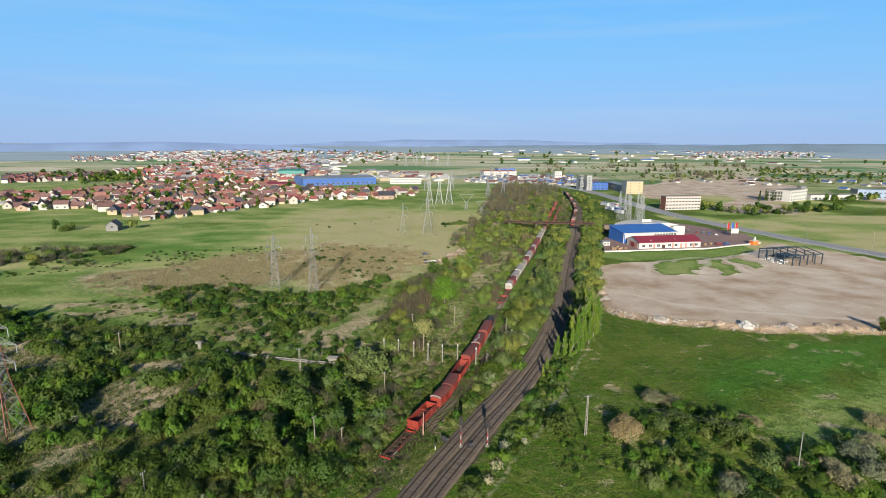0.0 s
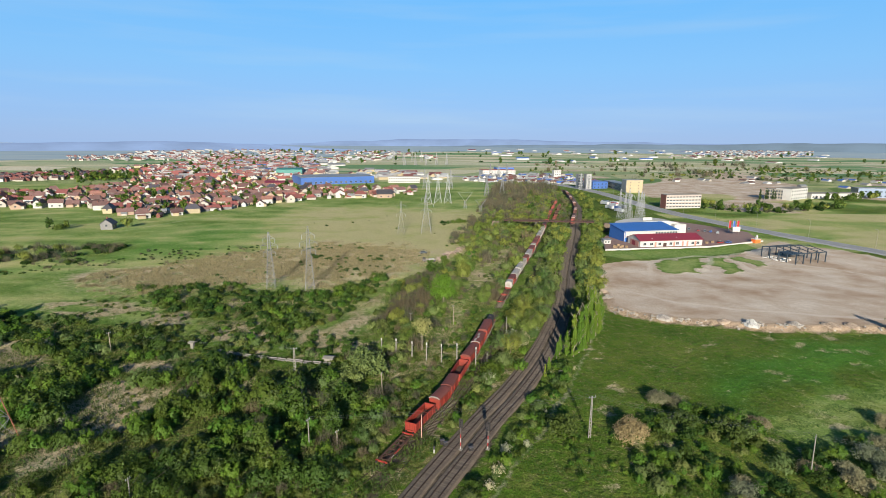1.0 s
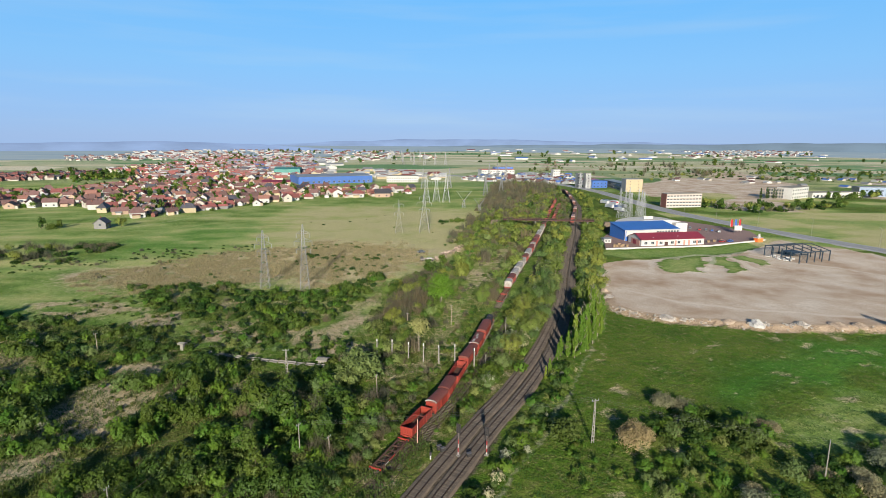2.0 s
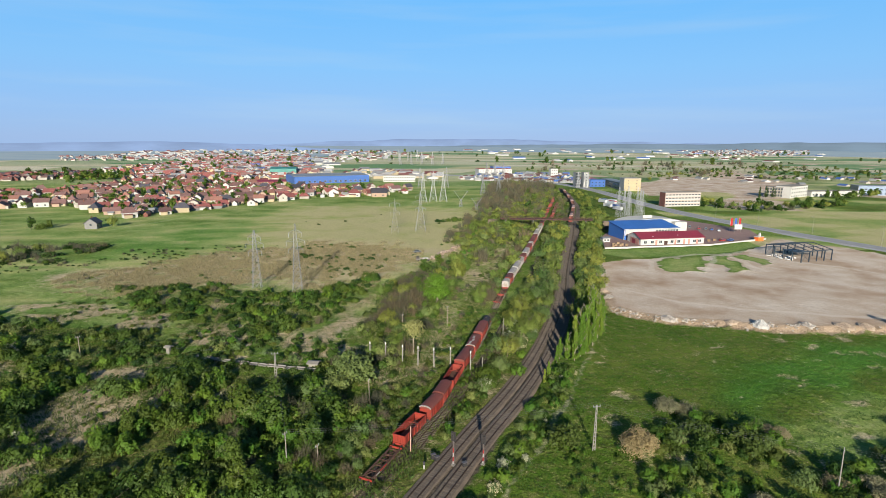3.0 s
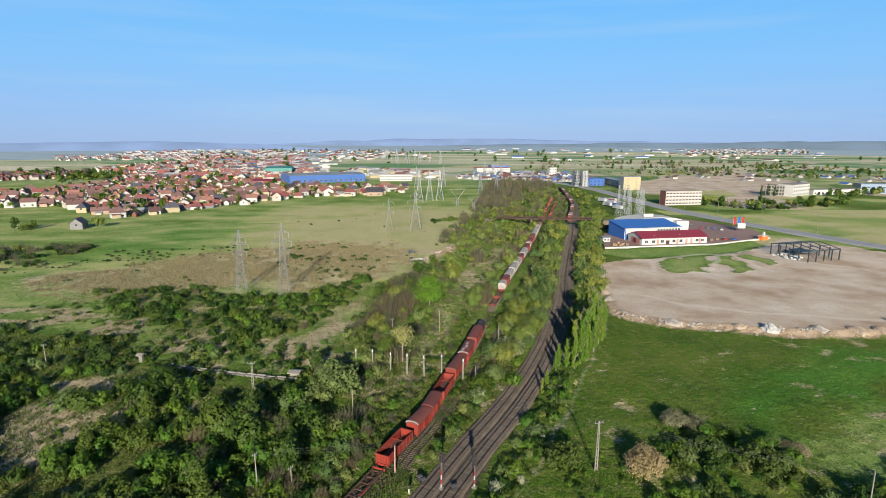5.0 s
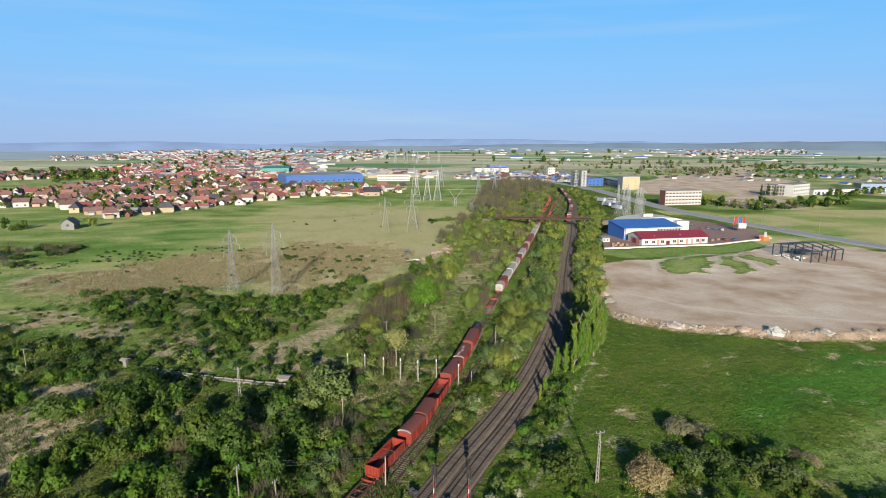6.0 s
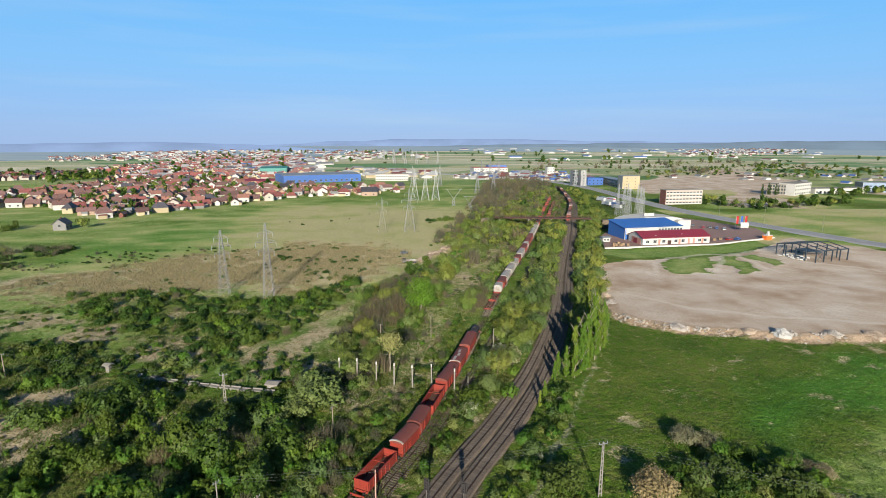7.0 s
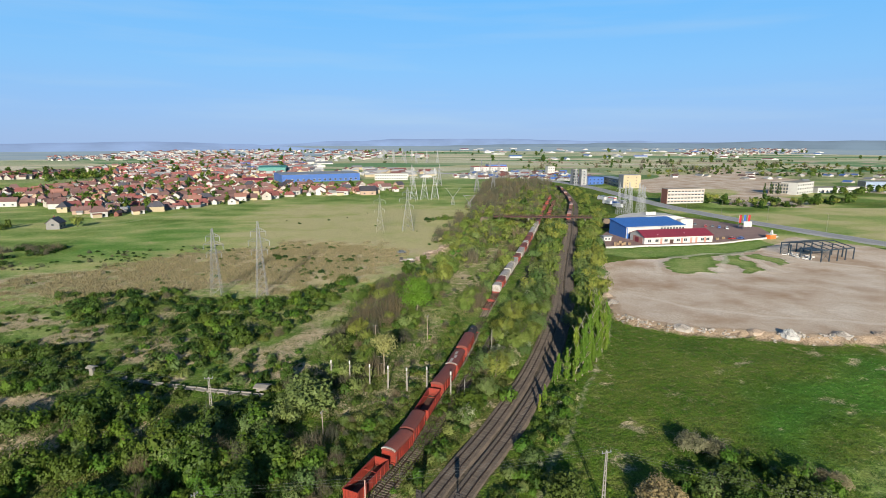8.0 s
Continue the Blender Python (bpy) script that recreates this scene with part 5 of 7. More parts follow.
def bridge():
    b = thing("footbridge", "rust-brown girder bridge crossing over the tracks", "bridge")
    a, e = Vector((54, 380.5, 0)), Vector((118, 374, 0))
    d = (e - a).normalized()
    n = Vector((-d.y, d.x, 0))
    turn = math.atan2(d.y, d.x)
    length = (e - a).length
    mid = (a + e) / 2
    part("deck", Shape().box((mid.x, mid.y, 6.5), (length, 3.4, 0.25), turn), RUST, b)
    for s in (-1, 1):
        o = n * (2.0 * s)
        part("girder", Shape().box((mid.x + o.x, mid.y + o.y, 5.95), (length, 0.3, 0.6), turn), RUST, b, "rusty plate girder")
        part("handrail", Shape().bar(a + o + Vector((0, 0, 7.6)), e + o + Vector((0, 0, 7.6)), 0.09).bar(a + o + Vector((0, 0, 7.15)), e + o + Vector((0, 0, 7.15)), 0.06), RUST, b)
        k = 0.0
        while k < length:
            p = a + d * k + o
            part("rail_post", Shape().box((p.x, p.y, 6.8), (0.16, 0.14, 0.85 + 0.35 * random.random()), turn), RUST, b)
            k += 2.0
    for k in (0.06, 0.36, 0.585, 0.93):
        p = a + d * (length * k)
        s = Shape()
        for o in (-1.5, 1.5):
            s.box((p.x + n.x * o, p.y + n.y * o, -0.3), (0.7, 0.7, 5.6), turn)
        s.box((p.x, p.y, 5.2), (0.9, 4.4, 0.5), turn)
        part("pier", s, CONCRETE, b, "pale concrete portal pier")
    for p, s in ((a - d * 6, 1), (e + d * 10, 1)):
        part("abutment", Shape().box((p.x, p.y, -0.5), (7, 5, 6.2), turn, 0, 0.7), GRAVEL, b, "weathered earth-brown abutment")


bridge()
yard_height = 0.18
s = Shape()
pts = [(104.5, 304.5), (171, 314.5), (217, 334), (228, 368), (211, 401), (198, 421), (150, 405), (116, 344)]
s.add([(x, y, -0.4) for x, y in pts] + [(x, y, yard_height + 0.2) for x, y in pts], [tuple(range(8, 16))] + [(i, (i + 1) % 8, 8 + (i + 1) % 8, 8 + i) for i in range(8)])
tagged(new("yard_pavement", s.mesh("yard_pavement", PAVING)), "reddish paved yard round the halls", "pavement", kind="structure")
w = thing("yard_wall", "low white boundary wall along the lawn", "wall", kind="structure")
for (ax, ay), (bx, by) in (((104, 303.6), (171, 313.6)), ((171, 313.6), (217.5, 333.4)), ((104, 303.6), (115, 344))):
    L, a = math.hypot(bx - ax, by - ay), math.atan2(by - ay, bx - ax)
    part("wall_run", Shape().box(((ax + bx) / 2, (ay + by) / 2, -0.3), (L, 0.3, 1.1), a).box(((ax + bx) / 2, (ay + by) / 2, 0.8), (L, 0.42, 0.1), a), CONCRETE if ay < 304 and by > 340 else PAINT_WHITE, w)

# ---- buildings ----
BLUE_SHEET = surface("blue_sheet_metal", (0.035, 0.125, 0.40), (0.03, 0.10, 0.30), 0.45, 0, 3, 0.15, 0.5)
MAROON_SHEET = surface("maroon_sheet_metal", (0.20, 0.025, 0.042), (0.15, 0.022, 0.036), 0.5, 0, 3, 0.15, 0.5)
WHITE_WALL = surface("white_render", (0.46, 0.45, 0.43), (0.36, 0.35, 0.33), 0.85, 0, 3, 0.2)
RED_WALL = surface("red_render", (0.36, 0.09, 0.065), (0.30, 0.075, 0.055), 0.8, 0, 3, 0.2)
SALMON = surface("salmon_render", (0.40, 0.20, 0.16), (0.34, 0.18, 0.14), 0.85, 0, 3, 0.2)
CREAM_WALL = surface("cream_render", (0.40, 0.33, 0.21), (0.33, 0.27, 0.18), 0.85, 0, 3, 0.2, vary=0.15)
GREY_SHEET = surface("grey_sheet_metal", (0.24, 0.25, 0.26), (0.18, 0.18, 0.19), 0.5, 0.2, 3, 0.2)
BRICK = surface("brick_wall", (0.17, 0.065, 0.048), (0.13, 0.055, 0.042), 0.9, 0, 4, 0.3)
GREEN_SHEET = surface("turquoise_sheet_metal", (0.03, 0.19, 0.165), (0.03, 0.15, 0.13), 0.5, 0, 3, 0.1)
LIGHT_BLUE = surface("bright_blue_sheet", (0.05, 0.12, 0.36), (0.045, 0.105, 0.30), 0.5, 0, 3, 0.1)


def hall(name, label, corner, right, depth, height, rise, wall, roof, windows=(), ridge_along=True, gable_white=None, doors=(), overhang=0.5):
    """A pitched hall: corner is its front left foot, right the vector along its front, depth its depth. Windows: (u, z, width, height) on the front."""
    ux = Vector((right[0], right[1], 0))
    L = ux.length
    turn = math.degrees(math.atan2(ux.y, ux.x))
    h = thing(name, label, "building", pose(corner[0], corner[1], 0.0, 0, 0, turn))
    if ridge_along:
        prof = [(0, -0.5), (0, height), (depth / 2, height + rise), (depth, height), (depth, -0.5)]
        pts = [(x, y, z) for x in (0, L) for y, z in prof]
    else:
        prof = [(0, -0.5), (0, height), (L / 2, height + rise), (L, height), (L, -0.5)]
        pts = [(y, x, z) for x in (0, depth) for y, z in prof]
    part("wall", Shape().add(pts, [(0, 1, 2, 3, 4), (9, 8, 7, 6, 5), (0, 5, 6, 1), (4, 3, 8, 9), (0, 4, 9, 5)]), wall, h)
    o = overhang
    sl = rise / ((depth if ridge_along else L) / 2)
    r = Shape()
    if ridge_along:
        ring = [(-o, height - o * sl), (depth / 2, height + rise), (depth + o, height - o * sl), (depth + o, height - o * sl + 0.25), (depth / 2, height + rise + 0.25), (-o, height - o * sl + 0.25)]
        r.sweep([(b, z + 0.02) for b, z in ring], [((x, 0, 0), (0, 1)) for x in (-o, L + o)])
    else:
        ring = [(-o, height - o * sl), (L / 2, height + rise), (L + o, height - o * sl), (L + o, height - o * sl + 0.25), (L / 2, height + rise + 0.25), (-o, height - o * sl + 0.25)]
        r.sweep([(b, z + 0.02) for b, z in ring], [((0, y, 0), (1, 0)) for y in (-o, depth + o)])
    part("roof", r, roof, h)
    for u, z, ww, hh in windows:
        win = part("window", Shape().box((u, -0.02, z), (ww, 0.06, hh)), GLASS, h)
        part("frame", Shape().box((u, -0.05, z - 0.1), (ww + 0.25, 0.1, 0.1)).box((u, -0.05, z + hh), (ww + 0.25, 0.1, 0.1)).box((u - ww / 2 - 0.06, -0.05, z), (0.1, 0.1, hh)).box((u + ww / 2 + 0.06, -0.05, z), (0.1, 0.1, hh)).box((u, -0.055, z), (0.07, 0.07, hh)), PAINT_WHITE, win)
    for u, z, ww, hh, mt in doors:
        part("door", Shape().box((u, -0.05, z), (ww, 0.14, hh)), mt, h)
    return h


red_house = hall("long_building", "long white single-storey building with a maroon metal roof and red panels", (128.1, 312.1), (41.5, 6.5), 15, 4.2, 2.7, WHITE_WALL, MAROON_SHEET,
                 [(u, 1.4, 1.9, 1.5) for u in (3, 7.5, 13, 20.5, 25, 35.5, 39)], doors=[(16.5, 0, 2.2, 2.6, RUST)] + [(u, 0.3, 1.2, 3.0, SALMON) for u in (10.2, 22.8, 28.6, 31.8, 37.3)])
for k, (u, v) in enumerate(((9, 2), (26, 3))):
    part("roof_light", Shape().box((u, v, 4.65 + v * 0.28), (3.4, 0.7, 0.12), 0.9), PAINT_WHITE, red_house)
part("end_panel", Shape().box((-0.06, 6.75, 0.0), (0.14, 9.5, 3.8)), SALMON, red_house, "salmon-red end wall")
part("gate", Shape().box((-0.14, 7.5, 0.0), (0.14, 3.6, 3.2)), MAROON_SHEET, red_house)
blue_hall = thing("blue_hall", "large blue sheet-metal hall with a white glazed front", "building", pose(124.5, 329.5, 0, 0, 0, 11.2))
BL, BD, BF, BB = 39.0, 18.5, 6.9, 9.4
part("wall", Shape().add([(x, y, z) for x in (0, BL) for y, z in ((0, -0.5), (0, BF), (BD, BB), (BD, -0.5))], [(0, 1, 2, 3), (7, 6, 5, 4), (0, 4, 5, 1), (2, 6, 7, 3), (0, 3, 7, 4)]), BLUE_SHEET, blue_hall)
part("roof", Shape().sweep([(-0.5, BF - 0.04), (BD + 0.4, BB + 0.08), (BD + 0.4, BB + 0.33), (-0.5, BF + 0.21)], [((-0.5, 0, 0), (0, 1)), ((BL + 0.5, 0, 0), (0, 1))]), BLUE_SHEET, blue_hall)
part("roof_edge", Shape().box((BL / 2, -0.56, BF - 0.1), (BL + 1, 0.1, 0.34)), PAINT_WHITE, blue_hall, "pale eaves flashing")
part("corner_strip", Shape().box((-0.06, -0.06, -0.4), (0.3, 0.3, BF + 0.2)), PAINT_WHITE, blue_hall, "pale corner strip")
for k in range(12):
    part("roof_seam", Shape().add([(3.2 * (k + 0.5) + q, y, z + d) for q in (-0.05, 0.05) for y, z in ((-0.4, BF + 0.22), (BD + 0.3, BB + 0.33)) for d in (0, 0.07)], [(1, 3, 7, 5), (0, 1, 5, 4), (2, 6, 7, 3), (0, 2, 3, 1), (4, 5, 7, 6)]), BLUE_SHEET, blue_hall)
for u in np.linspace(23, 37.5, 8):
    part("window", Shape().box((u, -0.06, 4.8), (1.4, 0.06, 1.3)), GLASS, blue_hall)
part("front_panel", Shape().box((19.8, -0.02, 3.0), (38, 0.03, 3.6)), WHITE_WALL, blue_hall, "white front panels")
white_hall = thing("white_hall", "white hall with a curved roof behind the blue one", "building", pose(134, 352, 0, 0, 0, 10))
arc = [(0, -0.4), (0, 6.8)] + [(21 - 21 * math.cos(a), 6.9 + 3.1 * math.sin(a)) for a in np.linspace(0.1, math.pi - 0.1, 13)] + [(42, 6.8), (42, -0.4)]
part("body", Shape().sweep(arc, [((0, 0, 0), (1, 0)), ((0, 16, 0), (1, 0))]), WHITE_WALL, white_hall)
part("end_wall", Shape().box((38, -2.2, -0.3), (9, 4, 8.2)), WHITE_WALL, white_hall)
for k in range(3):
    part("roof_sign", Shape().box((16 + k * 2.4, 5, 9.7), (2.2, 0.3, 2.2)), PAINT_WHITE, white_hall)
hall("gatehouse", "small white hut with a flat grey roof", (109, 322), (4.5, 0.7), 4, 2.8, 0.3, WHITE_WALL, GREY_SHEET, [(1.2, 1.1, 1.0, 1.0), (3.2, 1.1, 1.0, 1.0)])
crate = Shape().box((0, 0, 0), (1.6, 1.1, 1.2)).box((0, 0, 1.2), (1.7, 1.2, 0.08))
cm = crate.mesh("pallet_stack", surface("weathered_timber", (0.28, 0.19, 0.11), (0.18, 0.13, 0.09), 0.9))
for x, y, z in ((111, 309, 0.38), (113, 310.5, 0.38), (115, 309.5, 0.38), (117, 312, 0.38), (112.5, 313, 0.38), (119.5, 311, 0.38), (116, 316, 0.38), (176, 325, 0.38), (181, 327.5, 0.38), (187, 330, 0.38)):
    o = new("pallet_stack", cm)
    o.matrix_basis = pose(x, y, z, 0, 0, random.uniform(0, 90))
    tagged(o, "stack of weathered timber pallets in the yard", "pallets", "yard clutter")

# steel frame of an unfinished hall
FRAME = surface("dark_blue_steel", (0.035, 0.055, 0.075), (0.05, 0.06, 0.07), 0.5, 0.3)
sf = thing("steel_frame", "dark blue steel skeleton of an unfinished hall", "steel frame", pose(194.0, 267.5, 0.2, 0, 0, 16.5))
fl, fd = 21.5, 21.0
cols = [(x, y) for x in np.linspace(0, fl, 5) for y in (0, fd)] + [(x, y) for x in (0, fl) for y in np.linspace(0, fd, 5)[1:4]]
for x, y in cols:
    part("column", Shape().box((x, y, -0.6), (0.42, 0.42, 6.2)), FRAME, sf)
for y in (0, fd):
    part("beam", Shape().box((fl / 2, y, 5.4), (fl + 0.4, 0.36, 0.5)), FRAME, sf)
for x in np.linspace(0, fl, 5):
    part("rafter", Shape().bar((x, 0, 5.6), (x, fd / 2, 7.4), 0.24).bar((x, fd / 2, 7.4), (x, fd, 5.6), 0.24), FRAME, sf)
for y, z in ((fd * 0.25, 6.6), (fd * 0.5, 7.5), (fd * 0.75, 6.6)):
    part("purlin", Shape().box((fl / 2, y, z), (fl, 0.2, 0.24)), FRAME, sf)
for a, b, y in ((0, fl / 4, 0), (fl / 4, 0, 0), (0, fl / 4, fd)):
    part("wind_brace", Shape().bar((a, y, 0.4), (b, y, 5.2), 0.07), FRAME, sf)
part("inner_platform", Shape().box((13, 14, 2.6), (9, 8, 0.3)), FRAME, sf)
for k in range(14):
    o = new("building_pack", Shape().box((0, 0, 0), (random.uniform(1, 2.6), random.uniform(0.8, 1.6), random.uniform(0.4, 1.1)), 0, 0, 0.85).mesh("sheet_pile", WHITE_WALL))
    q = Matrix.Translation((194.0, 267.5, 0.1)) @ pose(0, 0, 0, 0, 0, 16.5) @ Vector((random.uniform(-1.5, 7), random.uniform(6, 19), 0))
    o.matrix_basis = pose(q.x, q.y, float(land(q.x, q.y)) - 0.08, 0, 0, random.uniform(0, 180))
    tagged(o, "pile of pale building material on bare soil", "building material", "material under the steel frame")


def block(name, label, corner, right, depth, floors, step, wall, end, bays, roof=None, window=(1.7, 1.5), bands=None):
    """A flat-roofed block with rows of windows on its front."""
    L = math.hypot(*right)
    h = thing(name, label, "building", pose(corner[0], corner[1], 0, 0, 0, math.degrees(math.atan2(right[1], right[0]))))
    top = floors * step + 0.6
    part("wall", Shape().box((L / 2, depth / 2, -0.5), (L, depth, top + 0.5)), wall, h)
    part("end_wall", Shape().box((-0.06, depth / 2, -0.5), (0.16, depth, top + 0.5)), end, h)
    part("roof", Shape().box((L / 2, depth / 2, top), (L + 0.5, depth + 0.5, 0.4)), roof or CONCRETE, h)
    for f in range(floors):
        if bands:
            part("balcony_band", Shape().box((L / 2, -0.25, f * step + 0.2), (L * 0.96, 0.5, 1.0)), bands, h)
        for k in range(bays):
            part("window", Shape().box((L * (k + 0.5) / bays, -0.03, f * step + 1.25), (window[0], 0.08, window[1])), GLASS, h)
    return h


PINK = surface("faded_pink_render", (0.42, 0.36, 0.33), (0.36, 0.29, 0.25), 0.85, 0, 3, 0.2)
block("office_block", "four-storey block with a brick end and pale pink balconies", (227.5, 503), (37.0, 6.0), 9, 4, 3.1, PINK, BRICK, 11, None, (2.3, 1.0), WHITE_WALL)
block("factory_building", "tall cream factory hall with a blank end wall", (246, 660), (22.0, 3.0), 12, 4, 3.7, CREAM_WALL, GREY_SHEET, 2, GREY_SHEET, (1.2, 0.8))
block("works_hall", "long low grey works hall with a row of windows", (246, 748), (0.5, -74), 15, 2, 4.1, surface("weathered_grey_render", (0.27, 0.255, 0.22), (0.20, 0.19, 0.165), 0.85, 0, 3, 0.2), CREAM_WALL, 16, GREY_SHEET, (2.4, 1.6))
block("white_block", "white three-storey office building", (402, 580), (34, 22), 16, 3, 4.0, WHITE_WALL, WHITE_WALL, 7, None, (2.2, 1.6))
block("cream_block", "long cream three-storey building beside the white one", (384, 599), (17.5, -15.5), 12, 3, 3.5, surface("greyish_cream_render", (0.27, 0.25, 0.21), (0.21, 0.195, 0.165), 0.85, 0, 3, 0.2), SALMON, 9, None, (1.7, 2.2))
block("low_workshop", "long low white workshop with a flat roof", (440, 600), (70, 13), 14, 1, 5.0, WHITE_WALL, WHITE_WALL, 14, None, (2.2, 1.6))
block("blue_grey_block", "blue-grey two-storey industrial building", (512, 622), (46, -12), 18, 2, 5.0, surface("blue_grey_sheet", (0.20, 0.26, 0.36), (0.15, 0.20, 0.28), 0.6), CREAM_WALL, 9, GREY_SHEET, (2.5, 1.4))
block("silo_block", "tall white and grey tower block by the road", (209, 706), (7, 1.5), 7, 5, 3.8, WHITE_WALL, GREY_SHEET, 1)
block("glazed_tower", "dark glazed office tower by the road", (200, 712), (6.5, 1.5), 7, 5, 3.7, GREY_SHEET, GREY_SHEET, 2, None, (3.4, 2.6))
block("blue_store", "low store with a blue roof by the road", (220, 712), (22, 6), 24, 2, 4.2, LIGHT_BLUE, LIGHT_BLUE, 4, LIGHT_BLUE)
block("white_tower", "white grain tower beyond the road", (212, 905), (12, 2), 10, 3, 4.4, WHITE_WALL, WHITE_WALL, 3)
hall("blue_store_hall", "very long bright blue store hall behind the houses", (-176.7, 741), (96, 45), 60, 10, 1.0, LIGHT_BLUE, GREY_SHEET, [(u, 1.5, 3, 2.4) for u in np.linspace(6, 100, 14)])
hall("turquoise_hall", "turquoise sheet-metal hall among the town's roofs", (-258, 912), (42, 6), 40, 11, 2.0, GREEN_SHEET, GREEN_SHEET)
hall("maroon_hall", "maroon metal-roofed hall among the houses", (-214, 700), (34, 10), 20, 6, 2, CREAM_WALL, MAROON_SHEET)
block("white_school", "long white two-storey building behind the meadow", (-60, 788), (46, 4), 14, 2, 4.2, WHITE_WALL, WHITE_WALL, 14)
block("market_hall", "large pale market hall with a red fascia", (96, 960), (60, 8), 30, 2, 4.5, WHITE_WALL, WHITE_WALL, 12, RED_WALL)
block("blue_market", "long blue store beyond the fields", (142, 1130), (38, 5), 24, 1, 5.5, LIGHT_BLUE, LIGHT_BLUE, 8)

# ---- vehicles ----
CAR_PAINTS = {"red": surface("red_car_paint", (0.34, 0.025, 0.025), None, 0.3), "blue": surface("blue_car_paint", (0.04, 0.10, 0.32), None, 0.3),
              "white": surface("white_car_paint", (0.5, 0.5, 0.5), None, 0.3), "grey": surface("grey_car_paint", (0.16, 0.17, 0.18), None, 0.3, 0.3), "orange": surface("orange_paint", (0.75, 0.16, 0.03), None, 0.5)}
TYRE = surface("tyre_rubber", (0.03, 0.03, 0.03), None, 0.9)


def wheels(v, xs, width, r):
    for x in xs:
        for s in (-1, 1):
            part("wheel", Shape().bar((x, s * (width / 2 - 0.2), r), (x, s * (width / 2 + 0.02), r), r, 12), TYRE, v)


def car(color, x, y, turn):
    v = thing("car", "parked " + color + " car on the paved yard", "car", pose(x, y, 0.4, 0, 0, turn), "parked cars")
    part("body", Shape().box((0, 0, 0.3), (4.2, 1.72, 0.55), 0, 0, 0.96), CAR_PAINTS[color], v)
    part("cabin", Shape().box((-0.2, 0, 0.85), (2.3, 1.6, 0.55), 0, 0, 0.8), GLASS, v)
    part("car_roof", Shape().box((-0.2, 0, 1.4), (1.8, 1.3, 0.05)), CAR_PAINTS[color], v)
    wheels(v, (-1.3, 1.3), 1.74, 0.32)


def lorry(color, x, y, turn, length=12.0):
    v = thing("lorry", color + " articulated lorry parked beside the road", "lorry", pose(x, y, 0.05, 0, 0, turn), "parked lorries")
    part("trailer", Shape().box((-1.4, 0, 1.1), (length - 3, 2.5, 2.7)), CAR_PAINTS[color], v)
    part("cab", Shape().box((length / 2 - 1.1, 0, 0.7), (2.2, 2.45, 2.6), 0, 0, 0.93), CAR_PAINTS["white"], v)
    part("windscreen", Shape().box((length / 2 - 0.04, 0, 1.9), (0.12, 2.2, 0.9)), GLASS, v)
    wheels(v, (-length / 2 + 1.2, -length / 2 + 2.5, length / 2 - 1.3), 2.4, 0.5)


for c, x, y, a in (("red", 194, 372, 60), ("grey", 197.5, 369.5, 60), ("blue", 200.5, 367, 60), ("white", 203, 362.5, 65), ("red", 185.5, 326.5, 20), ("blue", 191, 327, 25), ("grey", 190, 378, 60), ("white", 176, 352, 15)):
    car(c, x, y, a)
for c, x, y, a in (("white", 180, 512, 105), ("white", 177, 530, 105), ("grey", 181, 540, 105), ("white", 171, 497, 105), ("red", 183, 521, 105), ("blue", 175, 490, 105), ("white", 172, 474, 105), ("white", 187, 531, 105), ("grey", 184, 500, 105)):
    lorry(c, x, y, a)

# flags, board and kiosk at the entrance
for x, y, c in ((211.7, 364.6, "red"), (214.6, 364.5, "blue"), (217.4, 364.5, "red")):
    f = thing("banner_flag", c + " upright banner on a white pole at the entrance", "flag", pose(x, y, 0.35), "entrance banners")
    part("pole", Shape().bar((0, 0, 0), (0, 0, 9), 0.09, 8), PAINT_WHITE, f)
    part("banner", Shape().box((0.85, 0, 3.6), (1.5, 0.06, 5.2)), CAR_PAINTS[c], f)
b = thing("notice_board", "white board on two posts at the entrance", "board", pose(213.5, 357.8, 0.3))
part("panel", Shape().box((0, 0, 2.2), (5.2, 0.25, 3.4)), PAINT_WHITE, b)
for k in (-2, 2):
    part("post", Shape().bar((k, 0.2, 0), (k, 0.2, 5), 0.1, 6), CONCRETE, b)
b = thing("kiosk", "orange and white roadside kiosk", "kiosk", pose(210.4, 329.5, 0.1, 0, 0, 20))
part("cabin", Shape().box((0, 0, 0), (4.6, 3, 2.4)), CAR_PAINTS["orange"], b)
part("roof", Shape().box((0, 0, 2.4), (5.0, 3.4, 0.3)), PAINT_WHITE, b)
part("sign", Shape().box((0.4, 0, 2.7), (1.4, 1.2, 2.2), 0, 0, 0.6), PAINT_WHITE, b)


# ---- pylons, poles and signals ----
ZINC = surface("galvanised_steel", (0.20, 0.205, 0.21), (0.14, 0.14, 0.14), 0.6, 0.2)
PALE_ZINC = surface("pale_galvanised_steel", (0.36, 0.37, 0.38), (0.27, 0.27, 0.28), 0.6, 0.1)
RED_PRIMER = surface("red_primer_steel", (0.30, 0.11, 0.07), (0.18, 0.08, 0.06), 0.7, 0.1)
INSULATOR = surface("grey_insulator", (0.30, 0.32, 0.33), None, 0.3)


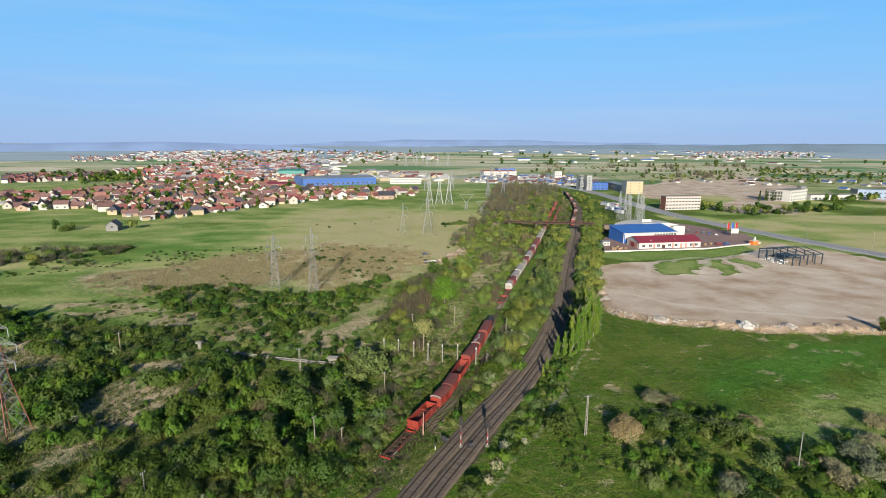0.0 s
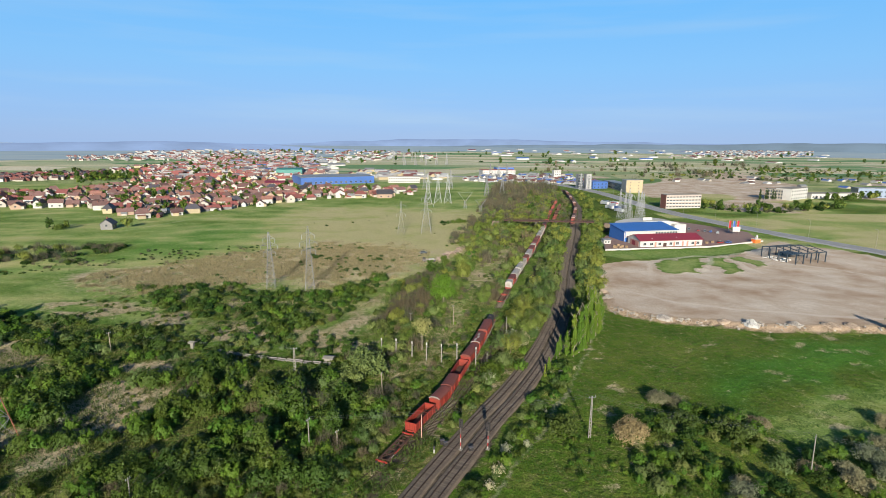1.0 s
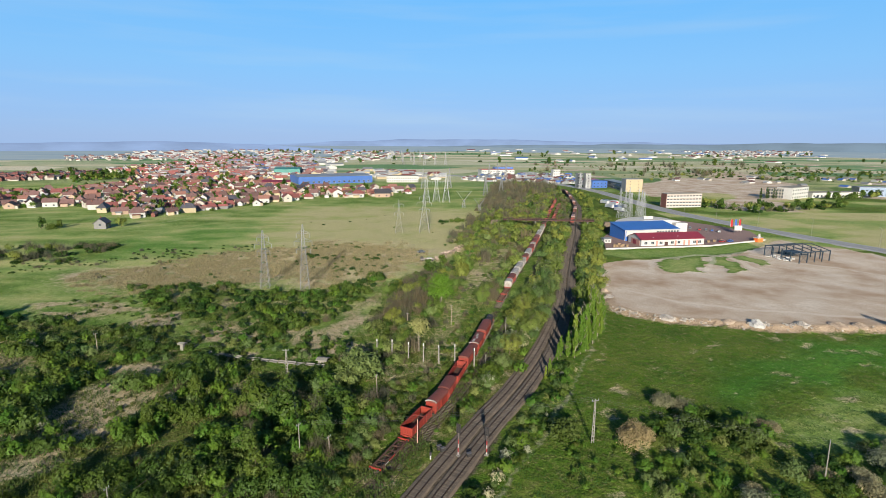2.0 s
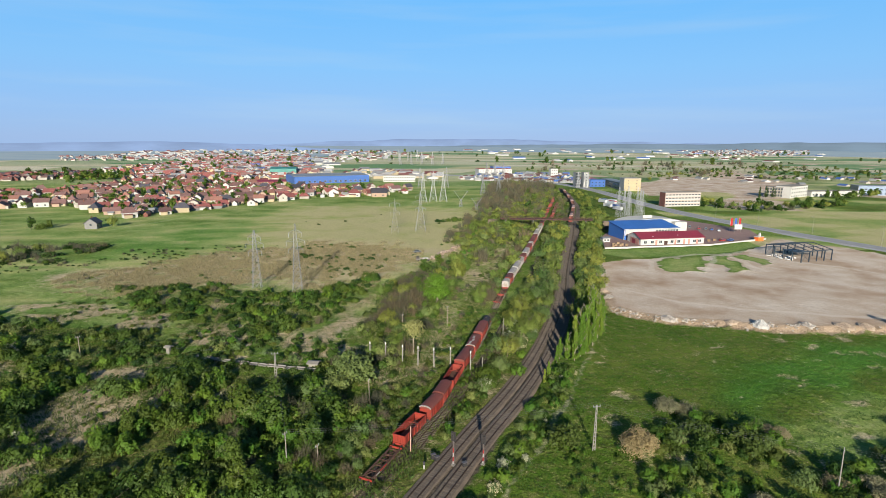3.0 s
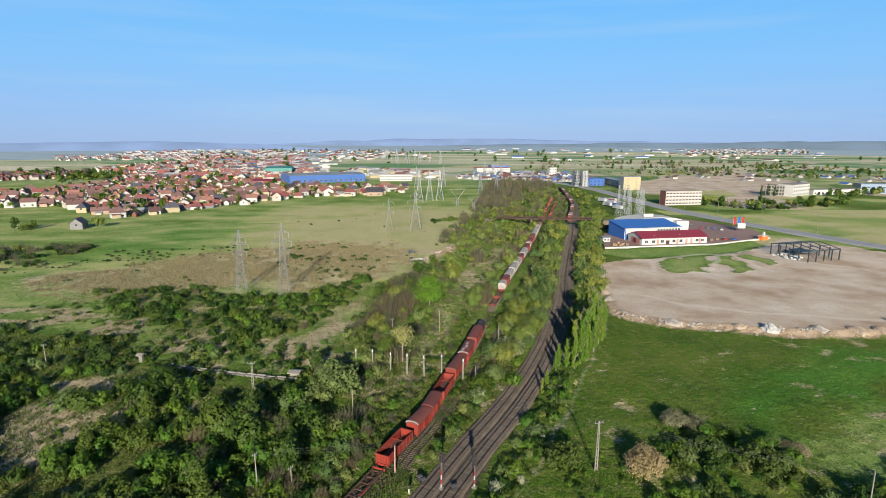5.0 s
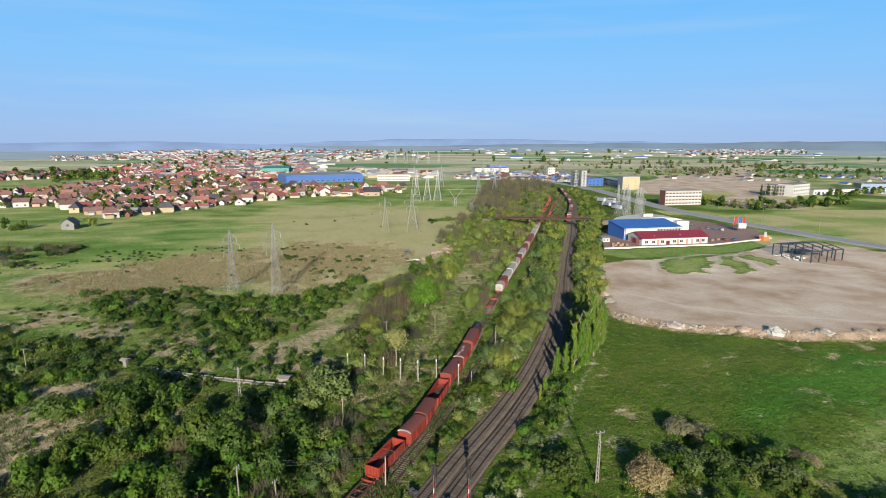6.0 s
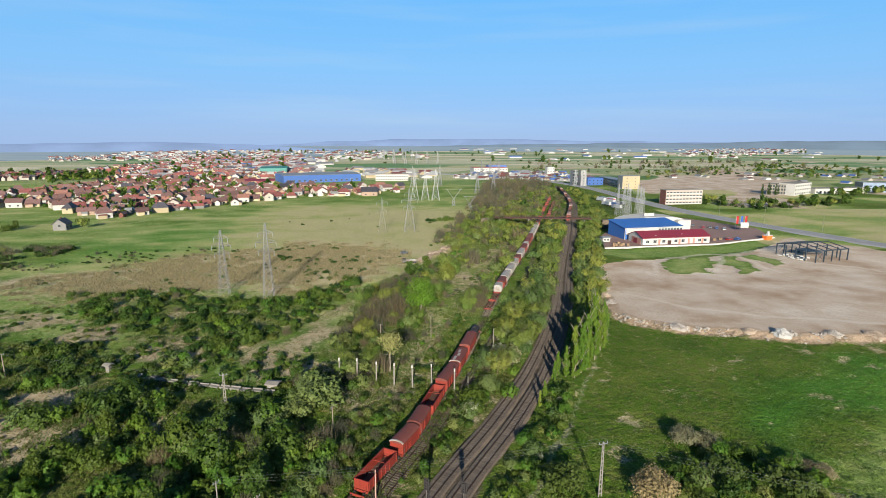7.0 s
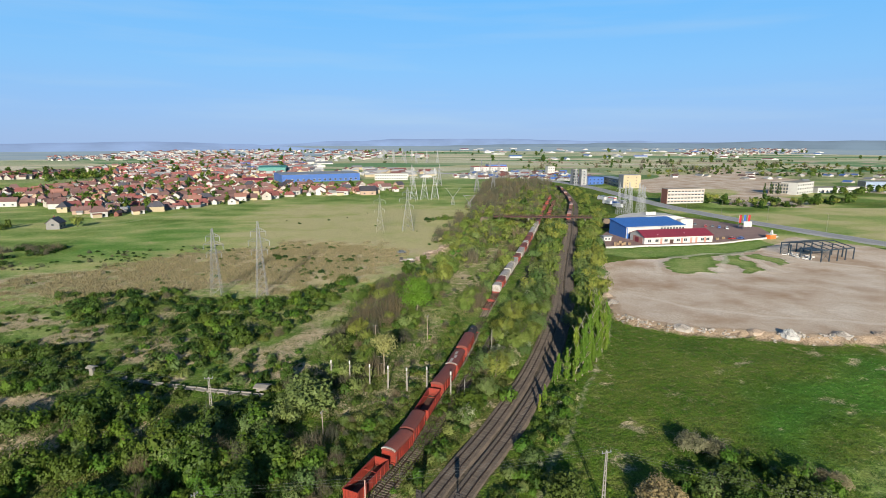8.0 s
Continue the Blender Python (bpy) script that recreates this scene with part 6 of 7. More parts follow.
def pylon(name, label, x, y, h, base, waist, arms, thick=0.10, mat=None, turn=0.0, waist_at=0.62, paint=None, group="power line pylons"):
    """A lattice tower: four legs that draw in to a waist, crossed braces, arms (height, half length) and insulators."""
    mat = mat or ZINC
    p = thing(name, label, "pylon", pose(x, y, float(land(x, y)) - 0.2, 0, 0, turn), group)
    zw = h * waist_at

    def half(z):
        return base / 2 + (waist / 2 - base / 2) * min(1, z / zw) if z < zw else waist / 2 * (1 - 0.75 * (z - zw) / (h - zw))
    levels = [0.0]
    while levels[-1] < h - 0.6:
        levels.append(min(h, levels[-1] + max(1.5, 1.7 * half(levels[-1]))))
    corners = ((-1, -1), (1, -1), (1, 1), (-1, 1))
    for cx, cy in corners:
        leg = Shape()
        for a, b in zip(levels, levels[1:]):
            leg.bar((cx * half(a), cy * half(a), a), (cx * half(b), cy * half(b), b), thick, 4)
        part("leg", leg, paint or mat, p)
    for k in range(4):
        (ax, ay), (bx, by) = corners[k], corners[(k + 1) % 4]
        s = Shape()
        for a, b in zip(levels, levels[1:]):
            s.bar((ax * half(a), ay * half(a), a), (bx * half(b), by * half(b), b), thick * 0.55, 3)
            s.bar((bx * half(a), by * half(a), a), (ax * half(b), ay * half(b), b), thick * 0.55, 3)
            s.bar((ax * half(b), ay * half(b), b), (bx * half(b), by * half(b), b), thick * 0.5, 3)
        part("bracing", s, mat, p)
    for z, r in arms:
        w = half(z)
        for sx in (-1, 1):
            s = Shape()
            for sy in (-1, 1):
                s.bar((sx * w, sy * w, z), (sx * r, 0, z + 0.2), thick * 0.6, 3).bar((sx * w, sy * w, z + 1.4), (sx * r, 0, z + 0.25), thick * 0.6, 3)
                for f in (0.33, 0.66):
                    q = w + (r - w) * f
                    s.bar((sx * q, sy * w * (1 - f), z + 0.1), (sx * q, sy * w * (1 - f), z + 1.4 * (1 - f)), thick * 0.4, 3)
            part("arm", s, mat, p)
            part("insulator", Shape().bar((sx * r, 0, z + 0.1), (sx * r, 0, z - 1.7), 0.09, 6), INSULATOR, p)
    return p


LABEL = "grey lattice power pylon standing in the meadow"
pylon("power_pylon", LABEL, -51.4, 218, 28.0, 3.8, 1.7, ((17.5, 2.8), (20.8, 3.6), (24.2, 2.6)), 0.085, turn=8)
pylon("power_pylon", LABEL, -68.9, 221.6, 25.2, 3.6, 1.7, ((15.8, 2.6), (18.9, 3.4), (21.8, 2.4)), 0.085, turn=8)
pylon("power_pylon", LABEL, -2.5, 362, 28.0, 7.0, 2.0, ((15.5, 3.6), (20, 5.0), (24, 3.2)), 0.10, turn=4)
pylon("power_pylon", "slim pale lattice mast in the meadow", -19.5, 357, 23.0, 5.0, 1.4, ((14, 3.0), (19.5, 3.4)), 0.065, turn=4)
for x, y in ((-1.5, 539), (8.6, 539.5), (18.6, 540)):
    pylon("power_pylon", "tall wide-bodied grey lattice pylon in a row of three", x, y, 30, 7.5, 3.0, ((21, 4.0), (26.5, 4.6)), 0.12, PALE_ZINC, turn=3, waist_at=0.5)
for x, y, h in ((65.7, 608, 24), (85.2, 621, 23), (-6, 690, 26), (28, 700, 26), (98, 860, 26), (112, 865, 26), (126, 868, 26)):
    pylon("power_pylon", "distant grey lattice pylon", x, y, h, 5.5, 2.0, ((15.5, 4.0), (20, 5.0)), 0.2, turn=5)
for i, (x, y) in enumerate(((158, 434), (161.4, 431), (165, 428.5), (171, 428.5), (175, 432), (178.5, 436), (167, 438))):
    pylon("substation_mast", "white-grey lattice mast of the transformer station", x, y, 25 - (i % 3) * 1.5, 3.4, 1.8, ((13, 2.4), (19, 2.8)) if i % 2 else ((20, 2.6),), 0.075, PALE_ZINC, turn=10, waist_at=0.45, group="transformer station masts")
for x, y in ((200, 700), (206, 690), (212, 697)):
    pylon("substation_mast", "white-grey lattice mast beside the road", x, y, 22, 3.6, 1.8, ((17, 3),), 0.15, PALE_ZINC, group="transformer station masts")
for k in range(9):
    pylon("power_pylon", "tiny pale pylon far off in the fields", -60 + 26 * (k % 5) - 40 * (k // 5), 1320 + 170 * (k // 5) + 8 * k, 30, 6, 2.5, ((21, 6),), 0.4)
pylon("rusty_pylon", "large lattice pylon with rust-red primed middle", -92.3, 100.0, 29, 6.6, 2.4, ((19.0, 4.5), (23, 5.5), (26.5, 4.0)), 0.10, turn=-10, waist_at=0.5, paint=RED_PRIMER)


def delta_pylon(x, y, h, turn):
    p = thing("delta_pylon", "Y-shaped lattice pylon at the meadow's edge", "pylon", pose(x, y, -0.2, 0, 0, turn), "power line pylons")
    for sx in (-1, 1):
        for sy in (-1, 1):
            part("leg", Shape().bar((sx * 1.3, sy * 1.2, 0), (sx * 0.6, sy * 0.5, h * 0.5), 0.16).bar((sx * 0.6, sy * 0.5, h * 0.5), (sx * h * 0.42, sy * 0.3, h), 0.14), ZINC, p)
    s = Shape()
    for z0, z1 in ((0, 0.17), (0.17, 0.34), (0.34, 0.5)):
        for sy in (-1, 1):
            s.bar((-1.2, sy, z0 * h), (1.0, sy, z1 * h), 0.08, 3).bar((1.2, sy, z0 * h), (-1.0, sy, z1 * h), 0.08, 3)
    part("bracing", s, ZINC, p)
    part("arm", Shape().bar((-h * 0.5, 0, h), (h * 0.5, 0, h), 0.16), ZINC, p)


delta_pylon(33.5, 496, 15, 5)
delta_pylon(45.8, 473, 11, 8)

POLE = surface("pale_concrete_pole", (0.225, 0.21, 0.185), (0.16, 0.145, 0.13), 0.9, 0, 6, 0.8)
WOOD_POLE = surface("grey_timber_pole", (0.30, 0.25, 0.20), (0.20, 0.16, 0.13), 0.9, 0, 6, 0.8)


def ladder_pole(x, y, h, turn=0.0, label="pale concrete ladder pole carrying overhead wires"):
    """Two tapered legs joined by rungs, with a cross-arm and insulators."""
    p = thing("utility_pole", label, "pole", pose(x, y, float(land(x, y)) - 0.1, 0, 0, turn), "overhead line poles")
    for s in (-1, 1):
        part("leg", Shape().bar((s * 0.26, 0, 0), (s * 0.12, 0, h), 0.12, 4, 0.08), POLE, p)
    k = 0.6
    while k < h - 0.3:
        part("rung", Shape().box((0, 0, k), (0.42 - 0.26 * k / h, 0.14, 0.22)), POLE, p)
        k += 0.85
    part("crossarm", Shape().box((0, 0, h - 0.35), (1.7, 0.12, 0.12)), ZINC, p)
    for s in (-0.75, 0, 0.75):
        part("insulator", Shape().bar((s, 0, h - 0.25), (s, 0, h + 0.1), 0.06, 6), INSULATOR, p)
    return p


def round_pole(x, y, h, label="slim pale pole among the bushes", mat=None, cap=True):
    p = thing("utility_pole", label, "pole", pose(x, y, float(land(x, y)) - 0.1, random.uniform(-1, 1), random.uniform(-1, 1), random.uniform(0, 90)), "overhead line poles")
    part("shaft", Shape().bar((0, 0, 0), (0, 0, h), 0.14, 8, 0.09), mat or POLE, p)
    if cap:
        part("crossarm", Shape().box((0, 0, h - 0.4), (1.1, 0.1, 0.1)), ZINC, p)
        for s in (-0.45, 0.45):
            part("insulator", Shape().bar((s, 0, h - 0.3), (s, 0, h), 0.05, 6), INSULATOR, p)


ladder_pole(34.7, 101.8, 10.0, 15)
ladder_pole(-36.9, 132.2, 8.6, 10)
round_pole(73.4, 86.7, 9.2, "pale concrete pole among bushes on the meadow")
round_pole(-25.4, 97.1, 7.6)
round_pole(-96.7, 150.6, 6.4, mat=WOOD_POLE)
round_pole(-19.7, 97.7, 4.6, "short slim pole beside the thicket", mat=WOOD_POLE)
round_pole(-12.7, 124.4, 5.2, "short slim pole beside the thicket", mat=WOOD_POLE)
round_pole(-52.5, 79.5, 6.5, "slim pole in the front thicket")
round_pole(15.8, 136.8, 5.2, "pale concrete post beside the siding", cap=False)
round_pole(25.6, 166.8, 5.8, "pale concrete post beside the siding", cap=False)
round_pole(-2.2, 102.0, 5.6, "pinkish lamp pole beside the open wagon", surface("faded_pink_paint", (0.45, 0.26, 0.22), None, 0.8), False)
round_pole(8, 174.3, 7.5, "slim timber pole beside the storage track", mat=WOOD_POLE)
round_pole(-7, 176, 4.0, "slim timber pole beside the thicket", mat=WOOD_POLE)
for x, y in ((-14.8, 147.3), (-10.4, 146.4), (-5.6, 144.6), (-1.3, 143.4), (3.1, 142.2), (7.6, 142.6), (12.9, 140.2)):
    p = thing("gantry_post", "weathered concrete post with a white cap beside the tracks", "post", pose(x, y, float(land(x, y)) - 0.1, random.uniform(-1, 1), random.uniform(-1, 1), 12), "row of concrete posts")
    part("shaft", Shape().box((0, 0, 0), (0.34, 0.28, 5.0), 0, 0, 0.8), POLE, p)
    part("cap", Shape().box((0, 0, 5.0), (0.3, 0.26, 0.7)), PAINT_WHITE, p, "white cap")
    part("bracket", Shape().box((0.25, 0, 4.3), (0.5, 0.14, 0.18)), STEEL, p)


def wire(points, sag, name="overhead_wire", label="thin overhead wires between poles"):
    c = bpy.data.curves.new(name, "CURVE")
    c.dimensions, c.bevel_depth, c.bevel_resolution = "3D", 0.007, 0
    for a, b in zip(points, points[1:]):
        sp = c.splines.new("POLY")
        sp.points.add(14)
        for i in range(15):
            u = i / 14
            q = Vector(a).lerp(Vector(b), u)
            sp.points[i].co = (q.x, q.y, q.z - 4 * sag * u * (1 - u), 1)
    c.materials.append(ZINC)
    return tagged(new(name, c), label, "wire", "overhead wires")


for o, z in ((-0.75, 10.0), (0.0, 10.0), (0.75, 10.0)):
    wire([(-25.4 + o * 0.3, 97.1 + o, 7.5), (34.7 + o * 0.25, 101.8 + o, z), (73.4 + o * 0.3, 86.7 + o, 9.1), (130 + o * 0.3, 66 + o, 9.1)], 0.9)
for o in (-0.4, 0.4):
    wire([(-96.7, 150.6 + o, 6.3), (-36.9, 132.2 + o, 8.5), (-25.4, 97.1 + o, 7.4)], 0.8)

SIGNAL_RED, SIGNAL_WHITE = CAR_PAINTS["red"], PAINT_WHITE


def signal(x, y, h, lamps):
    p = thing("railway_signal", "railway light signal on a red and white banded mast", "signal", pose(x, y, 0.0, 0, 0, -28), "railway signals")
    n = 7
    for k in range(n):
        part("mast_band", Shape().bar((0, 0, h * k / n), (0, 0, h * (k + 1) / n), 0.1, 8), (SIGNAL_RED if k in (1, 3) else SIGNAL_WHITE if k < 4 else STEEL), p)
    part("foot", Shape().box((0, 0, -0.2), (0.7, 0.7, 0.5)), CONCRETE, p, "concrete foot")
    part("head", Shape().box((0, -0.12, h - 1.1), (0.6, 0.25, 1.6)).box((0, 0, h - 1.3), (0.9, 0.06, 2.0)), BLACK, p, "black signal head")
    for k in range(lamps):
        part("visor", Shape().bar((0, -0.25, h - 0.9 + 0.45 * k), (0, -0.5, h - 0.9 + 0.45 * k), 0.14, 8), BLACK, p)
    part("ladder", Shape().bar((-0.18, 0.3, 0), (-0.18, 0.14, h - 1), 0.03).bar((0.18, 0.3, 0), (0.18, 0.14, h - 1), 0.03), STEEL, p)


signal(6.05, 97.2, 6.4, 3)
signal(11.8, 97.3, 5.6, 2)
p = thing("dwarf_signal", "small white dwarf signal with a black head", "signal", pose(0.5, 96.0, 0.0))
part("post", Shape().bar((0, 0, 0), (0, 0, 1.0), 0.14, 8), PAINT_WHITE, p)
part("head", Shape().box((0, 0, 1.0), (0.4, 0.3, 0.7)), BLACK, p)
for x, y in ((2.3, 99.4), (3.0, 98.6), (8.2, 96.6)):
    p = thing("relay_box", "dark metal relay box beside the rails", "relay box", pose(x, y, 0.1, 0, 0, 28), "relay boxes")
    part("case", Shape().box((0, 0, 0), (0.9, 0.6, 0.9)), BLACK, p)
    part("lid", Shape().box((0, 0, 0.9), (1.0, 0.7, 0.08)), STEEL, p)


# street lamps along the road
def street_lamp(x, y, turn):
    p = thing("street_lamp", "tall pale street lamp beside the road", "street lamp", pose(x, y, 0.0, 0, 0, turn), "street lamps")
    part("post", Shape().bar((0, 0, 0), (0, 0, 11.5), 0.11, 8, 0.06), POLE, p)
    part("arm", Shape().bar((0, 0, 11.4), (-2.0, 0, 12.3), 0.07, 6), POLE, p)
    part("lamp_head", Shape().box((-2.4, 0, 12.2), (1.1, 0.4, 0.22)), ZINC, p)


rl, rw = road_line
for k in range(16, 130, 7):
    if k < len(rl):
        (x, y), d = rl[k], rw[k]
        street_lamp(x + d[1] * 9.5, y - d[0] * 9.5, math.degrees(math.atan2(-d[0], d[1])))

# ---- old concrete duct in the thicket ----
duct = thing("concrete_duct", "broken pale concrete duct slabs on short legs in the thicket", "duct")
pts = [(-66, 150.5), (-56, 146.8), (-45, 143.9), (-34.3, 141.2), (-28.5, 140.0)]
for (ax, ay), (bx, by) in zip(pts, pts[1:]):
    L, a = math.hypot(bx - ax, by - ay), math.atan2(by - ay, bx - ax)
    n = int(L // 2.6)
    for k in range(n):
        if random.random() < 0.1:
            continue
        u = (k + 0.5) / n
        x, y = ax + (bx - ax) * u, ay + (by - ay) * u
        part("slab", Shape().box((0, 0, 0.35), (2.4, 1.0, 0.22)).box((0, 0.42, 0.57), (2.4, 0.16, 0.25)).box((-0.9, 0, -0.5), (0.25, 0.8, 0.85)).box((0.9, 0, -0.5), (0.25, 0.8, 0.85)), CONCRETE, duct, "", pose(x, y, random.uniform(-0.1, 0.1), random.uniform(-3, 3), random.uniform(-2, 2), math.degrees(a) + random.uniform(-4, 4)))
hall("small_shed", "small weathered shed with a pale roof in the thicket", (-31, 142.6), (2.2, -0.4), 1.6, 1.2, 0.2, CONCRETE, CONCRETE)
hall("small_shed", "small weathered shed with a pale roof in the thicket", (-74, 153.0), (1.0, -0.3), 0.8, 2.0, 0.15, CONCRETE, CONCRETE)

# dumped vehicle and rubbish at the meadow's edge
wreck = thing("flatbed_wreck", "dumped dark flatbed trailer with a pale tarpaulin bundle", "trailer", pose(-0.5, 272.5, 0.1, 0, 0, 4))
part("bed", Shape().box((0, 0, 0.6), (7.2, 2.3, 0.35)), BLACK, wreck)
part("side_board", Shape().box((0, -1.1, 0.95), (7.0, 0.1, 0.5)).box((0, 1.1, 0.95), (7.0, 0.1, 0.5)), STEEL, wreck)
part("cab", Shape().box((-2.6, 0, 0.95), (1.8, 2.1, 1.3), 0, 0, 0.8), BLACK, wreck, "burnt dark cab")
part("bundle", Shape().box((1.4, 0.1, 0.95), (3.2, 1.9, 0.8), 0.1, 0, 0.7), PAINT_WHITE, wreck, "pale tarpaulin bundle")
wheels(wreck, (-2.4, 1.6, 2.6), 2.3, 0.45)
car("grey", -3.7, 292, 20)
BOARD = surface("weathered_board", (0.42, 0.33, 0.26), (0.22, 0.13, 0.10), 0.9, 0, 4, 0.6, 0.7, 0.4, 0.02, 0.4)
BR = random.Random(31)
for k in range(9):
    f = k / 8
    pile = thing("board_pile", "heap of dumped timber boards at the meadow's edge", "board pile", pose(5.5 + 12.5 * f + BR.uniform(-1.5, 1.5), 277 + 28 * f + BR.uniform(-3, 3), 0.0, 0, 0, BR.uniform(0, 180)), "dumped boards")
    for i in range(12):
        part("board", Shape().box((0, 0, 0), (BR.uniform(2.2, 4.6), BR.uniform(0.35, 0.7), 0.1)), BOARD, pile, "", pose(BR.uniform(-1.4, 1.4), BR.uniform(-1.4, 1.4), BR.uniform(0.2, 1.6), BR.uniform(-35, 35), BR.uniform(-24, 24), BR.uniform(-50, 50)))


# ---- the town ----
TILE_RED = surface("red_roof_tiles", (0.215, 0.066, 0.060), (0.130, 0.060, 0.052), 0.8, 0, 4, 0.3, 0.6, 0.3, 0.02, 0.35)
TILE_BROWN = surface("brown_roof_tiles", (0.158, 0.086, 0.080), (0.100, 0.062, 0.054), 0.8, 0, 4, 0.3, 0.6, 0.3, 0.02, 0.35)
TILE_ORANGE = surface("orange_roof_tiles", (0.235, 0.108, 0.082), (0.150, 0.085, 0.070), 0.8, 0, 4, 0.3, 0.6, 0.3, 0.02, 0.3)
TILE_DARK = surface("dark_roof_tiles", (0.05, 0.05, 0.065), (0.09, 0.08, 0.085), 0.6, 0, 4, 0.3, 0.6, 0.3, 0.02, 0.3)
RENDERS = [WHITE_WALL, CREAM_WALL, surface("peach_render", (0.38, 0.27, 0.20), (0.30, 0.22, 0.16), 0.85, 0, 3, 0.2, vary=0.2), surface("pale_house_render", (0.40, 0.37, 0.32), (0.31, 0.28, 0.25), 0.85, 0, 3, 0.2, vary=0.15), BRICK, surface("bare_block_wall", (0.20, 0.195, 0.19), (0.14, 0.135, 0.13), 0.9, 0, 3, 0.4)]
ROOFS = [TILE_RED, TILE_BROWN, TILE_ORANGE, TILE_RED, TILE_DARK]
ROOF_WORDS = ["red", "brown", "orange", "red", "dark"]
WALL_WORDS = ["white", "cream", "peach", "pale", "brick", "unplastered grey"]


def house(k, L, D, H, rise, wall, roof):
    """A gabled house: long side L along x, gables at both ends; the front faces -y."""
    h = thing("house", WALL_WORDS[wall] + " detached house with a " + ROOF_WORDS[roof] + " tiled gable roof", "house", group="town houses")
    if k % 3 == 1:
        part("wall", Shape().box((0, 0, -0.6), (L, D, H + 0.6)), RENDERS[wall], h)
    else:
        part("wall", Shape().add([(x, y, z) for x in (-L / 2, L / 2) for y, z in ((-D / 2, -0.6), (-D / 2, H), (0, H + rise), (D / 2, H), (D / 2, -0.6))],
                                 [(0, 1, 2, 3, 4), (9, 8, 7, 6, 5), (0, 5, 6, 1), (4, 3, 8, 9), (0, 4, 9, 5)]), RENDERS[wall], h)
    o, sl = 0.6, rise / (D / 2)
    ring = [(-D / 2 - o, H - o * sl + 0.03), (0, H + rise + 0.03), (D / 2 + o, H - o * sl + 0.03), (D / 2 + o, H - o * sl + 0.3), (0, H + rise + 0.3), (-D / 2 - o, H - o * sl + 0.3)]
    if k % 3 == 1:
        e, b = H - o * sl, L / 2 + o
        q = D / 2 + o
        part("roof", Shape().add([(-b, -q, e), (b, -q, e), (b, q, e), (-b, q, e), (-b + 0.3 * L, 0, H + rise + 0.25), (b - 0.3 * L, 0, H + rise + 0.25)],
                                 [(0, 1, 5, 4), (1, 2, 5), (2, 3, 4, 5), (3, 0, 4), (3, 2, 1, 0)]), ROOFS[roof], h)
    else:
        part("roof", Shape().sweep(ring, [((x, 0, 0), (0, 1)) for x in (-L / 2 - o, L / 2 + o)]), ROOFS[roof], h)
    if k % 2 == 0:
        w, g = L * 0.55, D / 2 + 2.2
        part("annex", Shape().box((-L * 0.18, -D / 2 - 1.1, -0.6), (w, 2.2, 3.0)), RENDERS[(wall + 1) % 4], h)
        part("annex_roof", Shape().add([(-L * 0.18 + a * (w / 2 + 0.3), -y, z) for a in (-1, 1) for y, z in ((g + 0.3, 2.45), (D / 2, 3.1), (D / 2, 3.25), (g + 0.3, 2.6))],
                                       [(0, 1, 2, 3), (7, 6, 5, 4), (0, 4, 5, 1), (3, 2, 6, 7), (0, 3, 7, 4)]), ROOFS[(roof + 1) % 5], h)
    part("chimney", Shape().box((L * 0.2, D * 0.15, H + rise * 0.4), (0.7, 0.7, rise * 0.6 + 1.0)), BRICK, h)
    for u in (-0.25, 0.25):
        part("window", Shape().box((u * L, -D / 2 - 0.03, 1.0), (1.5, 0.1, 1.3)), GLASS, h)
    part("gable_window", Shape().box((-L / 2 - 0.03, 0, H * 0.55), (0.1, 1.3, 1.3)), GLASS, h)
    part("gable_window", Shape().box((L / 2 + 0.03, 0, H * 0.55), (0.1, 1.3, 1.3)), GLASS, h)
    return h


HR = random.Random(5)
kinds = []
for k in range(18):
    w, r = HR.choice([0, 0, 0, 1, 2, 3, 3, 3, 5]), HR.choice([0, 0, 1, 1, 1, 2, 4])
    kinds.append((k, HR.uniform(8, 12), HR.uniform(6.5, 8.5), HR.choice([2.8, 3.2, 4.6, 5.0]), HR.uniform(2.2, 3.4), w, r))
originals, spots = [None] * len(kinds), []


def free(x, y, gap):
    return all((x - a) ** 2 + (y - b) ** 2 > gap * gap for a, b in spots)


tries = 0
while len(spots) < 285 and tries < 9000:
    tries += 1
    x, y = HR.uniform(-470, -15), HR.uniform(395, 800)
    if float(inside(TOWN_NEAR, x, y)) < 0 or not free(x, y, 11.6):
        continue
    if -185 < x < -70 and 730 < y < 860:
        continue
    spots.append((x, y))
    k = HR.randrange(len(kinds))
    m = pose(x, y, 0.0, 0, 0, HR.choice([18, 198, 108, -72, 40]) + HR.uniform(-8, 8))
    if originals[k] is None:
        originals[k] = house(*kinds[k])
        originals[k].matrix_basis = m
    else:
        copy_thing(originals[k], m)
# the unfinished house at the meadow's corner and the dark-roofed one at its edge
for args, m in (((27, 8.5, 7.5, 4.0, 3.0, 5, 4), pose(-226, 374, 0, 0, 0, 100)), ((21, 16, 13, 4.5, 4.2, 2, 4), pose(-50, 589, 0, 0, 0, 10)), ((22, 12, 10, 4.5, 3, 0, 0), pose(-76, 585, 0, 0, 0, 10)), ((23, 12, 10, 5.6, 3, 0, 2), pose(-98, 586, 0, 0, 0, 100))):
    house(*args).matrix_basis = m


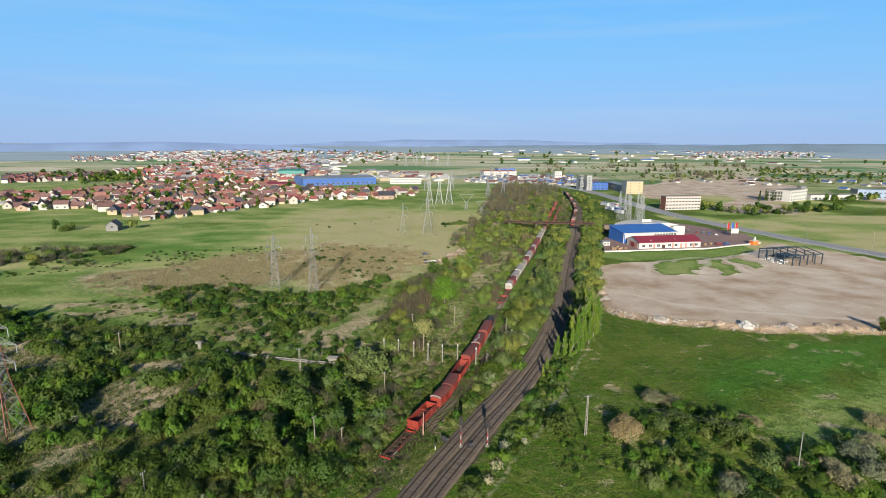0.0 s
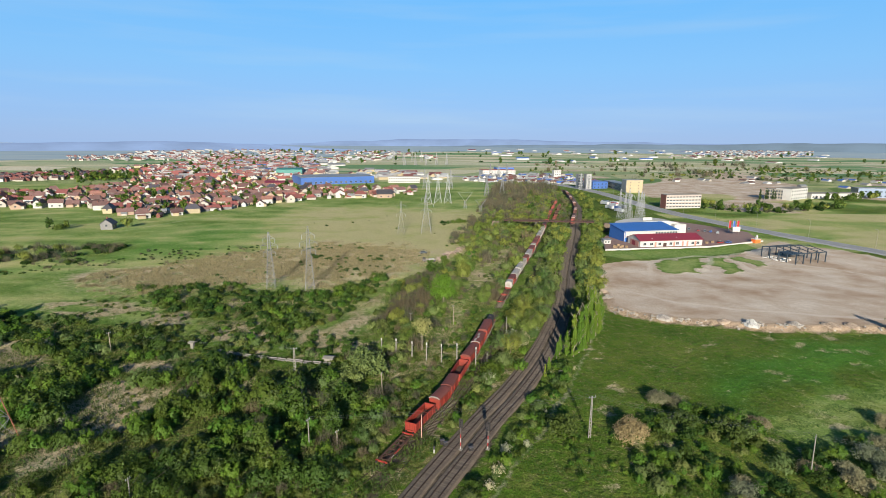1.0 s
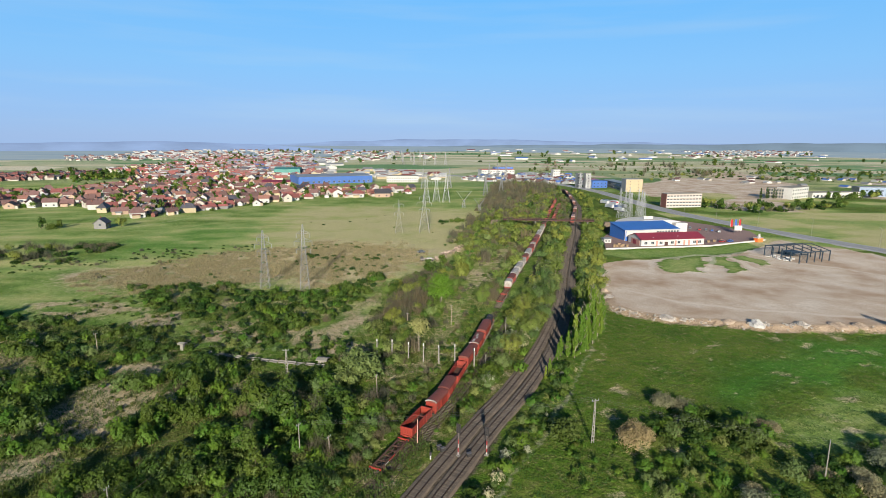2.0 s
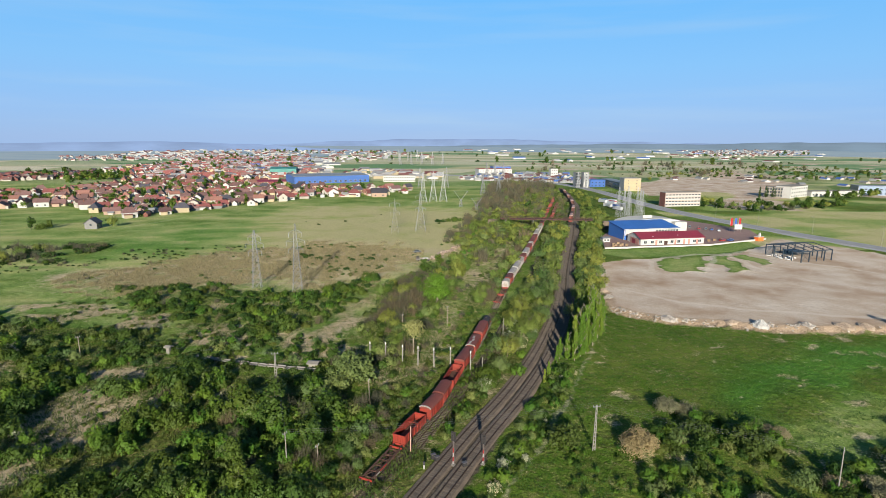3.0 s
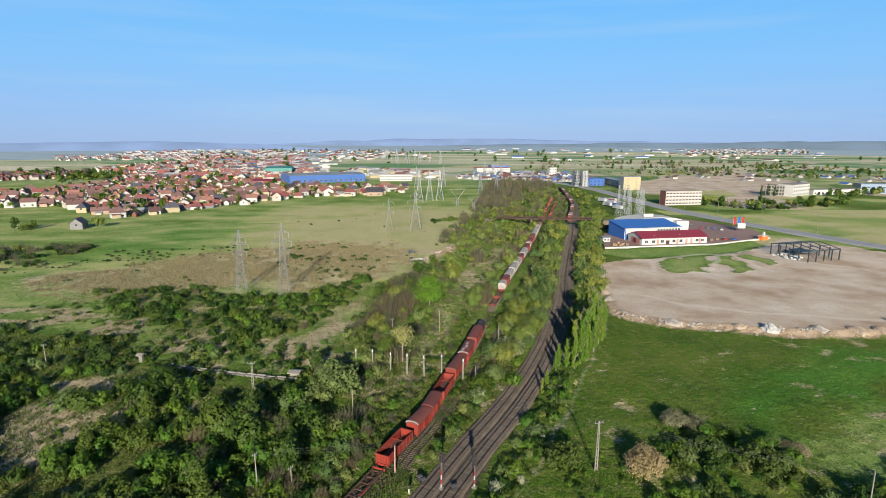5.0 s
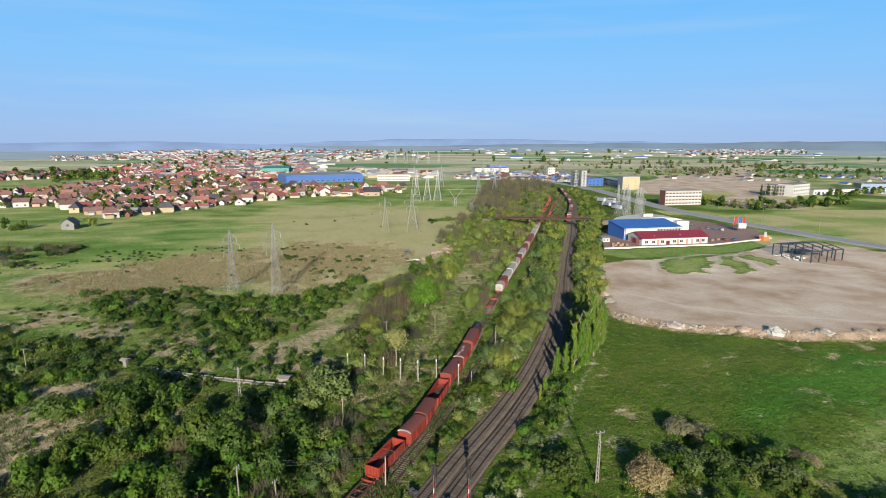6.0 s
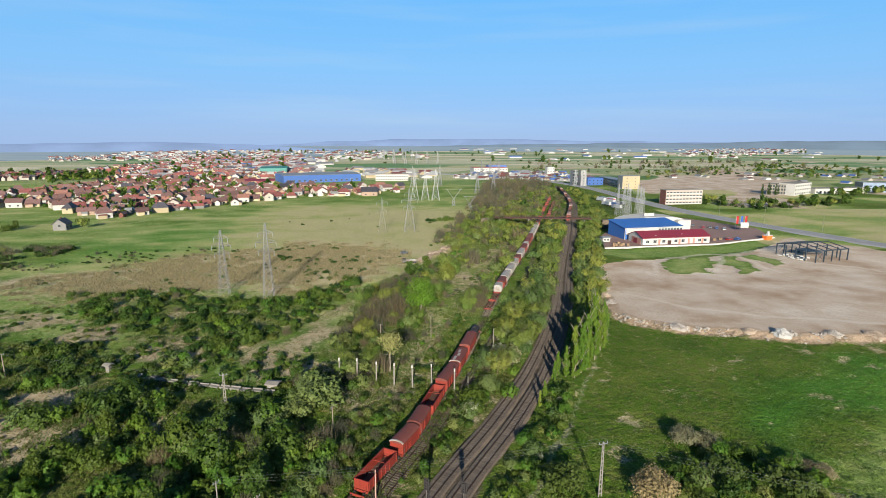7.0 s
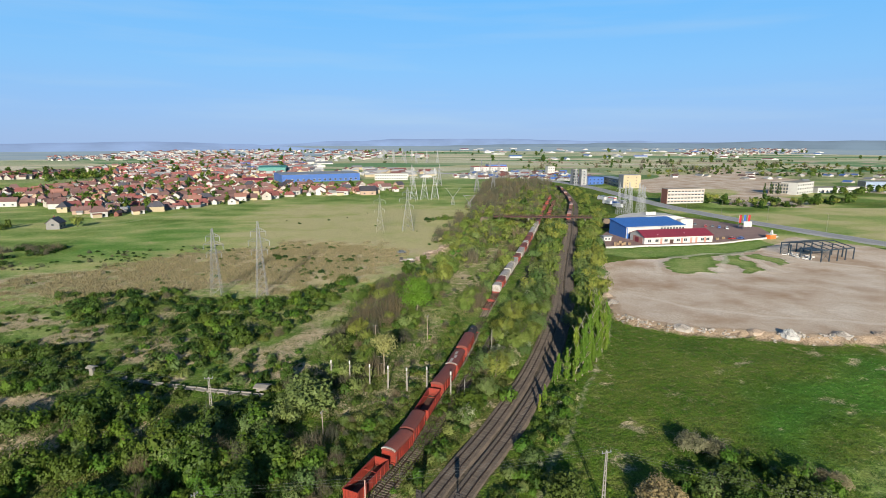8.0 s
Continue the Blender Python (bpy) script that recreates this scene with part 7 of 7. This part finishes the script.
def far_houses(name, label, poly, count, roof_mats, wall_mats, lo, hi, seed, tall=1.0):
    """Roofs and walls of a distant quarter, too far to tell apart."""
    r, s, made = random.Random(seed), Shape(), 0
    mats = list(roof_mats) + list(wall_mats)
    xs, ys = [p[0] for p in poly], [p[1] for p in poly]
    n = 0
    while made < count and n < count * 40:
        n += 1
        x, y = r.uniform(min(xs), max(xs)), r.uniform(min(ys), max(ys))
        if float(inside(poly, x, y)) < 0:
            continue
        made += 1
        L, D, H, R = r.uniform(lo, hi), r.uniform(lo * 0.7, hi * 0.7), r.uniform(2.4, 5) * tall, r.uniform(2.0, 3.6) * tall
        a = radians(r.choice([18, 108]) + r.uniform(-10, 10))
        ca, sa = math.cos(a), math.sin(a)

        def at(u, v, z):
            return (x + u * ca - v * sa, y + u * sa + v * ca, z)
        wm, rm = len(roof_mats) + r.randrange(len(wall_mats)), r.randrange(len(roof_mats))
        pts = [at(u, v, z) for u in (-L / 2, L / 2) for v, z in ((-D / 2, -0.5), (-D / 2, H), (0, H + R), (D / 2, H), (D / 2, -0.5))]
        s.add(pts, [(0, 1, 2, 3, 4), (9, 8, 7, 6, 5), (0, 5, 6, 1), (4, 3, 8, 9)], wm)
        o = 0.5
        pts = [at(u, v, z) for u in (-L / 2 - o, L / 2 + o) for v, z in ((-D / 2 - o, H - 0.2), (0, H + R + 0.25), (D / 2 + o, H - 0.2))]
        s.add(pts, [(0, 3, 4, 1), (1, 4, 5, 2)], rm)
    return tagged(new(name, s.mesh(name, mats)), label, "town", kind="stuff")


WHITE_ROOF = surface("pale_sheet_roof", (0.38, 0.385, 0.39), (0.28, 0.28, 0.28), 0.5)
far_houses("distant_town", "distant quarter of red roofs and white walls", TOWN_FAR, 1700, [TILE_RED, TILE_BROWN, TILE_BROWN, TILE_RED, GREY_SHEET, TILE_DARK, WHITE_ROOF], [WHITE_WALL, CREAM_WALL, BRICK, RENDERS[3]], 8, 14, 3)
far_houses("outhouses", "garden sheds and outhouses between the town's houses", TOWN_NEAR, 260, [TILE_RED, TILE_BROWN, GREY_SHEET, WHITE_ROOF], [WHITE_WALL, RENDERS[3], RENDERS[5], BRICK], 3.5, 8, 17, 0.62)
far_houses("distant_town", "pale houses strung out along the far plain", [(-936, 1425), (-727, 1481), (-560, 1560), (-640, 1850), (-847, 1851), (-1152, 1754)], 240, [TILE_RED, TILE_BROWN, GREY_SHEET], [WHITE_WALL, RENDERS[3], RENDERS[5]], 5, 9, 18, 0.8)
far_houses("distant_town", "rows of dark red roofs at the town's edge", TOWN_ROW, 330, [TILE_RED, TILE_RED, TILE_BROWN, TILE_DARK], [RENDERS[3], RENDERS[3], RENDERS[5], BRICK, WHITE_WALL], 6, 10, 4, 0.9)
far_houses("distant_sheds", "white industrial sheds in the distance", [(-440, 1050), (-330, 1020), (-250, 960), (-180, 1150), (-300, 1600), (-560, 1700)], 90, [WHITE_ROOF, WHITE_ROOF, GREY_SHEET, LIGHT_BLUE], [WHITE_WALL], 14, 40, 6)
far_houses("distant_town", "scattered pale houses on the far plain", [(-900, 1500), (-1250, 2300), (-1000, 2760), (-200, 2760), (60, 1750), (-280, 1330)], 420, [TILE_RED, TILE_BROWN, WHITE_ROOF], [WHITE_WALL, RENDERS[3], GREY_SHEET], 10, 20, 7)
far_houses("distant_village", "village of pale houses on the far slope", FAR_VILLAGE, 260, [TILE_RED, TILE_BROWN, WHITE_ROOF], [WHITE_WALL, RENDERS[3]], 9, 18, 8)
far_houses("distant_market", "market stalls and stores with coloured roofs", MARKET, 170, [WHITE_ROOF, WHITE_ROOF, GREY_SHEET, LIGHT_BLUE, TILE_RED, TILE_BROWN], [WHITE_WALL, RENDERS[3], GREY_SHEET], 5, 14, 9, 0.65)
far_houses("distant_market", "stores and yards beyond the meadow", [(-160, 860), (40, 850), (60, 960), (-120, 1080)], 60, [WHITE_ROOF, GREY_SHEET, TILE_RED], [WHITE_WALL, CREAM_WALL], 8, 26, 10, 0.9)
far_houses("distant_sheds", "low works buildings and sheds behind the quarry", [(300, 830), (480, 960), (760, 900), (700, 760), (560, 700), (520, 800)], 22, [WHITE_ROOF, GREY_SHEET, GREY_SHEET, LIGHT_BLUE, TILE_BROWN], [WHITE_WALL, RENDERS[3], RENDERS[5]], 6, 17, 12, 0.6)
far_houses("distant_sheds", "farm buildings among the far fields", [(300, 1500), (1500, 1700), (2400, 3400), (200, 3600)], 60, [WHITE_ROOF, TILE_RED, LIGHT_BLUE], [WHITE_WALL], 15, 50, 13)


# ---- rubble at the edge of the levelled ground ----
RUBBLE = surface("pale_rubble", (0.33, 0.30, 0.27), (0.22, 0.185, 0.155), 0.9, 0, 4, 0.6, 0.7, 0.6, 0.05, 0.3)


def stone(r, size):
    s = Shape()
    pts = [(x * size * r.uniform(0.35, 0.6), y * size * r.uniform(0.3, 0.55), (z + 0.6) * size * r.uniform(0.25, 0.45)) for z in (-1, 1) for x, y in ((-1, -1), (1, -1), (1, 1), (-1, 1))]
    return s.add(pts, [(3, 2, 1, 0), (4, 5, 6, 7), (0, 1, 5, 4), (1, 2, 6, 5), (2, 3, 7, 6), (3, 0, 4, 7)])


SR = random.Random(8)
stones = [stone(SR, 1.0).mesh("rubble_stone", RUBBLE) for _ in range(8)]
edge = [(68.5, 196), (72, 186), (80, 180), (88, 176), (99, 173), (114.5, 168.5), (130, 167), (146, 167), (160, 166)]
bank = thing("rubble_bank", "bank of broken pale concrete and stones along the bare ground", "rubble")
for k in range(280):
    u = SR.random() * (len(edge) - 1)
    i = int(u)
    f = u - i
    x, y = edge[i][0] + (edge[i + 1][0] - edge[i][0]) * f + SR.gauss(0, 0.7), edge[i][1] + (edge[i + 1][1] - edge[i][1]) * f + SR.gauss(0, 0.9)
    if SR.random() < 0.72:
        px, py = SR.choice([(113.8, 170.6), (113.8, 170.6), (113.8, 170.6), (127.5, 169.6), (123, 169.5), (72, 188), (70.5, 191), (75, 183.5), (83, 179), (90, 176), (95, 174)])
        x, y = px + SR.gauss(0, 1.2), py + SR.gauss(0, 0.8)
    ob = part("stone", stones[k % 8], RUBBLE, bank, "", pose(x, y, float(land(x, y)) + 0.02, SR.uniform(-25, 25), SR.uniform(-25, 25), SR.uniform(0, 360)) @ Matrix.Scale(SR.uniform(0.2, 0.75), 4))


def heap(name, label, x, y, wide, high, mat, seed):
    """A tipped heap of gravel or soil with a rough surface."""
    r, s, n, rings = random.Random(seed), Shape(), 26, 9
    pts = [(0, 0, high)]
    for i in range(1, rings + 1):
        f = i / rings
        for k in range(n):
            a = 2 * math.pi * k / n
            q = wide / 2 * f * (1 + 0.16 * float(value_noise(2 * math.cos(a) + seed, 2 * math.sin(a), seed)) + r.uniform(-0.05, 0.05))
            pts.append((q * math.cos(a), 0.8 * q * math.sin(a), high * (1 - f) ** 0.8 + (high * r.uniform(-0.11, 0.11) if i < rings else -0.5)))
    faces = [(0, 1 + k, 1 + (k + 1) % n) for k in range(n)]
    faces += [(1 + i * n + k, 1 + (i + 1) * n + k, 1 + (i + 1) * n + (k + 1) % n, 1 + i * n + (k + 1) % n) for i in range(rings - 1) for k in range(n)]
    ob = new(name, s.add(pts, faces).mesh(name, mat))
    ob.matrix_basis = pose(x, y, float(land(x, y)), 0, 0, r.uniform(0, 360))
    tagged(ob, label, "heap", "tipped heaps")


WHITE_GRAVEL = surface("white_gravel", (0.44, 0.43, 0.41), (0.28, 0.265, 0.25), 0.9, 0, 4, 0.9, 0.8, 0.8, 0.08)
HEAP_SOIL = surface("sandy_soil", (0.33, 0.26, 0.20), (0.25, 0.18, 0.125), 0.95, 0, 4, 0.5, 0.7, 0.6, 0.06)
heap("gravel_mound", "pale heap of white gravel at the bank", 112.0, 170.5, 6.0, 2.0, WHITE_GRAVEL, 1)
heap("soil_mound", "grey soil heap tipped over the bank", 84.5, 178.5, 6.0, 1.0, RUBBLE, 2)
heap("soil_mound", "sandy soil heap tipped over the bank", 127.5, 170.4, 5.5, 1.2, RUBBLE, 3)
heap("soil_mound", "sandy soil heap tipped over the bank", 139.5, 169.6, 7.0, 1.1, HEAP_SOIL, 4)
heap("soil_mound", "sandy soil heap tipped over the bank", 146.5, 169.4, 6.0, 1.0, HEAP_SOIL, 5)
heap("soil_mound", "sandy soil heap tipped over the bank", 104.0, 173.8, 5.0, 0.8, HEAP_SOIL, 6)


for k, (x, y, w, h) in enumerate(((72.5, 205, 5.0, 1.3), (74, 214, 4.2, 1.0), (76.5, 224, 5.2, 1.2), (79, 233, 4.0, 0.9), (81, 243, 5.0, 1.1))):
    heap("soil_mound", "dark brown spoil heap at the edge of the levelled ground", x, y, w, h, HEAP_SOIL if k % 2 else RUBBLE, 20 + k)


# ---- grass and reed ----
def blades(x, y, height, width, rng, slant=0.45):
    n = len(x)
    z = land(x, y)
    a = rng.uniform(0, 2 * math.pi, n)
    h = height * rng.uniform(0.6, 1.3, n)
    lean = rng.normal(size=(n, 2)) * slant * h[:, None]
    w = width * rng.uniform(0.6, 1.3, n)
    base = np.stack([x, y, z - 0.05], 1)
    side = np.stack([np.cos(a) * w, np.sin(a) * w, np.zeros(n)], 1)
    tip = base + np.stack([lean[:, 0], lean[:, 1], h], 1)
    return np.stack([base - side, base + side, tip], 1)


def cover_points(key, count, x0, x1, y0, y1, level, rng):
    x, y = rng.uniform(x0, x1, count), rng.uniform(y0, y1, count)
    ix, iy = np.clip(np.searchsorted(gx, x), 0, nx - 1), np.clip(np.searchsorted(gy, y), 0, ny - 1)
    ok = COVER[key][iy, ix] + 0.5 * value_noise(x / 4, y / 4, 81) > level
    return x[ok], y[ok]


def off_tracks(x, y):
    keep = np.ones(len(x), bool)
    for line, reach in ((main_left[0], 2.9), (main_right[0], 2.9), (siding[0], 0.1), (train_line[0], 0.1)):
        for p in line[::3]:
            keep &= np.hypot(x - p[0], y - p[1]) > reach
    return keep


GR = np.random.default_rng(21)
rx, ry = cover_points("straw", 150000, -175, 0, 95, 215, 0.35 + 0.3 * GR.random(150000), GR)
tagged(new("dry_reeds", leaf_mesh("dry_reeds", blades(rx, ry, 0.5, 0.05, GR, 0.8), LEAF["straw"], GR.random(len(rx)))), "pale dry reeds standing in patches of the meadow", "reeds", kind="stuff")
rx, ry = cover_points("straw", 120000, -160, 0, 205, 330, 0.4 + 0.25 * GR.random(120000), GR)
tagged(new("dry_reeds", leaf_mesh("dry_reeds", blades(rx, ry, 0.95, 0.13, GR, 0.5), LEAF["straw"], GR.random(len(rx)))), "pale dry reed bed in the middle of the meadow", "reeds", kind="stuff")
mx, my = GR.uniform(-130, 160, 300000), 76 + 150 * GR.random(300000) ** 1.3
ok = (inside(PAD, mx, my) < -0.5) & off_tracks(mx, my) & (0.6 * value_noise(mx / 5, my / 5, 71) + value_noise(mx / 1.5, my / 1.1, 72) > 0.05)
mx, my = mx[ok], my[ok]
hx, hy = GR.uniform(-175, 60, 170000), 76 + 130 * GR.random(170000) ** 1.4
ix, iy = np.clip(np.searchsorted(gx, hx), 0, nx - 1), np.clip(np.searchsorted(gy, hy), 0, ny - 1)
ok = (COVER["scrubland"][iy, ix] > 0.4) & off_tracks(hx, hy) & (value_noise(hx / 4, hy / 4, 75) + 0.6 * value_noise(hx / 1.5, hy / 1.5, 76) > -0.3)
hx, hy = hx[ok], hy[ok]
tagged(new("rough_herbs", leaf_mesh("rough_herbs", blades(hx, hy, 0.62, 0.13, GR, 0.5), LEAF["scrub"], 0.5 + 0.5 * value_noise(hx / 5, hy / 5, 77))), "tall rough grass and herbs between the shrubs", "grass", kind="stuff")
tagged(new("tall_grass", leaf_mesh("tall_grass", blades(mx, my, 0.34, 0.10, GR), LEAF["grass"], 0.5 + 0.5 * value_noise(mx / 6, my / 6, 73))), "tufts of rough spring grass on the meadow", "grass", kind="stuff")
